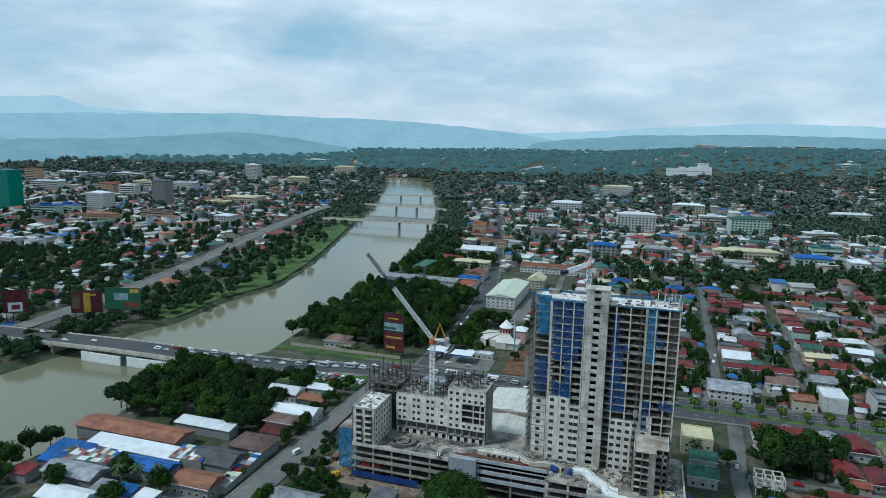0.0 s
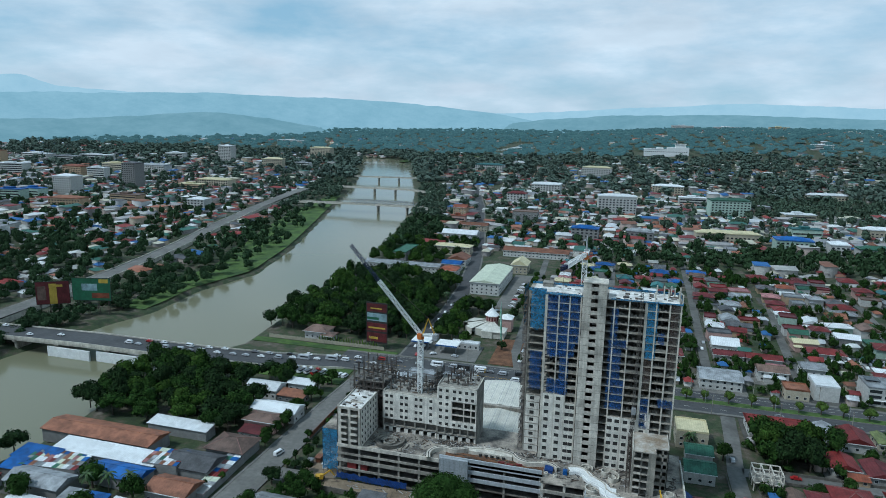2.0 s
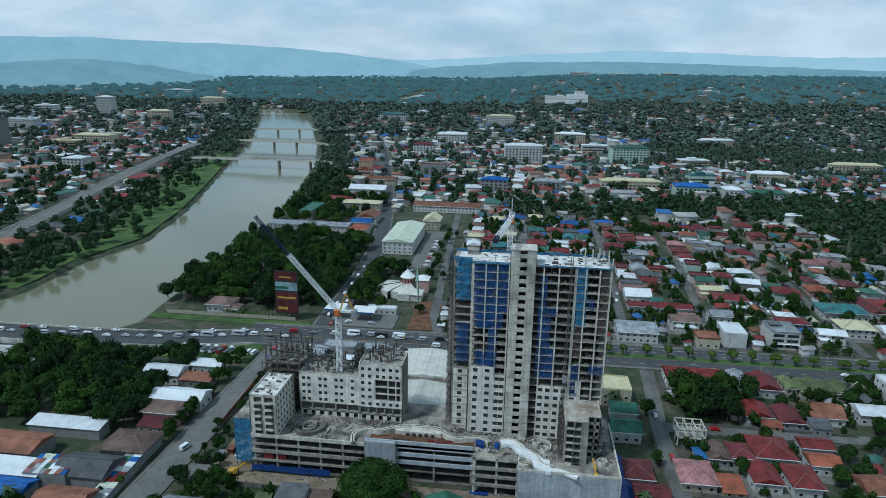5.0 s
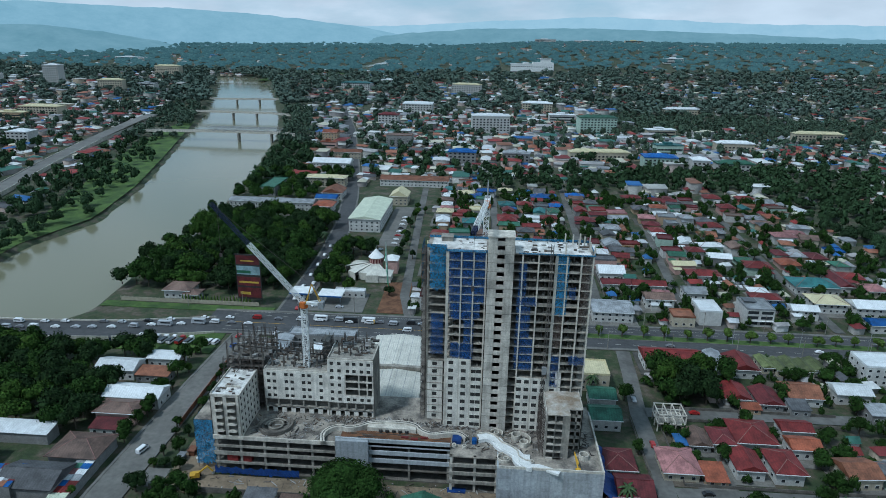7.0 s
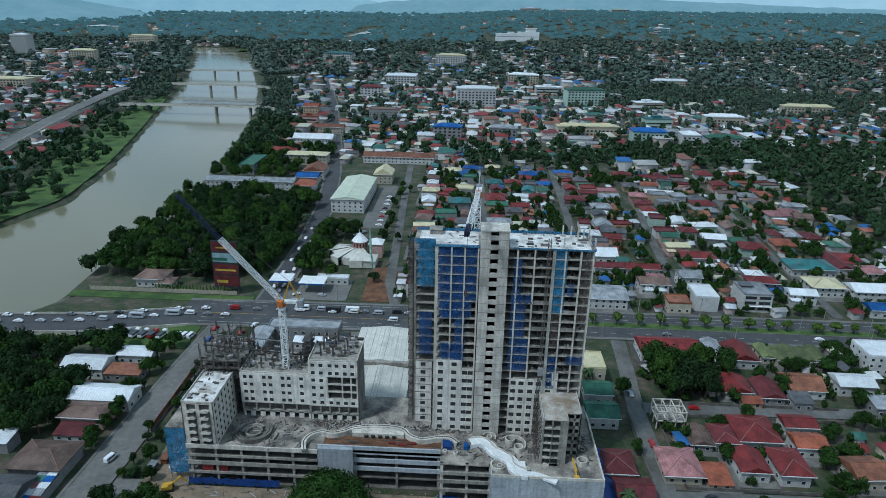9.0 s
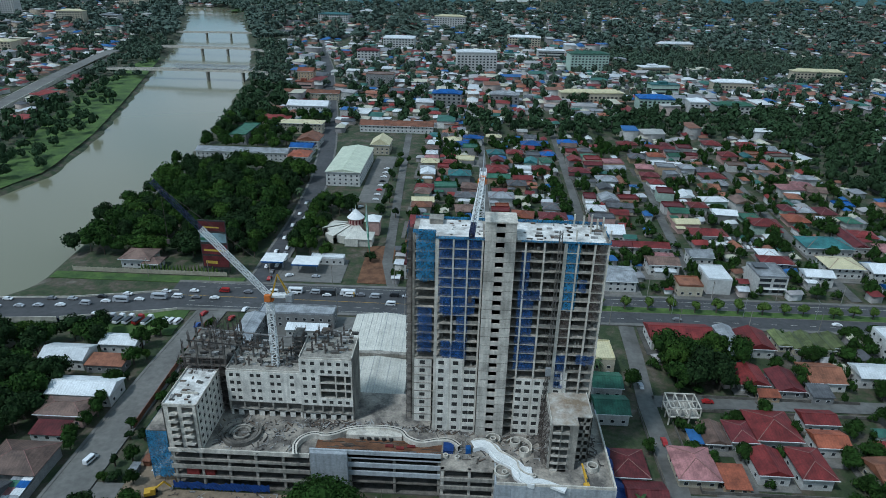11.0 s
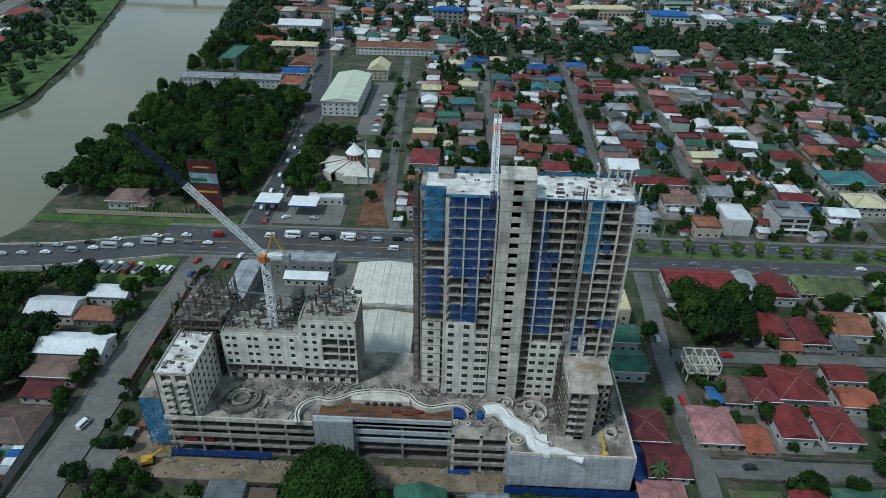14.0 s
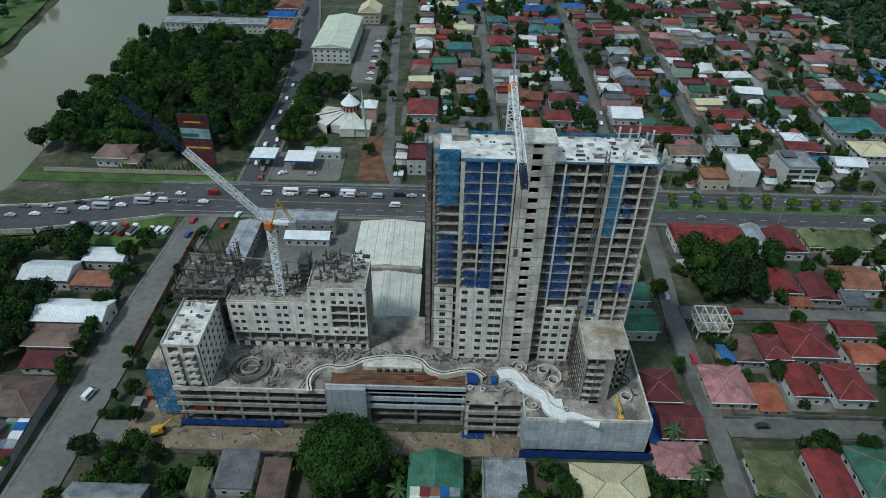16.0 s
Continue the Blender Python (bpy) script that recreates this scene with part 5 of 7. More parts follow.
for k in range(2):
    e = thing("solar_array", 75.6 + k * 3.2, 257.5, 5.35, 0, "dark glossy solar panels on a red metal roof", "solar panel", "roof solar panels")
    for i in range(3):
        for j in range(3):
            part("panel", cached("solar", lambda: MB().box(-0.46, 0.46, -0.8, 0.8, 0, 0.06).mesh("panel", GLASSY)), None, e).location = (i * 0.98, -j * 1.7, 0.55 - 0.35 * i if k else 0.35 * i)
put(91.5, 255.5, 10, 14, 5.0, "red", rh=2.6)
put(104.5, 269, 11, 9, 4.5, "terracotta", "gable")
put(64.5, 249.5, 8, 10, 2.5, "terracotta", "shed", "tan")
put(64.5, 270.5, 8, 11, 3.5, "brown", "gable", "grey")
put(74, 271, 8, 10.5, 4.5, "maroon")
put(56, 219.5, 13, 16, 4.0, "olive", rh=3)
put(71, 220.5, 9.5, 16, 4.0, "red", "gable")
put(86, 222, 14, 15, 4.5, "green")
put(29, 224, 12, 10.5, 4.5, "pink", rh=2.6)
put(30, 252.5, 11, 12, 4.0, "maroon")
put(33.5, 239, 12, 12, 3.0, "maroon", "gable")
put(30, 282, 12, 11, 5.0, "green", "gable")
put(31, 297, 11, 10, 5.0, "green", "gable")
put(29, 313, 14, 14, 8.0, "cream", "flat", "cream", label="grey two-storey block with a cream roof by the avenue")
put(8, 214, 19, 15, 4.0, "cream", rh=3.2, wall="cream")
put(-21, 215, 12, 14, 5.0, "grey", "flat", "white")
put(-40, 214, 14, 17, 5.0, "green", "gable")
put(-95, 217, 10, 11, 4.0, "darkgrey", "shed")
put(-84, 213.5, 7, 13, 4.0, "brown", "shed", "tan")
put(-104.5, 213, 5, 8, 3.0, "olive", "shed")
put(-128, 207, 20, 9, 3.5, "grey", "gable", "grey")
put(-98, 203, 13, 9, 3.5, "white", "gable")
put(16, 199, 14, 12, 4.0, "cream", rh=2.6)
put(36, 205, 9, 9, 4.0, "maroon")
# between the avenue and the cross street
put(70, 334, 27, 15, 5.0, "red", "gable")
put(91.5, 332, 7, 20, 4.5, "grey", "gable", "grey")
put(102, 331.5, 13, 15, 4.5, "red", "gable")
for k in range(5):
    put(115 + k * 6.0, 335 - (k % 2) * 2, 5.0, 12, 3.5, "olive", "gable", "cream")
put(165, 331, 18, 15, 9, "white", "flat", label="white commercial block with a blue band by the avenue")
put(91, 306.5, 11, 13, 3.5, "red", "gable")
put(104, 304, 10, 14, 3.5, "maroon", "gable", "grey")
put(115, 297.5, 8, 7, 3.5, "darkgrey", "shed", "grey")
put(121, 309.5, 14, 14, 4.0, "rust", "gable")
put(143, 311, 15, 10, 5, "white", "gable")
put(106.5, 281.5, 12, 8, 4, "red", "gable")
put(94.5, 295.8, 8, 3.5, 2.5, "terracotta", "shed", "tan")
put(149, 296, 12, 8, 4, "grey", "shed", "grey")
# north side of the avenue
put(50, 386, 22, 18, 6, "grey", "gable", "white", label="white hall with arched windows and a grey metal roof", rh=2.2)
put(88, 381, 12, 11, 5.5, "rust", "flat", "cream", label="cream two-storey shop with a rusty flat roof")
put(103, 387, 12, 17, 8, "white", "flat", "white", label="plain white block beside the avenue", wins=False)
put(130, 389, 15, 17, 9.5, "grey", "flat", "white", label="modern white three-storey house with dark glazing", wins=False)
modern = [o for o in scene.objects if o.get("label", "").startswith("modern white")][0]
for z in (1.0, 4.2, 7.2):
    part("glazing", MB().box(-6.8, -1.0, -8.56, -8.46, z, z + 1.7), GLASSY, modern)
    part("glazing", MB().box(0.5, 6.6, -8.56, -8.46, z, z + 1.7), GLASSY, modern)
part("balcony", MB().box(-7.4, 7.4, -9.6, -8.5, 3.2, 3.4), WHITE, modern)
part("solar_panel", MB().box(-6, 1, 1, 7, 10.6, 10.75), GLASSY, modern, "dark glossy solar panel field")
put(183, 437, 26, 17, 5, "teal", rh=3.2)
put(203, 446, 9, 26, 4, "maroon", "gable")
put(178, 409, 18, 15, 6, "cream", rh=2.5)
put(203, 404, 26, 13, 6, "white", "gable")
put(196, 384, 14, 10, 4.5, "blue", "gable")
put(80, 427, 20, 9, 4, "red", "gable")
put(60, 427, 17, 9, 4, "maroon", "gable")
put(60, 446, 16, 15, 4.5, "white", "gable")
put(119, 447, 20, 11, 4.5, "red")
put(103, 412, 12, 11, 7, "grey", "gable", "white")
put(-53, 446, 15, 20, 5, "red", rh=3)
put(-52, 390, 12, 16, 8, "maroon", "flat", "white", label="white apartment block with a red roof deck")
put(28, 463, 16, 12, 4.5, "maroon")
put(22, 440, 13, 12, 4.5, "red")
put(5, 430, 11, 12, 5, "terracotta")
# riverside sheds
put(-231, 231, 58, 14, 6, "rust", "gable", "grey", name="warehouse", category="warehouse", label="long warehouse with a patched rusty metal roof", rh=1.8, wins=False)
put(-216, 217, 52, 9, 5, "white", "shed", "grey", name="warehouse", category="warehouse", label="long shed with a white metal roof", wins=False)
put(-200, 206, 24, 10, 5, "blue", "gable", "grey", name="warehouse", category="warehouse", label="shed with a bright blue metal roof", wins=False)
put(-204, 249, 32, 7, 4.5, "white", "shed", "grey", name="warehouse", category="warehouse", label="narrow shed with a pale metal roof", wins=False)
put(-170, 240, 18, 14, 5, "brown", "hip", "grey", name="warehouse", category="warehouse", label="street-side shed with a brown hipped roof", wins=False)
put(-226, 192, 26, 11, 5, "grey", "gable", "grey", name="warehouse", category="warehouse", label="shed with a weathered grey metal roof", wins=False)
put(-176, 222, 20, 14, 5, "darkgrey", "gable", "grey", name="warehouse", category="warehouse", label="dark roofed workshop beside the street", wins=False)
put(-213, 176, 22, 10, 5, "white", "gable")
put(-172, 203, 18, 12, 5, "rust", "gable", "grey")
put(-245, 208, 20, 9, 4, "blue", "shed", "grey")
put(-170, 279, 24, 11, 5, "white", "gable", "white")
put(-170, 266, 16, 9, 5.5, "brown", "hip", "rose")
put(-170, 256.5, 12, 6, 3, "maroon", "shed")
put(-189, 300, 18, 11, 5, "white", "gable")
put(-171, 297, 15, 7, 3.5, "rust", "shed", "grey")
put(-172, 311, 15, 8, 4.5, "white", "gable")
# patchwork of shack roofs
rnd = random.Random(11)
for i in range(7):
    for j in range(2):
        x, y = -248 + i * 10.5, 199 - j * 13 + 0.25 * i
        if free(x, y, 6, 6):
            put(x, y, 8.5, 7, 3 + rnd.random(), rnd.choice(("rust", "grey", "white", "red", "blue", "brown", "grey")), "shed", "grey", rot=rnd.uniform(-4, 4), wins=False)

# patchwork roof of odd metal sheets, and a row of street stalls
def patch_roof(x, y, nx, ny, w, d, z, rot, label):
    e = thing("patchwork_shed", x, y, 0, rot, label, "shed")
    part("wall", MB().box(-nx * w / 2, nx * w / 2, -ny * d / 2, ny * d / 2, -0.3, z - 0.5), WALLS["grey"], e)
    for i in range(nx):
        for j in range(ny):
            key = rnd.choice(("rust", "grey", "white", "red", "blue", "palegreen", "white", "grey", "green", "pink"))
            me = cached(("sheet", key, w, d), lambda: MB().box(-w / 2 - 0.1, w / 2 + 0.1, -d / 2 - 0.1, d / 2 + 0.1, -0.03, 0.03).mesh("roof_sheet", ROOFS[key]))
            ob = part("roof_sheet", me, None, e)
            ob.matrix_basis = pose((i + 0.5 - nx / 2) * w, (j + 0.5 - ny / 2) * d, z + 0.5 * (j - ny / 2) * d * 0.12 + rnd.uniform(0, 0.12), 3.5 + rnd.uniform(-1.5, 1.5), rnd.uniform(-2, 2), rnd.uniform(-3, 3))


patch_roof(-233, 206.5, 12, 4, 2.2, 3.2, 4.6, 6, "low shed under a patchwork of coloured metal sheets")
patch_roof(-188, 219, 8, 4, 2.0, 2.8, 6.4, 4, "shed roof patched with pale and coloured sheets")
patch_roof(-163.5, 219, 2, 10, 3.2, 3.0, 3.4, 2, "row of street stalls with red and green sheet roofs")
patch_roof(-40, 207.5, 5, 2, 2.6, 2.6, 8.6, 0, "roof extension of mixed red, white and blue sheets")
# behind the site
wh = put(-60, 284.5, 24, 26, 10, "offwhite", "gable", "white", name="warehouse", category="warehouse", label="large warehouse with a pale metal roof", rh=1.4)
put(-60.5, 314, 25, 29, 11, "offwhite", "gable", "white", name="warehouse", category="warehouse", label="rear warehouse with a pale metal roof", rh=1.4)
for yc, d_, xc, hh in ((284.5, 27, -60, 10), (314, 30, -60.5, 11)):
    for k in range(6):
        for sgn in (-1, 1):
            xr = xc + sgn * (1.2 + k * 2.1)
            zr = hh + 1.4 * (1 - abs(xr - xc) / 12.7) + 0.03
            solo("roof_rib", MB().box(xr - 0.06, xr + 0.06, yc - d_ / 2, yc + d_ / 2, zr - 0.1, zr + 0.06), ROOFS["offwhite"] if k % 2 else STEEL, "thin raised seam on a pale warehouse roof", "roof seam", "structure")
solo("roof_gutter", MB().box(-73, -48, 297.6, 299.4, 10.4, 12.2), CONCRETE, "grey concrete gutter wall between two warehouses", "wall", "structure")
put(-102, 336, 34, 8, 7, "grey", "flat", "grey", name="warehouse", category="warehouse", label="low grey hall along the avenue")
put(-120.5, 317, 8, 30, 7, "grey", "gable", "grey", name="warehouse", category="warehouse", label="narrow hall with a dull grey roof", rh=1.4)
put(-96, 327, 18, 4, 3.5, "white", "shed", "white")
put(-114, 545, 24, 66, 10, "palegreen", "gable", "white", name="warehouse", category="warehouse", label="big white hall with a pale green metal roof", rh=2.2)
put(-98, 598, 15, 20, 8, "cream", "gable", "cream", name="chapel", category="chapel", label="cream chapel with a steep gabled roof", rh=5)
put(-203, 569, 72, 13, 7, "grey", "gable", "white", name="school_building", category="building", label="long white two-storey building with a pale grey roof", rh=2)
put(-158, 566, 15, 17, 6, "terracotta", "hip", "white")
put(-161, 587, 18, 12, 6, "blue", "gable", "white")
put(-160, 610, 18, 22, 6, "rust", "gable", "white")
put(-176, 648, 38, 14, 9, "cream", "hip", "cream", name="school_building", category="building", label="cream three-storey building with a hipped roof", rh=2)
put(-219, 622, 14, 42, 8, "green", "flat", "grey", name="hall", category="building", label="unfinished hall wrapped in green net")
put(-187, 722, 40, 18, 7, "white", "gable", "white")
put(-196, 775, 60, 13, 7, "rust", "gable", "cream")
put(-92, 662, 66, 18, 6, "rust", "gable", "white", name="hall", category="building", label="long hall with a rusty red metal roof", rh=3)
put(-132, 850, 32, 18, 14, "brown", "flat", "grey", name="hall", category="building", label="grey columned hall with a flat roof")
put(-218, 845, 18, 16, 16, "terracotta", "gable", "tan", name="hall", category="building", label="orange painted tall hall")
put(-201, 389, 15, 13, 5, "brown", "hip", "white", rh=3, label="white villa with a weathered brown tile roof")
put(-192, 385, 8, 8, 3.5, "brown", "hip", "white")

# church with a conical roof
ch = thing("church", -92, 436, 0, label="church with a white conical roof on a ring of red arches", category="church")
part("drum", MB().tube(0, 0, 0, 10.6, 4.4, 4.4, 20), WALLS["rose"], ch, "round drum with brick-red arches")
for k in range(14):
    a = 2 * math.pi * k / 14
    ob = part("arch", cached("arch", lambda: MB().box(-0.5, 0.5, -0.1, 0.1, 0, 2.6).mesh("arch", ROOFS["maroon"])), None, ch)
    ob.matrix_basis = pose(4.42 * math.cos(a), 4.42 * math.sin(a), 7.2, 0, 0, math.degrees(a) + 90)
part("cone", MB().tube(0, 0, 10.6, 15.8, 5.1, 0.25, 28).tube(0, 0, 15.8, 18.2, 0.12, 0.05, 6), WHITE, ch, "white conical metal roof")
part("annex", MB().box(6, 14, -2, 7, 0, 9), WALLS["rose"], ch)
part("annex_roof", MB().hip(6, 14, -2, 7, 9, 2.6, 0.6), WHITE, ch, "white pyramid roof")
for k in range(7):
    a = math.radians(150 + k * 22)
    c, s = math.cos(a), math.sin(a)
    c2, s2 = math.cos(a + 0.39), math.sin(a + 0.39)
    r = 20 if k % 2 else 17
    mb = MB().face([(4 * c, 4 * s, 6.6), (r * c, r * s, 4.6), (r * c2, r * s2, 4.9), (4 * c2, 4 * s2, 7)])
    mb.face([(r * c, r * s, 0), (r * c, r * s, 4.6), (4 * c, 4 * s, 6.6), (4 * c, 4 * s, 0)])
    mb.face([(r * c, r * s, 0), (r * c2, r * s2, 0), (r * c2, r * s2, 4.9), (r * c, r * s, 4.6)])
    part("roof_fan", mb, ROOFS["offwhite"], ch, "cream folded metal roof panel")
part("entrance", MB().box(-2, 12, -19, -8, 0, 4.5).hip(-2, 12, -19, -8, 4.6, 2.5, 0.6), ROOFS["offwhite"], ch)
TAKEN.append((-93, 432, 17, 21))
sail = thing("sail_sign", -80, 410, 0, label="tall leaning green and white sail-shaped sign", category="sign")
part("sail", MB().face([(0, -3, 1), (0.3, -1.4, 1), (-2.2, 10, 17), (-3.4, 12, 26), (-3.2, 7, 18)]).face([(0.25, -1.4, 1), (-0.05, -3, 1), (-3.25, 7, 18), (-3.45, 12, 26), (-2.25, 10, 17)]), material("green_sign", (0.03, 0.22, 0.10), 0.5, 0.2, 0.3, 0.05, second=(0.35, 0.5, 0.4)), sail)
part("post", MB().bar((0, -2, 0), (-3.2, 10, 24), 0.35), STEEL, sail)

# fuel station
for x, y, w, d in ((-128, 389, 12, 11), (-110, 387, 14, 11)):
    cn = thing("canopy", x, y, 0, label="flat white fuel station canopy on posts", category="canopy", group="fuel station canopies")
    part("roof", MB().box(-w / 2, w / 2, -d / 2, d / 2, 5.3, 6.1), WHITE, cn)
    for sx in (-0.35, 0.35):
        part("post", MB().box(w * sx - 0.25, w * sx + 0.25, -0.25, 0.25, 0, 5.3), STEEL, cn)
    part("fascia", MB().box(-w / 2 - 0.05, w / 2 + 0.05, -d / 2 - 0.06, -d / 2, 5.3, 6.1), ROOFS["blue"], cn, "blue fascia band")
put(-101, 397, 18, 5, 3.5, "white", "flat", "white", name="shop", category="shop", label="low white fuel station shop")

# unfinished house frame
fh = thing("unfinished_house", 56.5, 282.5, 0, label="unfinished house frame of bare concrete posts and beams", category="house frame")
for x in (-5.5, -1.8, 1.8, 5.5):
    for y in (-4.5, 0, 4.5):
        part("post", MB().box(x - 0.2, x + 0.2, y - 0.2, y + 0.2, 0, 7.6), CONCRETE_L, fh)
for z in (3.6, 7.6):
    for y in (-4.5, 0, 4.5):
        part("beam", MB().box(-5.7, 5.7, y - 0.2, y + 0.2, z, z + 0.35), CONCRETE_L, fh)
    for x in (-5.5, -1.8, 1.8, 5.5):
        part("beam", MB().box(x - 0.2, x + 0.2, -4.7, 4.7, z + 0.004, z + 0.354), CONCRETE_L, fh)
part("slab", MB().box(-5.7, 5.7, -4.7, 4.7, 3.3, 3.6), CONCRETE, fh)
TAKEN.append((56.5, 282.5, 7, 6))

# billboards: blank pictures of plain colour fields
def billboard(x, y, z0, w, h, rot, cols, label):
    e = thing("billboard", x, y, 0, rot, label, "billboard")
    part("panel", MB().box(-w / 2, w / 2, -0.2, 0.2, z0, z0 + h), MATS["dark_interior"], e)
    for k, (x0, x1, za, zb, m) in enumerate(cols):
        part("picture_field", MB().box(x0 * w, x1 * w, -0.22 - 0.01 * k, -0.2, z0 + za * h, z0 + zb * h), m, e)
    mb = MB()
    for sx in (-0.4, -0.13, 0.13, 0.4):
        mb.bar((sx * w, 0.6, 0), (sx * w, 0.6, z0 + h), 0.3).bar((sx * w, 3, 0), (sx * w, 0.6, z0 + h * 0.7), 0.25)
    for k in range(int((z0 + h) / 3)):
        mb.bar((-0.4 * w, 0.6, k * 3), (0.4 * w, 0.6, k * 3), 0.15)
    part("frame", mb, REBAR, e)


PIC_M, PIC_G, PIC_Y, PIC_W = ROOFS["maroon"], material("green_print", (0.03, 0.12, 0.06), 0.6, 0.3, 0.3, 0.02), material("yellow_print", (0.5, 0.35, 0.05), 0.6, 0.3, 0.3, 0.02), WHITE
PIC_B = material("pale_blue_print", (0.3, 0.42, 0.45), 0.6, 0.2, 0.5, 0.02)
billboard(-155.5, 379, 3.5, 14.5, 27, -3, [(-0.47, 0.47, 0.78, 0.97, PIC_M), (-0.3, 0.25, 0.84, 0.87, PIC_Y), (-0.47, 0.47, 0.55, 0.74, PIC_B), (-0.47, 0.1, 0.58, 0.64, PIC_G), (-0.47, 0.47, 0.3, 0.5, PIC_M), (-0.4, 0.4, 0.36, 0.4, PIC_Y), (-0.47, 0.47, 0.04, 0.26, PIC_M), (-0.38, 0.05, 0.1, 0.16, PIC_Y)], "tall maroon advertising hoarding with yellow bars and a pale picture")
billboard(-402, 368, 9, 22, 17, 32, [(-0.49, 0.49, 0.02, 0.98, PIC_M), (-0.1, 0.12, 0.02, 0.9, PIC_Y), (0.0, 0.3, 0.75, 0.85, PIC_Y), (-0.45, -0.2, 0.2, 0.8, ROOFS["brown"])], "dark red advertising hoarding with a yellow slash")
billboard(-377, 378, 11, 28, 17, 16, [(-0.49, 0.49, 0.02, 0.98, PIC_G), (-0.25, 0.15, 0.45, 0.75, PIC_B), (0.2, 0.44, 0.78, 0.95, PIC_Y), (0.0, 0.45, 0.12, 0.35, ROOFS["terracotta"])], "green advertising hoarding with a pale panel and a yellow label")
billboard(-455, 352, 8, 16, 18, 40, [(-0.49, 0.49, 0.02, 0.98, PIC_M), (-0.3, 0.3, 0.05, 0.45, PIC_W), (-0.15, 0.2, 0.15, 0.35, ROOFS["red"])], "red advertising hoarding with a white round panel")
billboard(-437, 312, 2, 12, 20, 35, [(-0.49, 0.49, 0.02, 0.98, ROOFS["pink"]), (-0.4, 0.4, 0.6, 0.85, PIC_M)], "weathered red and pink advertising hoarding")

# garden walls
mb = MB()
for k in range(36):
    x = -232 + k * 2.3
    mb.box(x, x + 0.25, 376.9, 377.3, 0, 2.6)
mb.box(-232, -150, 377, 377.2, 0, 2.2)
solo("boundary_wall", mb, WALLS["cream"], "long cream boundary wall with piers", "wall", "structure")
mb = MB().box(-137, -30, 224.6, 224.8, 0, 2.2).box(-30, 40, 223.4, 223.6, 0, 2.2)
solo("site_fence", mb, CONCRETE_D, "grey block wall along the site", "wall", "structure")
solo("site_hoarding", MB().box(-137, -118, 262.5, 262.7, 0, 2.4).box(-143.6, -143.4, 262, 332, 0, 2.4), ROOFS["rust"], "rusty sheet hoarding along the street", "fence", "structure")
mb = MB()
for x, y0, y1 in ((53, 244, 286), (41.5, 226, 286), (-10.4, 380, 560), (-17.5, 380, 560), (42, 380, 560), (51, 400, 560)):
    mb.box(x - 0.1, x + 0.1, y0, y1, 0, 1.3)
for y, x0, x1 in ((244.2, 53, 130), (235, 53, 130), (295, 53, 130), (286.5, 53, 130)):
    mb.box(x0, x1, y - 0.1, y + 0.1, 0, 1.3)
solo("garden_walls", mb, CONCRETE_D, "weathered concrete garden walls along the lanes", "wall", "structure")

# ---- houses along the lanes ----
HR = ("red", "red", "maroon", "brown", "rust", "white", "grey", "green", "terracotta", "cream", "darkgrey", "red", "brown", "darkgrey", "white", "blue", "pink", "maroon", "grey", "teal", "red")
rnd = random.Random(21)
BLOCKS = [(-62, -17, 378, 640), (-10, 42, 380, 640), (52, 92, 455, 640), (104, 166, 455, 640), (178, 232, 470, 640), (60, 92, 395, 420), (138, 166, 378, 430), (182, 240, 300, 345), (112, 225, 247, 286), (108, 225, 205, 234), (170, 235, 205, 290), (210, 250, 370, 470)]
count = 0
for x0, x1, y0, y1 in BLOCKS:
    y = y0 + 7
    while y < y1:
        x = x0 + 6
        dmax = rnd.uniform(11, 14.5)
        while x < x1 - 4:
            w, d = rnd.uniform(8.0, 16.5), rnd.uniform(8, 13)
            px_, py_ = x + rnd.uniform(-1, 1), y + rnd.uniform(-1, 1)
            shade = noise.noise(Vector((px_ * 0.02, py_ * 0.02, 4.0)))
            if free(px_, py_, w, d) and rnd.random() < 0.86 and shade < 0.32 and count < 225:
                st = rnd.choice(("hip", "hip", "hip", "gable", "gable", "hip", "flat"))
                put(px_, py_, w, d, rnd.choice((3.5, 4, 5, 6)), rnd.choice(HR), st, rnd.choice(("white", "white", "cream", "grey", "tan", "rose", "mint")), rot=rnd.uniform(-7, 7), wins=py_ < 440, annex=rnd.choice((0, 0, 1, 1, 2, 3)))
                count += 1
            x += max(w, 9) + rnd.uniform(0.8, 3.2)
        y += dmax

# ---- trees ----


def ico(n):
    bm = bmesh.new()
    bmesh.ops.create_icosphere(bm, subdivisions=n, radius=1)
    v = np.array([q.co[:] for q in bm.verts])
    f = np.array([[q.index for q in p.verts] for p in bm.faces])
    bm.free()
    return v, f


ICO1, ICO2 = ico(1), ico(2)


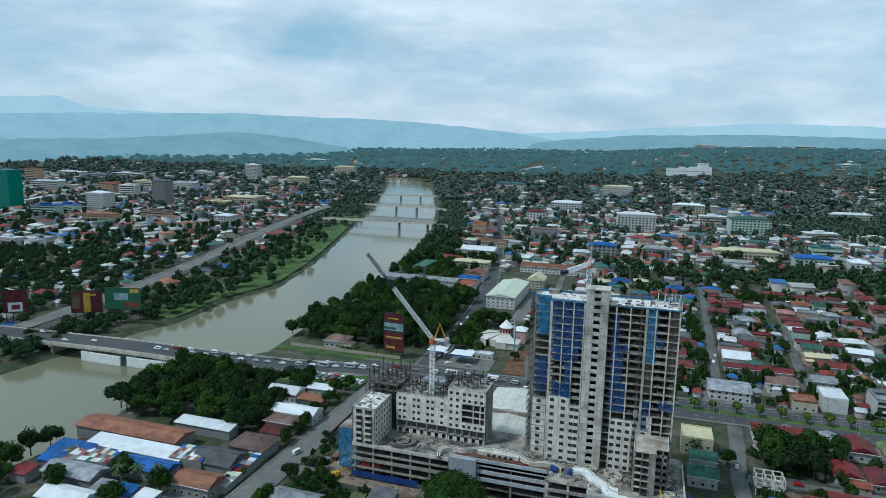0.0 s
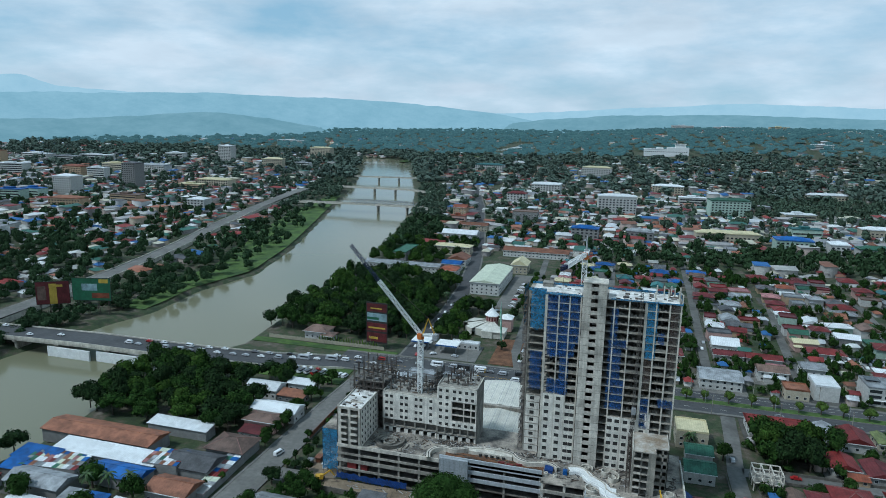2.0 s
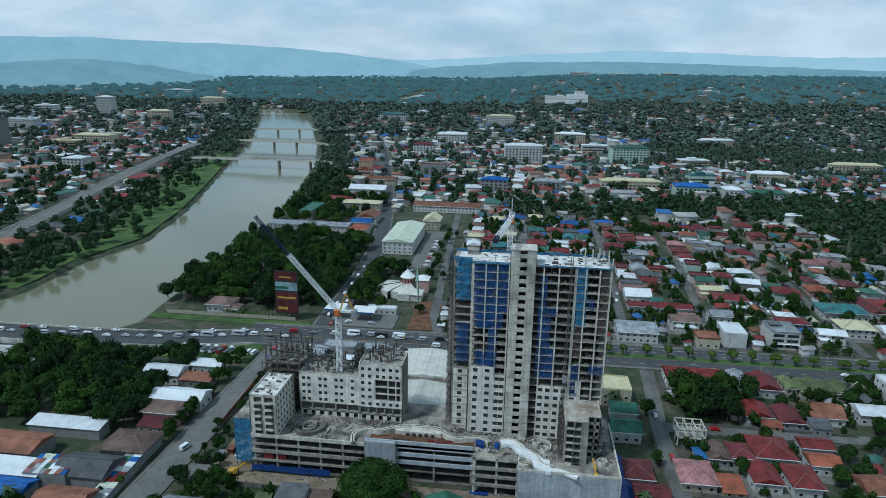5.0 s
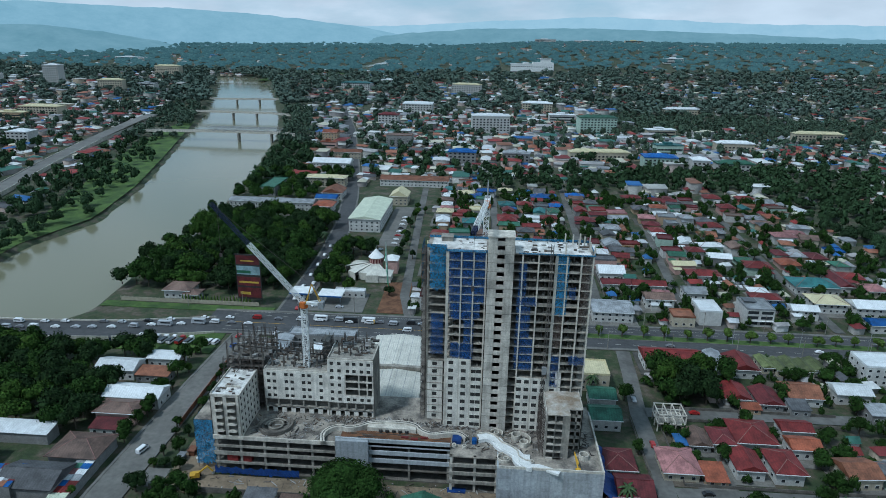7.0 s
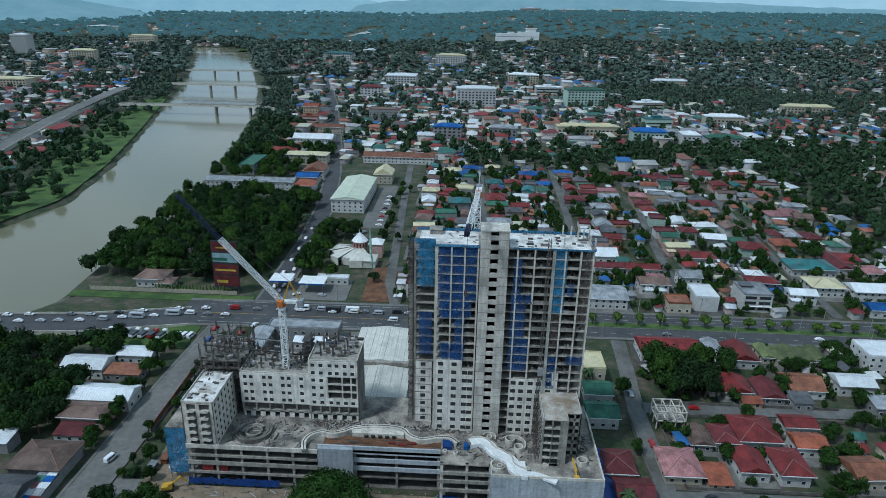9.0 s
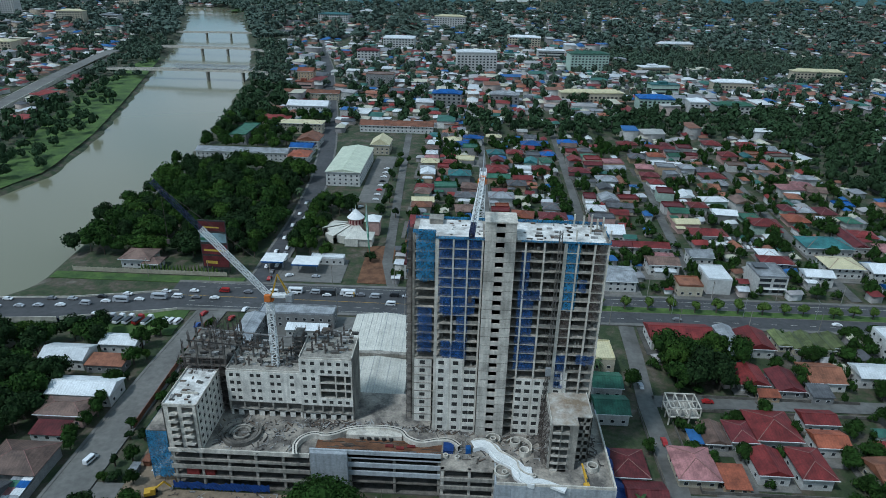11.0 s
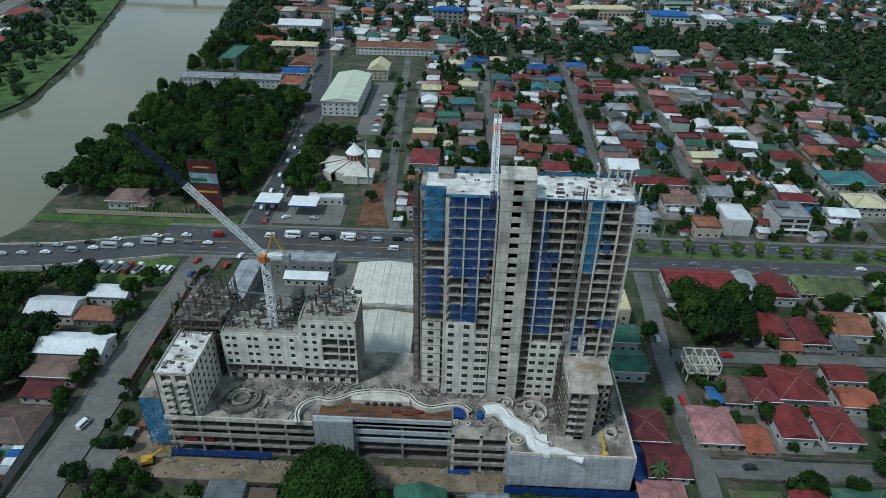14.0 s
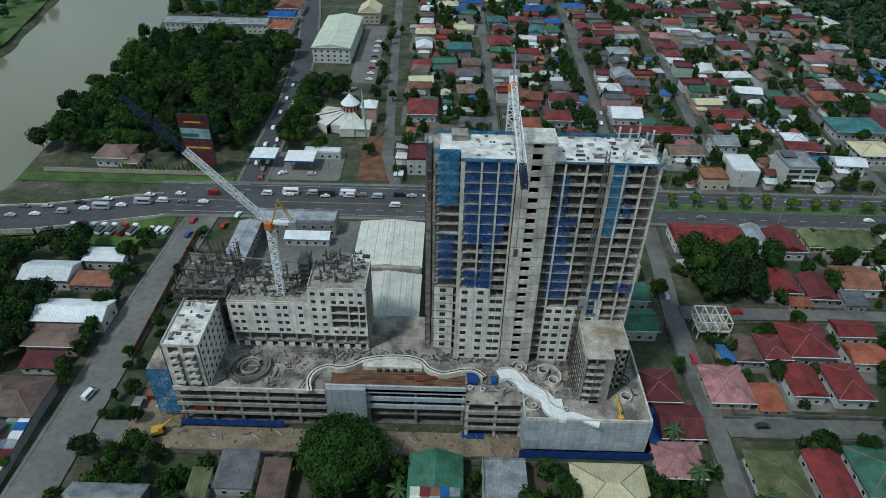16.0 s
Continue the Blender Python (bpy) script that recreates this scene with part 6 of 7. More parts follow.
def crown(seed, lobes, cards, size, ball, flat=0.75, spread=0.62):
    """Leaf tufts over uneven lobes; about 1 in radius, standing on z = 0."""
    r = np.random.RandomState(seed)
    V, F, k = [], [], 0
    for i in range(lobes):
        a, q = r.uniform(0, 6.28), spread * math.sqrt(r.uniform(0, 1)) if i else 0
        c = np.array([q * math.cos(a), q * math.sin(a), flat * (0.55 + 0.75 * (1 - q) * r.uniform(0.5, 1))])
        rad = r.uniform(0.30, 0.46) * (1.15 if i == 0 else 1)
        v, f = ball
        w = v * (rad * 0.86) * r.uniform(0.8, 1.15, (len(v), 1)) * (1, 1, 0.8) + c
        V.append(w)
        F.append(f + k)
        k += len(w)
        n = cards
        d = r.normal(size=(n, 3))
        d /= np.linalg.norm(d, axis=1)[:, None]
        d[:, 2] = np.where(d[:, 2] < -0.45, -d[:, 2], d[:, 2])
        p = c + d * rad * r.uniform(0.82, 1.22, (n, 1)) * (1, 1, 0.85)
        t = np.cross(d, r.normal(size=(n, 3)))
        t /= np.linalg.norm(t, axis=1)[:, None]
        b = np.cross(d, t) + d * r.uniform(-0.7, 0.7, (n, 1))
        s = size * r.uniform(0.6, 1.4, (n, 1))
        quad = np.stack([p - t * s, p + b * s * 0.5, p + t * s, p + d * s * 0.5 - b * s * 0.7], 1).reshape(-1, 3)
        V.append(quad)
        idx = np.arange(n) * 4 + k
        F.append(np.concatenate([np.stack([idx, idx + 1, idx + 2], 1), np.stack([idx, idx + 2, idx + 3], 1)]))
        k += 4 * n
    return np.concatenate(V), np.concatenate(F)


CROWNS = [np_mesh("crown", *crown(s, 10, 80, 0.08, ICO1), [LEAF]) for s in range(6)]
LIGHTS = [np_mesh("crown", *crown(40 + s, 6, 60, 0.10, ICO2, 0.7, 0.5), [LEAF_LIGHT]) for s in range(2)]
mb = MB().tube(0, 0, -0.3, 0.62, 0.055, 0.03, 7, cap=False)
for a in range(5):
    c, s = math.cos(a * 1.3), math.sin(a * 1.3)
    mb.bar((0, 0, 0.30 + 0.05 * a), (0.4 * c, 0.4 * s, 0.75), 0.03)
TRUNK = mb.mesh("trunk", BARK)
BIGCROWN = np_mesh("crown", *crown(77, 30, 420, 0.036, ICO2, 0.8, 0.72), [LEAF])
rt = random.Random(3)


def tree(x, y, r, h, z=0, light=False, big=False, label="broad-leaved tree with a dense dark green crown", group=""):
    e = thing("tree", x, y, z, rt.uniform(0, 360), label, "tree", group)
    t = part("trunk", TRUNK, None, e)
    t.scale = (h, h, h)
    c = part("crown", BIGCROWN if big else rt.choice(LIGHTS if light else CROWNS), None, e)
    c.scale = (r, r, h * 0.72)
    c.location = (0, 0, h * 0.22)
    return e


tree(-66, 218.5, 11.5, 16.5, big=True, label="large spreading tree with a dense dark green crown")
for x in range(18, 262, 11):
    tree(x + rt.uniform(-2, 2), 360 + rt.uniform(-0.6, 0.6), rt.uniform(3.0, 4.3), rt.uniform(5.5, 7.5), 0.3, True, label="small light green street tree on the median", group="median trees")


GROVE_T = [crown(s, 12, 80, 0.075, ICO1) for s in range(5)]
BUSH_T = [crown(20 + s, 4, 45, 0.12, ICO1) for s in range(5)]
MID_T = [crown(60 + s, 6, 60, 0.09, ICO1) for s in range(6)]


def grove(name, x0, x1, y0, y1, step, r0, r1, h0, h1, ok=lambda x, y: True):
    """A stand of trees too close to count, with trunks under uneven crowns."""
    V, F, M, k, y = [], [], [], 0, y0
    trunks = MB()
    while y < y1:
        x = x0 + rt.uniform(0, step)
        while x < x1:
            a, b = x + rt.uniform(-3, 3), y + rt.uniform(-3, 3)
            if ok(a, b) and free(a, b, 3, 3):
                v, f = GROVE_T[rt.randrange(5)]
                th, r, h = rt.uniform(0, 6.28), rt.uniform(r0, r1), rt.uniform(h0, h1)
                c, s = math.cos(th), math.sin(th)
                V.append(np.stack([a + r * (v[:, 0] * c - v[:, 1] * s), b + r * (v[:, 0] * s + v[:, 1] * c), 0.2 * h + 0.75 * h * v[:, 2]], 1))
                F.append(f + k)
                M.append(np.full(len(f), rt.choice((0, 0, 1, 2, 2))))
                k += len(v)
                trunks.tube(a, b, -0.3, h * 0.6, 0.35, 0.2, 6, cap=False)
            x += step
        y += step
    ob = tagged(new(name, np_mesh(name, np.concatenate(V), np.concatenate(F), [LEAF_ISLE, LEAF_MID, LEAF_DARK], np.concatenate(M))), "dense stand of dark green broad-leaved trees", "trees", "", "stuff")
    tk = part("trunks", trunks, BARK, ob)
    tk["kind"] = "stuff"


def on_land(x, y, m=3):
    L_, R_ = banks(y)
    return y > 1640 and not (1940 < y < 2330 and abs(x + 365) < 32) or y <= 1640 and (x > R_ + m or x < L_ - m)


grove("riverside_grove", -246, -143, 398, 546, 10.0, 4.5, 10.0, 8, 15, lambda x, y: on_land(x, y) and not (x > -152 and y < 400))
grove("peninsula_grove", -276, -182, 256, 318, 9.5, 6.0, 9.0, 9, 14, lambda x, y: on_land(x, y, 2))
grove("yard_grove", -186, -178, 286, 330, 9, 5, 6, 9, 12)
grove("street_grove", 58, 92, 299, 328, 8.5, 6.0, 8.0, 10, 14)
grove("church_grove", -124, -100, 403, 478, 8.0, 4.2, 6.5, 8, 12)
grove("roadside_trees", -152, -138, 402, 600, 9, 4, 6, 7, 11, lambda x, y: x < -140 - max(0, (y - 480) * 0.09))
grove("lane_trees", -84, -72, 380, 600, 10, 2.4, 4.0, 5, 8, lambda x, y: x < -78 or x > -74)
grove("school_grove", -250, -160, 590, 690, 13, 5, 7.5, 9, 13, lambda x, y: on_land(x, y))
grove("shore_grove", -280, -240, 172, 212, 9, 5, 7, 8, 12, lambda x, y: on_land(x, y, 0))
grove("roadside_grove", -156, -120, 200, 226, 8, 3.5, 4.5, 6, 8, lambda x, y: x > -146)
grove("verge_bushes", -142.5, -138.5, 236, 332, 4.5, 1.5, 2.6, 2.5, 4.5)
grove("kerb_bushes", -165, -161, 206, 330, 5, 1.4, 2.6, 2.5, 4.5)
# paved yards round the homes
mb = MB()
ry = random.Random(31)
for a, b, c, d in TAKEN:
    if a > 50 or b > 376 and a > -62 or b < 226:
        if ry.random() < 0.7 and c < 16 and d < 16:
            ox, oy, e1, e2 = ry.uniform(-2, 2), ry.uniform(-2.5, 1), ry.uniform(0.3, 2.2), ry.uniform(0.5, 3.0)
            zt = 0.012 + 0.006 * ry.random()
            mb.box(a - c - e1 + ox, a + c + e1 + ox, b - d - e2 + oy, b + d + e1 + oy, -0.3, zt)
solo("yard_paving", mb, material("yard_cement", (1, 1, 1), 0.95, 0.15, 0.4, 0.3, island=((0.16, 0.15, 0.135), (0.10, 0.095, 0.085), (0.13, 0.11, 0.085), (0.19, 0.18, 0.16))), "worn cement and earth yards round the houses", "yard", "structure")
# trees between houses
n = 0
while n < 80:
    x, y = rt.uniform(54, 200), rt.uniform(203, 345)
    if abs(y - 291) > 5 and abs(y - 240) > 5 and free(x, y, 0.6, 0.6):
        tree(x, y, rt.uniform(2.4, 4.6), rt.uniform(4.5, 8), label="garden tree between houses", group="garden trees")
        n += 1
n = 0
while n < 185:
    x, y = rt.uniform(-62, 240), rt.uniform(202, 640)
    if y < 376 and x < 54 or 342 < y < 378:
        continue
    lane = any(abs(x - q) < 4.5 for q in (-13.5, 46.5, 103, 172)) or abs(y - 291) < 5 or abs(y - 240) < 5
    if not lane and free(x, y, 1.0, 1.0):
        tree(x, y, rt.uniform(2.6, 5.2), rt.uniform(5, 9), label="garden tree between houses", group="garden trees")
        n += 1
V, F, k = [], [], 0
n = 0
while n < 1150:
    x, y = (rt.uniform(-64, 250), rt.uniform(200, 650)) if n < 1000 else (rt.uniform(-136, 40), rt.uniform(190, 222))
    if n < 1000 and y < 376 and x < 54 or 343 < y < 377:
        continue
    if any(abs(x - q) < 4 for q in (-13.5, 46.5, 101, 172)) or abs(y - 291) < 5 or abs(y - 240) < 5 or not free(x, y, 0.2, 0.2):
        continue
    v, f = BUSH_T[rt.randrange(5)]
    r, h = rt.uniform(1.6, 4.4), rt.uniform(2.4, 7.0)
    V.append(np.stack([x + r * v[:, 0], y + r * v[:, 1], h * v[:, 2] - 0.6], 1))
    F.append(f + k)
    k += len(v)
    n += 1
tagged(new("garden_bushes", np_mesh("garden_bushes", np.concatenate(V), np.concatenate(F), [LEAF_ISLE])), "garden bushes and hedges between the houses", "bushes", "", "stuff")
for x, y, r, h in ((-136, 246, 3.2, 6), (-131, 236, 3, 5), (-160, 268, 4, 7), (-161, 254, 4, 7), (-163, 286, 4, 7), (-108, 205, 5, 8), (-124, 215, 5, 8), (-14, 208, 6, 9), (-4, 213, 5, 8), (-70, 206, 5, 8), (22, 215, 4, 6), (40, 262, 3, 6), (42, 300, 4, 8), (-208, 199, 6, 10), (-184, 194, 6, 11), (-226, 182, 7, 11), (-196, 182, 6, 10), (48, 210, 4, 7), (100, 240, 4, 6), (112, 226, 5, 8)):
    tree(x, y, r, h)


def palm(x, y, h):
    e = thing("palm", x, y, 0, rt.uniform(0, 360), "coconut palm with drooping fronds", "palm", "palms")

    def fronds():
        mb = MB()
        for k in range(15):
            a = k * 2.4
            c, s = math.cos(a), math.sin(a)
            up = 0.9 - 0.11 * k
            pts = [(0, 0, 0)] + [(c * 3.6 * q, s * 3.6 * q, up * 3 * q - 2.6 * q * q) for q in (0.3, 0.6, 0.85, 1)]
            for i in range(4):
                p, q2 = Vector(pts[i]), Vector(pts[i + 1])
                wd = (0.3, 0.55, 0.5, 0.3, 0.05)
                o = Vector((-s, c, 0))
                dn = Vector((0, 0, -0.25))
                mb.face([p, q2, q2 + o * wd[i + 1] + dn, p + o * wd[i] + dn]).face([p, p - o * wd[i] + dn, q2 - o * wd[i + 1] + dn, q2])
        return mb.mesh("fronds", PALM)
    part("trunk", cached("ptrunk", lambda: MB().tube(0, 0, -0.2, 1, 0.2, 0.13, 7).mesh("trunk", BARK)), None, e).scale = (1, 1, h)
    part("fronds", cached("fronds", fronds), None, e).location = (0, 0, h)


for x, y, h in ((-206, 195, 9), (-197, 196, 10), (-190, 200, 9), (-50, 212, 5), (33, 219, 7), (52, 212, 6), (102, 232, 7), (108, 228, 8), (30, 234, 6), (140, 520, 9), (160, 500, 8), (28, 306, 8), (-137, 480, 10), (-150, 520, 10)):
    palm(x, y, h)

mb = MB()
for k in range(22):
    x = -196 + k * 1.9
    mb.tube(x, 379.2 + 0.3 * math.sin(k * 2.1), 0, 4.2 + 0.7 * math.sin(k * 1.3), 0.95, 0.15, 8)
tagged(solo("hedge", mb, LEAF_LIGHT, "row of slim clipped conifers behind a wall", "hedge"), kind="stuff")
for x, y, r, h in ((-160.5, 272, 4.2, 7), (-161, 262, 3.6, 6), (-160, 250, 3.4, 6), (-162, 285, 4.0, 7), (-162, 300, 4.2, 8), (-164, 312, 5, 9), (-160.5, 322, 4, 8)):
    tree(x, y, r, h)

# ---- far town and woods ----
FARV = [crown(100 + s, 4, 9, 0.24, ICO1, 0.8, 0.55) for s in range(6)]
rf = np.random.RandomState(8)


def scatter_trees(name, pts, r0, r1, h0, h1, label, mat=None):
    V, F, k = [], [], 0
    for x, y in pts:
        v, f = (MID_T if y < 560 else FARV)[rf.randint(6)]
        a = rf.uniform(0, 6.28)
        c, s = math.cos(a), math.sin(a)
        r, h = rf.uniform(r0, r1), rf.uniform(h0, h1)
        z = float(rise(x, y)) - 0.5
        V.append(np.stack([x + r * (v[:, 0] * c - v[:, 1] * s), y + r * (v[:, 0] * s + v[:, 1] * c), z + h * v[:, 2]], 1))
        F.append(f + k)
        k += len(v)
    tagged(new(name, np_mesh(name, np.concatenate(V), np.concatenate(F), [mat or LEAF_FAR])), label, "trees", "", "stuff")


def wood_density(x, y):
    """How wooded the far land is, from 0 to 1."""
    n = 0.5 + 0.9 * noise.fractal(Vector((x * 0.004, y * 0.004, 2.0)), 0.8, 2.0, 4)
    band = 0.85 * math.exp(-((y - 690 - 0.22 * (x - 100)) / 46) ** 2) * (-30 < x) * (x < 420)
    band += 0.7 * math.exp(-((x - 300) / 60) ** 2) * (420 < y < 760)
    band += 0.9 * math.exp(-((y - 1080) / 130) ** 2) * (x > 170)
    L_, R_ = banks(y)
    bank = 1.2 * (0 < x - R_ < 55) * (y > 640) + 1.1 * (0 < L_ - x < 75)
    far = 0.62 * (x < -380) * float(1 - smooth(480, 700, y)) + 0.38 * float(smooth(1200, 1900, y)) + 0.5 * (x > 260) * float(smooth(700, 300, y))
    return min(1.0, 0.30 * n + band + bank + far)


SPOTS = []
for cx, cy, cw, cd, ch_, roof_, wall_, lb in ((-20, 960, 52, 24, 24, "white", "white", "white hospital block with rows of windows"), (130, 985, 52, 24, 22, "green", "mint", "pale green block with rows of windows"), (105, 800, 68, 14, 10, "cream", "cream", "long cream painted school building"), (-140, 1140, 48, 40, 14, "white", "white", "white hall with a broad roof"),
                                             (-300, 1430, 60, 30, 14, "teal", "white", "broad hall with a teal roof"), (-68, 1380, 58, 20, 20, "cream", "white", "long white block on the hillside"), (168, 775, 36, 22, 12, "blue", "mint", "blue-green painted school building"), (209, 765, 18, 20, 12, "white", "white", "small white three-storey block"), (285, 880, 46, 16, 10, "white", "cream", "long pale school building"),
                                             (420, 955, 64, 14, 12, "cream", "cream", "long yellow school building"), (248, 770, 40, 16, 8, "green", "white", "hall with a green roof"), (-1010, 800, 30, 26, 66, "teal", "netted", "tower block clad in green net"), (-590, 800, 26, 22, 14, "white", "white", "white church with a steep gable"), (-930, 1380, 32, 24, 40, "white", "white", "pale concrete tower block"),
                                             (-700, 1000, 60, 24, 14, "cream", "cream", "yellow painted commercial block"), (-870, 850, 36, 24, 30, "white", "white", "white stepped office block"), (-830, 950, 28, 22, 42, "darkgrey", "grey", "dark grey glazed tower block"), (-760, 1300, 46, 20, 22, "cream", "cream", "cream painted office block"), (-790, 1600, 60, 20, 24, "cream", "cream", "cream hall beyond the river bend"),
                                             (-950, 1150, 70, 22, 16, "grey", "white", "long white office block"), (-1050, 1050, 50, 22, 20, "terracotta", "tan", "brick-red painted office block"), (-780, 760, 50, 20, 12, "rust", "tan", "tan painted office block"), (60, 1180, 50, 20, 14, "white", "cream", "long pale office block"), (-50, 760, 30, 16, 14, "blue", "grey", "block under construction in blue net"), (10, 770, 30, 14, 12, "grey", "grey", "plain grey office block"),
                                             (700, 900, 40, 16, 12, "white", "white", "white block among trees"), (-170, 1010, 30, 14, 14, "maroon", "white", "white block with a red roof"), (300, 1180, 60, 14, 10, "white", "cream", "long low pale building")):
    e = thing("town_block", cx, cy, float(rise(cx, cy)), rf.uniform(-8, 8), lb, "building")
    part("wall", MB().box(-cw / 2, cw / 2, -cd / 2, cd / 2, -3, ch_), WALLS[wall_], e)
    part("roof", MB().box(-cw / 2 - 0.6, cw / 2 + 0.6, -cd / 2 - 0.6, cd / 2 + 0.6, ch_, ch_ + 1.0).hip(-cw / 2 + 3, cw / 2 - 3, -cd / 2 + 3, cd / 2 - 3, ch_ + 1.2, 2.5, 0.5), ROOFS[roof_], e)
    for f in range(max(1, int(ch_ / 3.5))):
        for k in range(int(cw / 4.5)):
            p = part("window", cached(("fw",), lambda: MB().box(-1.2, 1.2, -0.12, 0.05, 0, 1.7).mesh("window", GLASSY)), None, e)
            p.location = (-cw / 2 + (k + 0.5) * cw / int(cw / 4.5), -cd / 2, 1.2 + 3.5 * f)
    TAKEN.append((cx, cy, cw / 2, cd / 2))
for cx, cy, cw, cd, ch_, roof_, wall_, lb in (
    (-1417, 1195, 40, 18, 29, "terracotta", "tan", "tan painted office block"),
    (-1211, 1050, 63, 24, 20, "white", "white", "white office block with a flat roof"),
    (-1395, 1286, 91, 24, 16, "white", "white", "long white office block with rows of windows"),
    (-1277, 1254, 59, 24, 16, "grey", "white", "pale grey office block with a flat roof"),
    (-1237, 1303, 86, 24, 16, "white", "white", "long pale office block with a flat roof"),
    (-961, 1011, 36, 16, 24, "white", "white", "white commercial block with a flat roof"),
    (-904, 777, 42, 19, 17, "blue", "mint", "blue painted commercial block"),
    (-894, 808, 37, 17, 15, "blue", "mint", "pale blue painted commercial block"),
    (-721, 810, 47, 21, 13, "brown", "tan", "brown painted commercial block"),
    (-1065, 1172, 55, 24, 14, "cream", "cream", "cream office block with a flat roof"),
    (-1088, 1400, 46, 21, 18, "white", "white", "white block at the city edge"),
    (-723, 964, 42, 19, 10, "cream", "tan", "tan low market hall"),
    (-1098, 2000, 99, 24, 12, "white", "white", "long white factory hall"),
    (-733, 574, 28, 12, 11, "white", "white", "white school block among trees"),
    (-727, 608, 36, 16, 6, "grey", "white", "grey roofed market hall"),
    (-710, 1345, 37, 17, 12, "grey", "white", "pale block near the river"),
    (-213, 813, 19, 9, 10, "terracotta", "rose", "rose painted hall beside the road"),
    (197, 851, 33, 15, 11, "teal", "mint", "blue-green painted school block with a flat roof"),
    (216, 974, 40, 18, 9, "white", "cream", "long pale school block"),
    (89, 1061, 39, 17, 13, "white", "white", "white commercial block with a flat roof"),
    (32, 1057, 22, 10, 9, "teal", "mint", "pale green low block"),
    (182, 2670, 79, 24, 19, "white", "white", "white block on the plateau"),
    (336, 2660, 93, 24, 14, "white", "white", "long white block on the plateau"),
    (511, 2650, 66, 24, 16, "cream", "cream", "cream block on the plateau"),
    (477, 1940, 52, 23, 12, "white", "white", "white block among hillside trees"),
    (-247, 1530, 35, 16, 11, "white", "white", "white block with a flat roof")):
    e = thing("town_block", cx, cy, float(rise(cx, cy)), rf.uniform(-10, 10), lb, "building")
    part("wall", MB().box(-cw / 2, cw / 2, -cd / 2, cd / 2, -3, ch_), WALLS[wall_], e)
    part("roof", MB().box(-cw / 2 - 0.5, cw / 2 + 0.5, -cd / 2 - 0.5, cd / 2 + 0.5, ch_, ch_ + 0.8).box(-cw / 5, cw / 9, -cd / 4, cd / 4, ch_ + 0.8, ch_ + 3.4), ROOFS[roof_], e)
    for f in range(max(1, int(ch_ / 4))):
        part("window", MB().box(-cw / 2 + 1.2, cw / 2 - 1.2, -cd / 2 - 0.12, -cd / 2 + 0.05, 1.2 + 4 * f, 2.9 + 4 * f), GLASSY, e)
    TAKEN.append((cx, cy, cw / 2, cd / 2))
# white complex on the wooded slope
wc = thing("hillside_complex", 84, 1765, float(rise(84, 1765)) + 5, 4, "white hillside complex with a stepped central block", "building")
TAKEN.append((84, 1750, 75, 75))
part("wall", MB().box(-55, 0, -8, 8, -6, 12).box(0, 52, -10, 10, -6, 17).box(20, 44, -8, 8, 17, 25).box(-25, -10, -8, 8, 12, 16), WHITE, wc)
part("roof", MB().box(-56, 0, -8.5, 8.5, 12, 12.8).box(18, 46, -9, 9, 25, 26), WHITE, wc)
for k in range(22):
    p = part("window", CACHE[("fw",)], None, wc)
    p.location = (-52 + k * 4.7, -8.05 if k < 11 else -10.05, 5)

FREE = np.array([(a, b, c, d) for a, b, c, d in TAKEN])


def scatter_houses(name, pts, label, big=0.12, k_size=1.0):
    V, F, M, k = [], [], [], 0
    for x, y in pts:
        w, d, h = rf.uniform(3.2, 6.4) * k_size, rf.uniform(2.8, 4.8) * k_size, rf.uniform(2.8, 5.2) * min(1, k_size * 1.4)
        if rf.rand() < big:
            w, d, h = w * 2.0, d * 1.9, h * rf.uniform(1.2, 2.4)
        a = 0.25 * math.sin(x * 0.003) + rf.uniform(-0.12, 0.12) + (1.571 if rf.rand() < 0.4 else 0)
        c, s = math.cos(a), math.sin(a)
        z = float(rise(x, y)) - 0.6
        flat_roof = h > 9 or rf.rand() < 0.15
        rh = 0.3 if flat_roof else rf.uniform(1.2, 2.2)
        q = np.array([(-w, -d, 0), (w, -d, 0), (w, d, 0), (-w, d, 0), (-w, -d, h), (w, -d, h), (w, d, h), (-w, d, h)], float)
        o = 0.5
        rr = rf.choice((0, d)) if not flat_roof else 0.3
        e_ = np.array([(-w - o, -d - o, h), (w + o, -d - o, h), (w + o, d + o, h), (-w - o, d + o, h), (-w - o + rr, 0 if not flat_roof else -d, h + rh), (w + o - rr, 0 if not flat_roof else -d, h + rh)], float)
        q = np.concatenate([q, e_])
        q = np.stack([x + q[:, 0] * c - q[:, 1] * s, y + q[:, 0] * s + q[:, 1] * c, z + q[:, 2]], 1)
        V.append(q)
        f = [(0, 1, 5), (0, 5, 4), (1, 2, 6), (1, 6, 5), (2, 3, 7), (2, 7, 6), (3, 0, 4), (3, 4, 7), (8, 9, 13), (8, 13, 12), (10, 11, 12), (10, 12, 13), (9, 10, 13), (11, 8, 12)]
        F.append(np.array(f) + k)
        M += [0] * 8 + [1] * 6
        k += len(q)
    tagged(new(name, np_mesh(name, np.concatenate(V), np.concatenate(F), [FAR_WALL, FAR_ROOF], M)), label, "houses", "", "stuff")


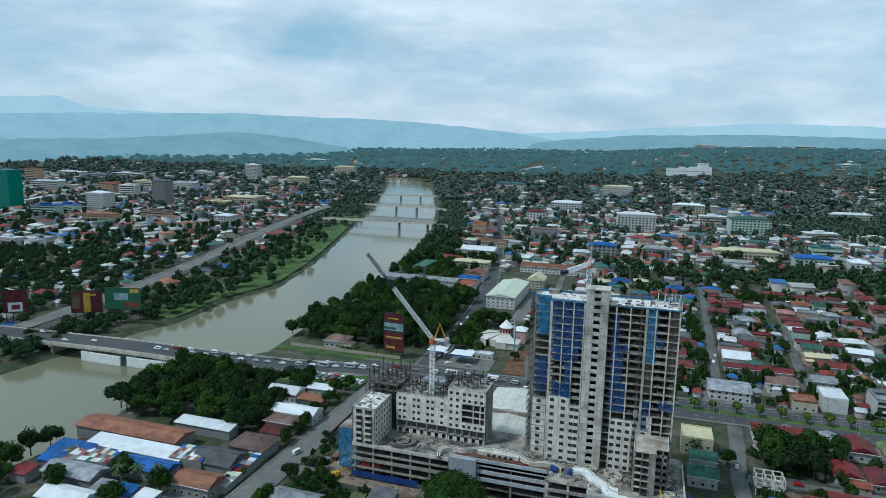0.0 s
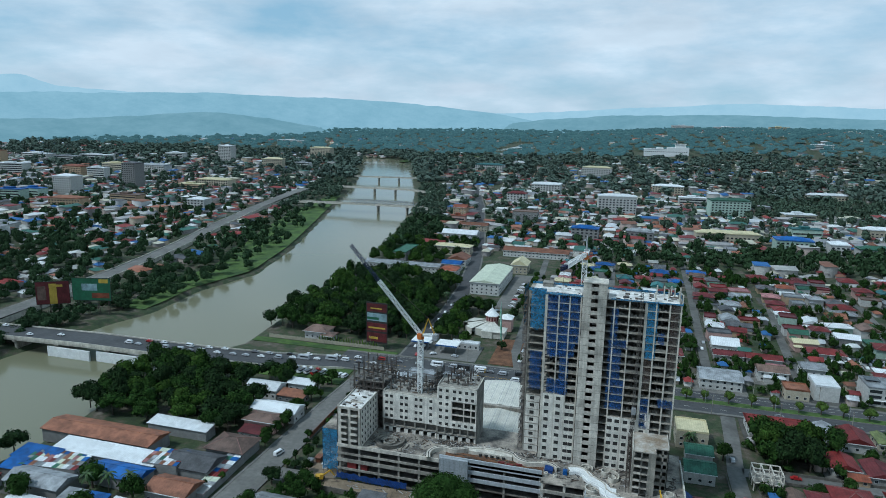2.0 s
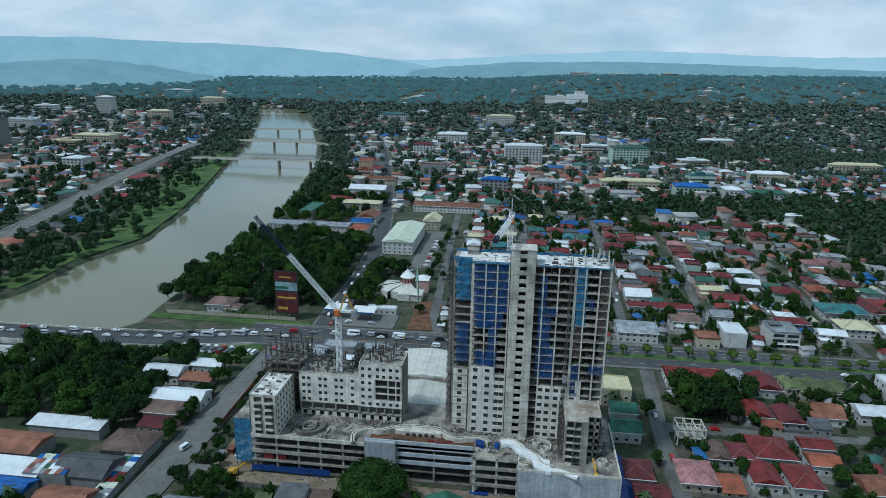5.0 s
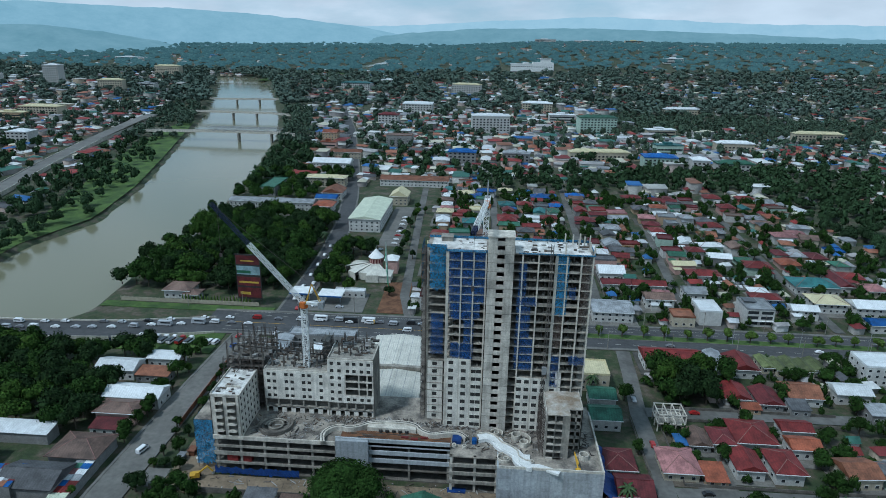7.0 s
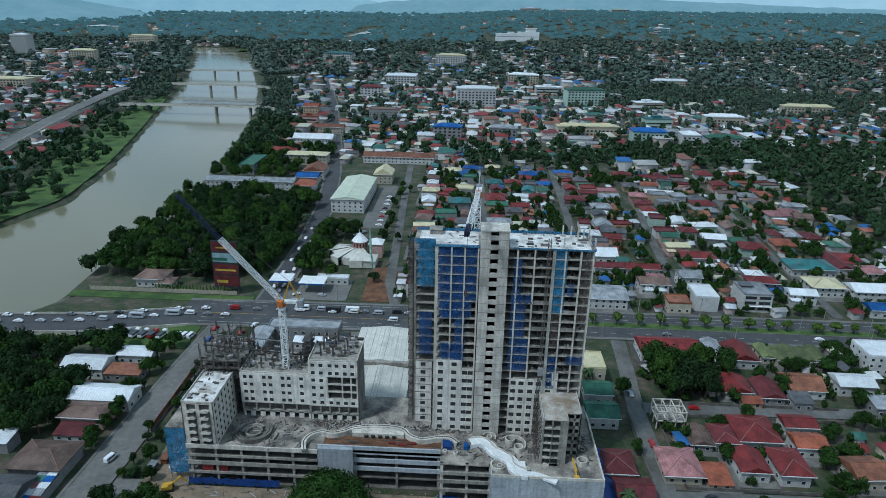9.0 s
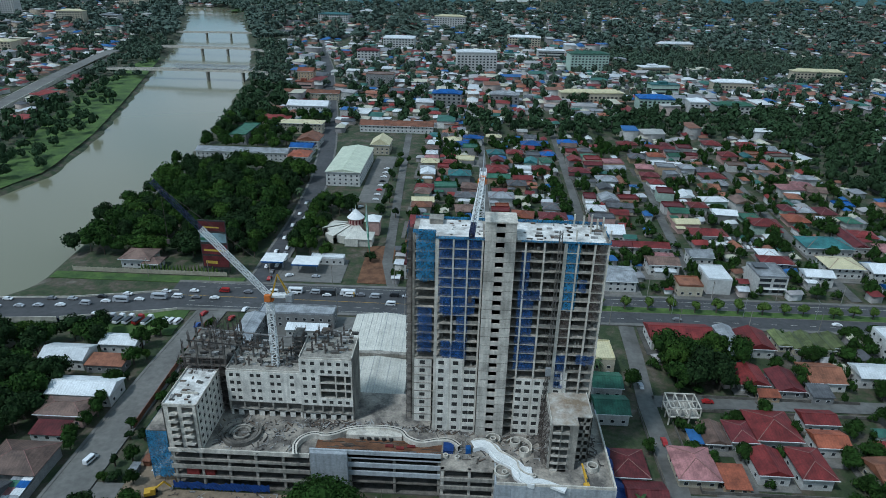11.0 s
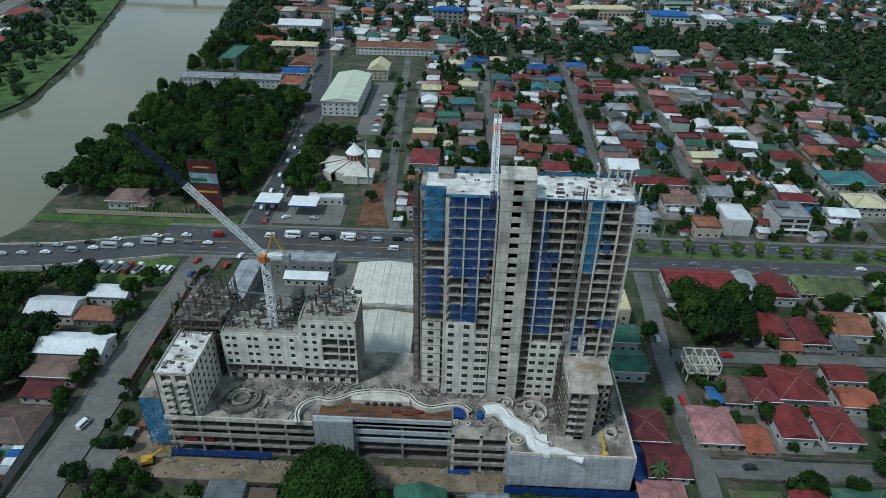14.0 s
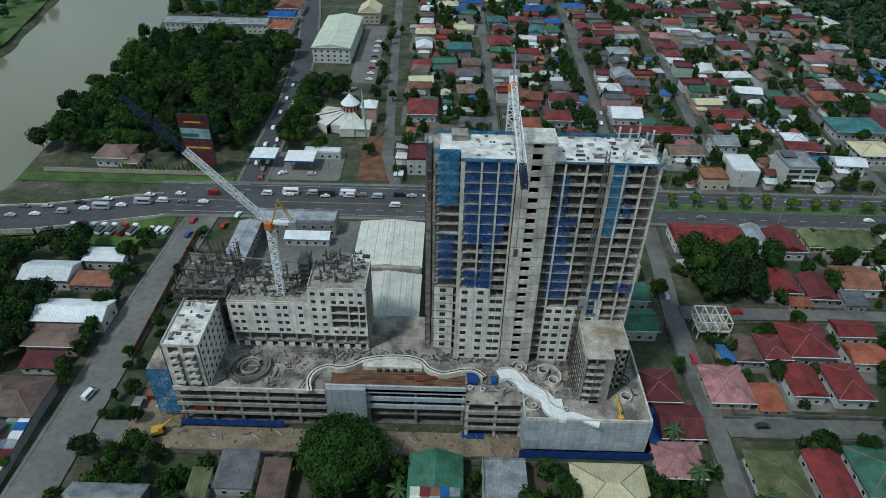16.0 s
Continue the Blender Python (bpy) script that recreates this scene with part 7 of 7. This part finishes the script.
def clear(x, y):
    if not on_land(x, y, 12) or (y < 648 and -150 < x < 245 and y > 195):
        return False
    if x > -262 and x < 60 and y < 648:
        return False
    hx = float(np.interp(y, [p[1] for p in HWY], [p[0] for p in HWY]))
    if abs(x - hx) < 19 and y < 990:
        return False
    nx = float(np.interp(y, (610, 720, 950, 1150), (-145, -165, -215, -270)))
    if y < 1150 and abs(x - nx) < 10:
        return False
    if abs(y - 358) < 18 and x > 200 or abs(y - 322) < 16 and x < -420:
        return False
    return not np.any((np.abs(FREE[:, 0] - x) < FREE[:, 2] + 5) & (np.abs(FREE[:, 1] - y) < FREE[:, 3] + 5))


def in_sight(x, y):
    """Only land that the walk looks over."""
    a = math.degrees(math.atan2(-x, y))
    return -34 < a < 56 and x * x + y * y < 3350 ** 2


hp, tp = [], []
for x0, x1, y0, y1, sx, sy in ((-1300, 900, 200, 1100, 11.6, 13.2), (-1900, 1300, 1100, 1750, 20, 21), (-2000, 1700, 1750, 3150, 36, 38)):
    for y in np.arange(y0, y1, sy):
        for x in np.arange(x0, x1, sx):
            a, b = x + rf.uniform(-0.42, 0.42) * sx, y + rf.uniform(-0.42, 0.42) * sy
            if not in_sight(a, b) or not clear(a, b):
                continue
            dn = wood_density(a, b)
            meadow = -62 < a - banks(b)[0] < 0 and 470 < b < 960
            if meadow:
                if rf.rand() < 0.45:
                    tp.append((a, b))
                continue
            if rf.rand() > dn:
                (hp if b < 1750 or rf.rand() < 0.3 and b < 2750 else tp).append((a, b))
                if rf.rand() < 0.25:
                    tp.append((a + 7, b + 7))
            else:
                tp.append((a, b))
                if b < 1100 and dn > 0.8 and rf.rand() < 0.35:
                    tp.append((a + rf.uniform(3, 9), b + rf.uniform(3, 9)))
scatter_houses("distant_houses", hp, "crowded town houses with mixed metal roofs")
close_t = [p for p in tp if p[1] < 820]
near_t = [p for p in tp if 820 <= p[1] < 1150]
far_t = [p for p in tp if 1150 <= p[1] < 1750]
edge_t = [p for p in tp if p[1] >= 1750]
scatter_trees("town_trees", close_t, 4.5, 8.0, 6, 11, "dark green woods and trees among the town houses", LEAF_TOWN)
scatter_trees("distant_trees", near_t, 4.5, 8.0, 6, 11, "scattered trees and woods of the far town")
scatter_trees("distant_woods", far_t, 9, 19, 8, 15, "woods on the far slopes, with haze in their colour", LEAF_WOOD)
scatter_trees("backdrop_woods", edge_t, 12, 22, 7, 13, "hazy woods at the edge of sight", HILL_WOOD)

sp = []
for _ in range(6000):
    a, b = rf.uniform(-64, 250), rf.uniform(200, 650)
    if b < 376 and a < 54 or 343 < b < 378 or abs(b - 291) < 7 or abs(b - 240) < 7 or any(abs(a - q) < 6 for q in (-14, 46.5, 102, 172)):
        continue
    if np.any((np.abs(FREE[:, 0] - a) < FREE[:, 2] + 1.6) & (np.abs(FREE[:, 1] - b) < FREE[:, 3] + 1.6)) or any(abs(a - p[0]) < 6.5 and abs(b - p[1]) < 6.5 for p in sp):
        continue
    sp.append((a, b))
    if len(sp) > 230:
        break
scatter_houses("yard_sheds", sp, "small lean-to sheds and outhouses between the homes", 0.0, 0.6)

# ---- vehicles ----
CARS = {}
for key, col in (("white", (0.72, 0.72, 0.72)), ("silver", (0.4, 0.41, 0.43)), ("black", (0.02, 0.02, 0.022)), ("red", (0.30, 0.02, 0.02)), ("blue", (0.02, 0.06, 0.22)), ("grey", (0.16, 0.16, 0.17)), ("yellow", (0.6, 0.35, 0.02))):
    CARS[key] = material(key + "_car_paint", col, 0.3, 1.0, 0.05, 0.0, spec=0.5)
TYRE = material("tyre_rubber", (0.02, 0.02, 0.02), 0.9, 3.0, 0.2, 0.1)


def vehicle(x, y, rot, color, kind="car", z=0.08):
    L_, W_, H_ = {"car": (4.4, 1.75, 1.45), "van": (5.0, 1.9, 2.15), "bus": (7.5, 2.3, 2.8), "truck": (7.0, 2.4, 2.9)}[kind]
    e = thing(kind, x, y, z, rot, {"car": "%s car in slow traffic or parked", "van": "%s passenger van on the road", "bus": "%s minibus on the avenue", "truck": "%s cargo truck parked on grass"}[kind] % color, kind, kind + "s")

    def body():
        mb = MB()
        w, l = W_ / 2, L_ / 2
        prof = {"car": [(-l, 0.35), (-l, 0.8), (-l * 0.72, 0.9), (-l * 0.5, H_), (l * 0.3, H_), (l * 0.55, 0.92), (l, 0.78), (l, 0.35)],
                "van": [(-l, 0.4), (-l, H_ * 0.9), (-l * 0.94, H_), (l * 0.55, H_), (l * 0.86, 1.15), (l, 1.0), (l, 0.4)],
                "bus": [(-l, 0.4), (-l, H_ * 0.92), (-l * 0.96, H_), (l * 0.85, H_), (l, 1.4), (l, 0.4)],
                "truck": [(-l, 0.9), (-l, 2.0), (l * 0.42, 2.0), (l * 0.45, H_), (l * 0.9, H_), (l, 1.5), (l, 0.5), (l * 0.4, 0.5), (l * 0.38, 0.9)]}[kind]
        n = len(prof)
        k = len(mb.v)
        for sy in (-1, 1):
            mb.v += [(a, sy * w * (0.88 if b > 1.2 else 1), b) for a, b in prof]
        for i in range(n):
            j = (i + 1) % n
            mb.f.append((k + i, k + j, k + n + j, k + n + i))
            mb.m.append(0)
        mb.f += [tuple(k + i for i in range(n)), tuple(k + n + i for i in reversed(range(n)))]
        mb.m += [0, 0]
        return mb.mesh("body", CARS[color])

    def glass():
        mb = MB()
        w, l = W_ / 2, L_ / 2
        if kind == "car":
            mb.box(-l * 0.5, l * 0.32, -w * 0.93, w * 0.93, 0.95, H_ - 0.14)
            mb.face([(l * 0.33, -w * 0.8, H_ - 0.03), (l * 0.33, w * 0.8, H_ - 0.03), (l * 0.56, w * 0.85, 0.97), (l * 0.56, -w * 0.85, 0.97)])
        else:
            mb.box(-l * 0.9, l * 0.5, -w * 0.97, w * 0.97, H_ * 0.56, H_ * 0.82)
            mb.box(l * 0.8, l * 0.93, -w * 0.8, w * 0.8, H_ * 0.55, H_ * 0.72)
        return mb.mesh("glazing", GLASSY)
    part("body", cached(("car", kind, color), body), None, e)
    part("glazing", cached(("glass", kind), glass), None, e)

    def wheel():
        mb = MB()
        for k in range(10):
            a, b = 2 * math.pi * k / 10, 2 * math.pi * (k + 1) / 10
            mb.face([(0.33 * math.cos(a), -0.1, 0.33 * math.sin(a)), (0.33 * math.cos(b), -0.1, 0.33 * math.sin(b)), (0.33 * math.cos(b), 0.1, 0.33 * math.sin(b)), (0.33 * math.cos(a), 0.1, 0.33 * math.sin(a))])
        for s in (-0.1, 0.1):
            mb.face([(0.33 * math.cos(2 * math.pi * k / 10), s, 0.33 * math.sin(2 * math.pi * k / 10)) for k in range(10)])
        return mb.mesh("wheel", TYRE)
    for sx in (-0.32, 0.32):
        for sy in (-1, 1):
            part("wheel", cached("wheel", wheel), None, e).location = (sx * L_, sy * (W_ / 2 - 0.08), 0.33)
    return e


rv = random.Random(9)
PAL = ("white", "white", "white", "silver", "white", "black", "white", "silver", "white", "grey", "red", "white")


def bridge_z(x):
    return float(np.interp(x, (-620, -520, -440, -330, -262, -215, -168, 900), (1.5, 4, 6.2, 7, 5.8, 3.0, 0.1, 0.0)))


def bridge_y(x):
    return float(np.interp(x, (-620, -440, -330, -262, -215, -168, -130, 60), (322, 322, 327, 330, 340, 357, 358, 360)))


x = -300
while x < -25:
    if not -142 < x < -118:
        kind = rv.choice(("car", "car", "car", "van", "bus"))
        vehicle(x, bridge_y(x) - 3 + (7.5 if x > -115 else 0) + rv.uniform(-0.4, 0.4), 180, rv.choice(PAL), kind, bridge_z(x) + 0.1)
    x += rv.uniform(6.0, 10.5)
x = -290
while x < -60:
    vehicle(x, bridge_y(x) + 3.2 + rv.uniform(-0.5, 0.5), 0 if x < -150 else 180, rv.choice(PAL), rv.choice(("car", "car", "van")), bridge_z(x) + 0.1)
    x += rv.uniform(9, 19)
vehicle(-83, 362, 180, "yellow", "van")
vehicle(-62, 355, 180, "white", "van")
for x, y in ((-370, 318), (-400, 327), (-350, 323), (-440, 325)):
    vehicle(x, y, 0, "white", "car", bridge_z(x) + 0.1)
for x, y, c in ((75, 352, "grey"), (120, 366, "silver"), (150, 353, "white"), (-130, 345, "white"), (-134, 337, "red"), (-147, 330, "blue"), (-150, 245, "white"), (-148, 340, "red")):
    vehicle(x, y, 0 if x > 0 else 75, c, "van" if y == 245 else "car")
for k in range(12):
    vehicle(-127.5 + rv.uniform(-0.6, 0.6), 376 + k * 7.2, 92, rv.choice(PAL), "car")
    if k % 2:
        vehicle(-132.5, 380 + k * 9, 90, rv.choice(PAL), "car")
for k in range(10):
    vehicle(-226 + k * 2.7, 330, 75, rv.choice(("blue", "blue", "white", "grey")), "car", 0.03)
for k in range(7):
    vehicle(-197 + k * 4.4, 331, 78, ("white", "red", "silver", "white", "white", "red", "white")[k], "truck", 0.03)
for k in range(3):
    vehicle(-163 + k * 3, 332, 78, "white", "van", 0.03)
for k in range(13):
    for j in range(3):
        vehicle(113 + k * 3.3, 436 + j * 6, 88, rv.choice(PAL), "car", 0.03)
for k in range(8):
    vehicle(-88, 490 + k * 9, 90 + 80, rv.choice(PAL), "car", 0.03)
for x, y, r in ((46, 300, 90), (47, 268, 90), (46, 440, 90), (48, 452, 90), (60, 240, 5), (70, 292, 0), (-118, 380, 30), (-104, 380, 0), (-125, 398, 90)):
    vehicle(x, y, r, rv.choice(PAL))
for x, y in ((-100, 470, ), (-96, 476), (-108, 480)):
    vehicle(x, y, rv.uniform(0, 90), "white")

# utility poles along the avenue
for x in range(-190, 260, 32):
    for y in (373.5, 346.0):
        if x < -130 and y < 350:
            continue
        e = thing("utility_pole", x + (8 if y < 350 else 0), y, 0, 0, "grey concrete utility pole with a crossarm", "utility pole", "utility poles")
        part("pole", cached("pole", lambda: MB().tube(0, 0, 0, 10.5, 0.18, 0.11, 8).mesh("pole", CONCRETE)), None, e)
        part("crossarm", cached("xarm", lambda: MB().box(-0.09, 0.09, -1.1, 1.1, 9.4, 9.55).mesh("crossarm", BARK)), None, e)
for x in range(40, 250, 34):
    e = thing("street_lamp", x, 357.6, 0.3, 0, "tall grey street lamp with twin arms", "street lamp", "street lamps")
    part("pole", cached("lpole", lambda: MB().tube(0, 0, 0, 9.5, 0.12, 0.07, 8).mesh("pole", STEEL)), None, e)
    part("arm", cached("larm", lambda: MB().bar((0, 0, 9.4), (0, 2, 9.9), 0.1).bar((0, 0, 9.4), (0, -2, 9.9), 0.1).mesh("arm", STEEL)), None, e)

# ---- pool deck ----
Z = DECK


def arc_line(cx, cy, r, a0, a1, n=24):
    return [(cx + r * math.cos(math.radians(a0 + (a1 - a0) * i / n)), cy + r * math.sin(math.radians(a0 + (a1 - a0) * i / n))) for i in range(n + 1)]


solo("pool_pit", MB().box(-72, -32, 237.7, 245.5, Z, Z + 0.06), SOIL, "muddy brown bottom of an unfinished pool", "pool", "structure")
def eased(pts, n=6):
    """A smooth line through the corners of a plan."""
    out = []
    for i in range(len(pts) - 1):
        a, b, c, d = (Vector(pts[max(0, min(len(pts) - 1, i + o))]) for o in (-1, 0, 1, 2))
        for k in range(n):
            q = k / n
            out.append(tuple(0.5 * (2 * b + (c - a) * q + (2 * a - 5 * b + 4 * c - d) * q * q + (3 * b - a - 3 * c + d) * q * q * q)))
    return out + [tuple(pts[-1])]


rim = eased([(-77.0, 235.0), (-78.1, 239.3), (-76.8, 243.0), (-73.4, 245.1), (-69.6, 244.6), (-65.9, 245.9), (-62.7, 248.1), (-56.8, 249.5), (-49.9, 249.6), (-45.5, 248.3), (-42.8, 245.1), (-38.6, 243.5), (-33.5, 244.8), (-29.3, 245.0), (-26.3, 242.4)])
pool = thing("pool", -52, 246, Z, 0, "unfinished pool with a winding pale concrete rim", "pool")
P(MB().ribbon(rim, 1.5, Z, Z + 1.9), "rim", CONCRETE_L, pool)
P(MB().ribbon([(a, b + 0.1) for a, b in rim], 0.35, Z + 1.9, Z + 1.93), "gutter", DARK, pool, "dark gutter along the rim")
solo("pool_bar", MB().box(-63, -45, 245.4, 247.5, Z, Z + 1.6).box(-60, -47, 247.5, 250, Z, Z + 1.4), CONCRETE_L, "pale concrete island behind the pool", "pool island")
mb = MB()
rb = random.Random(17)
for k in range(5):
    mb.tube(-58 + k * 2.4, 245.32, Z + 0.1, Z + 1.0, 0.7, 0.7, 10)
# no recess is cut; near-black drums stand in for the shaded arches
solo("pool_arches", mb, DARK, "dark drums painting the shade of arches on the pool island", "recess")
for k in range(26):
    x = -71 + rb.random() * 37
    y = rb.uniform(238.2, 244.8)
    ob = solo("timber", MB().box(x, x + rb.uniform(2, 6), y, y + 0.2, Z + 0.06, Z + 0.25), rb.choice((BARK, CONCRETE_D, REBAR)), "timber length lying in the unfinished pool", "timber")
    tagged(ob, group="timber lengths in the pool")
for x, y in ((-50, 242), (-46.5, 241.2), (-43, 242.2)):
    solo("form_panel", MB().box(x, x + 2.6, y, y + 1.1, Z + 0.06, Z + 0.5), ROOFS["red"], "red formwork panel in the pool pit", "formwork")
# white slide way
sm = eased([(-22.1, 244.0), (-19.0, 244.8), (-16.1, 243.3), (-14.0, 239.9), (-10.9, 237.8), (-8.5, 235.4), (-7.9, 232.1), (-5.3, 229.9), (-1.6, 229.9), (2.1, 228.4), (5.3, 226.9)], 5)
solo("lazy_river", MB().ribbon(sm[:38], 4.2, Z, Z + 1.0).ribbon(sm[34:], 2.0, Z, Z + 0.8), WHITE, "winding white coated water channel on the deck", "water channel")
for s in (-1, 1):
    solo("channel_wall", MB().ribbon([(a, b + s * 2.1) for a, b in sm[:38]], 0.35, Z, Z + 1.5), WHITE if s < 0 else CONCRETE_L, "white side wall of the winding channel", "channel wall")
solo("channel_step", MB().box(-8.6, -4.2, 231.4, 235.4, Z, Z + 1.1), WHITE, "white flat landing at the end of the channel", "landing")
for x, y, r, h in ((-8.6, 246, 1.7, 2.0), (-6.0, 242, 1.6, 1.9), (14.4, 236.5, 1.7, 1.9), (-15.6, 247.6, 1.0, 1.2), (-12.5, 232.8, 0.9, 1.2), (-3.8, 232, 0.9, 1.1), (-27, 238.4, 0.8, 1.1), (-30.6, 239, 0.8, 1.1)):
    pl = thing("round_planter", x, y, Z, 0, "round pale concrete planter ring on the deck", "planter", "round planters")
    part("ring", MB().ring(0, 0, 0, h, r, 0.3), CONCRETE_L, pl)
    part("fill", MB().tube(0, 0, 0, 0.3, r - 0.3, r - 0.3, 16), DARK, pl)
solo("planter_wall", MB().ribbon(arc_line(-7.6, 244.4, 4.2, -60, 150, 20), 0.35, Z, Z + 1.3), CONCRETE_L, "curved planter wall on the deck", "planter")
solo("planter_wall", MB().ribbon(arc_line(-13, 233.4, 2.4, 100, 330, 16), 0.35, Z, Z + 1.2), CONCRETE_L, "curved planter wall at the deck edge", "planter")
solo("planter_wall", MB().ribbon(arc_line(-15.6, 247.6, 2.2, -40, 170, 16), 0.35, Z, Z + 1.2), CONCRETE_L, "curved planter wall beside the channel", "planter")
solo("blue_tank", MB().box(-24.4, -22.8, 240.8, 243.2, Z, Z + 1.5).box(-24.2, -23.0, 241, 243, Z + 1.5, Z + 1.7), ROOFS["blue"], "bright blue water tank on the deck", "tank")
solo("tarpaulin", MB().box(-31.5, -28.2, 240.4, 245, Z + 1.2, Z + 1.3).box(-31.4, -28.3, 240.5, 240.7, Z, Z + 1.2), TARP, "blue tarpaulin over a small deck hut", "tarpaulin")
solo("blue_box", MB().box(-32.5, -26, 232.6, 235, 0, 0.4), TARP, "blue sheet laid on the mud", "tarpaulin")
sl = thing("spiral_slab", -97, 245, Z, 0, "dark curved concrete ring walls of a round pool", "pool ring")
for r, a0, a1, h, m in ((6.0, -170, 40, 1.5, CONCRETE_D), (4.9, -160, 30, 1.2, CONCRETE_D), (2.6, 0, 350, 0.9, CONCRETE), (3.6, 40, 200, 1.0, CONCRETE)):
    part("ring_wall", MB().ribbon(arc_line(0, 0, r, a0, a1, 30), 0.7, 0, h), m, sl)
part("ring_floor", MB().tube(0, 0, 0.0, 0.05, 6.0, 6.0, 30), CONCRETE_D, sl)
yl = thing("concrete_boom", 11.2, 232.5, Z, 12, "folded yellow concrete placing boom", "machine")
part("boom", MB().bar((0, -3, 0.4), (0.4, 3, 3.2), 0.4).bar((0.4, 3, 3.2), (0.3, -2, 2.0), 0.3), YELLOW, yl, "yellow lattice boom")
part("base", MB().box(-0.8, 0.8, -3.6, -2.2, 0, 0.7), YELLOW, yl)
ex = thing("excavator", -123, 231.5, 0.05, 20, "yellow excavator standing on bare earth", "excavator")
part("tracks", MB().box(-1.8, 1.8, -1.4, -0.8, 0, 0.9).box(-1.8, 1.8, 0.8, 1.4, 0, 0.9), TYRE, ex)
part("house", MB().box(-1.9, 1.4, -1.3, 1.3, 1.0, 2.2).box(0.1, 1.4, -1.25, 0.0, 2.2, 3.1), YELLOW, ex)
part("boom", MB().bar((1.2, 0.4, 1.9), (4.2, 0.4, 4.2), 0.5).bar((4.2, 0.4, 4.2), (6.0, 0.4, 1.6), 0.4), YELLOW, ex)
part("bucket", MB().box(5.5, 6.4, 0, 0.9, 0.7, 1.6), STEEL, ex)
for x, y, m in ((-113, 235.2, "red"), (-108, 235.2, "red")):
    solo("steel_container", MB().box(x, x + 4, y + 1.6, y + 3.4, 4.5, 7.0), ROOFS[m], "red steel container under the podium slab", "container")
mb = MB()
for k in range(1000):
    x = rb.uniform(-105, 18)
    y = rb.uniform(238, 253)
    if -78 < x < -28 and y < 250:
        y = rb.uniform(249.6, 253.2)
    s, a, q = rb.uniform(0.08, 0.42), rb.uniform(0, 6.28), rb.choice((0.4, 0.7, 1.2, 2.6))
    mb.bar((x, y, Z + s * 0.4), (x + q * math.cos(a), y + q * math.sin(a), Z + s * rb.uniform(0.4, 1.4)), s, s * rb.uniform(0.4, 1.0))
tagged(solo("deck_debris", mb, RUBBLE, "timber, blocks and rubble strewn on the deck", "building debris"), kind="stuff")
mb = MB()
for k in range(160):
    x, y = rb.uniform(-118, -16), rb.uniform(227, 235.5)
    s, a, q = rb.uniform(0.08, 0.4), rb.uniform(0, 6.28), rb.choice((0.4, 0.8, 1.6, 3.4))
    mb.bar((x, y, s * 0.4), (x + q * math.cos(a), y + q * math.sin(a), s * rb.uniform(0.4, 1.2)), s, s * rb.uniform(0.4, 1.0))
tagged(solo("yard_debris", mb, RUBBLE, "planks and rubble in the muddy yard", "building debris"), kind="stuff")
for k in range(6):
    solo("site_shack", MB().box(-134 + k * 2.6, -131.8 + k * 2.6, 240 + (k % 3) * 4, 243 + (k % 3) * 4, 0, 2.2).box(-134.3 + k * 2.6, -131.5 + k * 2.6, 239.6 + (k % 3) * 4, 243.4 + (k % 3) * 4, 2.2, 2.32), rb.choice((ROOFS["rust"], ROOFS["white"], ROOFS["grey"])), "small site shack of weathered metal sheets", "shack")

# ---- the plan, drawn out along the camera's sight lines ----
# near the camera's midway stand; things keep their place as seen from here
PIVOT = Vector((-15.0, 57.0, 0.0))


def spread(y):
    """How much the plan is drawn out at the distance y to keep its place in the camera's view."""
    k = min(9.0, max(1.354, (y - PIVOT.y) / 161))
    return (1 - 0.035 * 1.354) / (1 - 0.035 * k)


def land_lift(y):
    """The lift beyond the last reach of the river that keeps far land on the camera's sight lines."""
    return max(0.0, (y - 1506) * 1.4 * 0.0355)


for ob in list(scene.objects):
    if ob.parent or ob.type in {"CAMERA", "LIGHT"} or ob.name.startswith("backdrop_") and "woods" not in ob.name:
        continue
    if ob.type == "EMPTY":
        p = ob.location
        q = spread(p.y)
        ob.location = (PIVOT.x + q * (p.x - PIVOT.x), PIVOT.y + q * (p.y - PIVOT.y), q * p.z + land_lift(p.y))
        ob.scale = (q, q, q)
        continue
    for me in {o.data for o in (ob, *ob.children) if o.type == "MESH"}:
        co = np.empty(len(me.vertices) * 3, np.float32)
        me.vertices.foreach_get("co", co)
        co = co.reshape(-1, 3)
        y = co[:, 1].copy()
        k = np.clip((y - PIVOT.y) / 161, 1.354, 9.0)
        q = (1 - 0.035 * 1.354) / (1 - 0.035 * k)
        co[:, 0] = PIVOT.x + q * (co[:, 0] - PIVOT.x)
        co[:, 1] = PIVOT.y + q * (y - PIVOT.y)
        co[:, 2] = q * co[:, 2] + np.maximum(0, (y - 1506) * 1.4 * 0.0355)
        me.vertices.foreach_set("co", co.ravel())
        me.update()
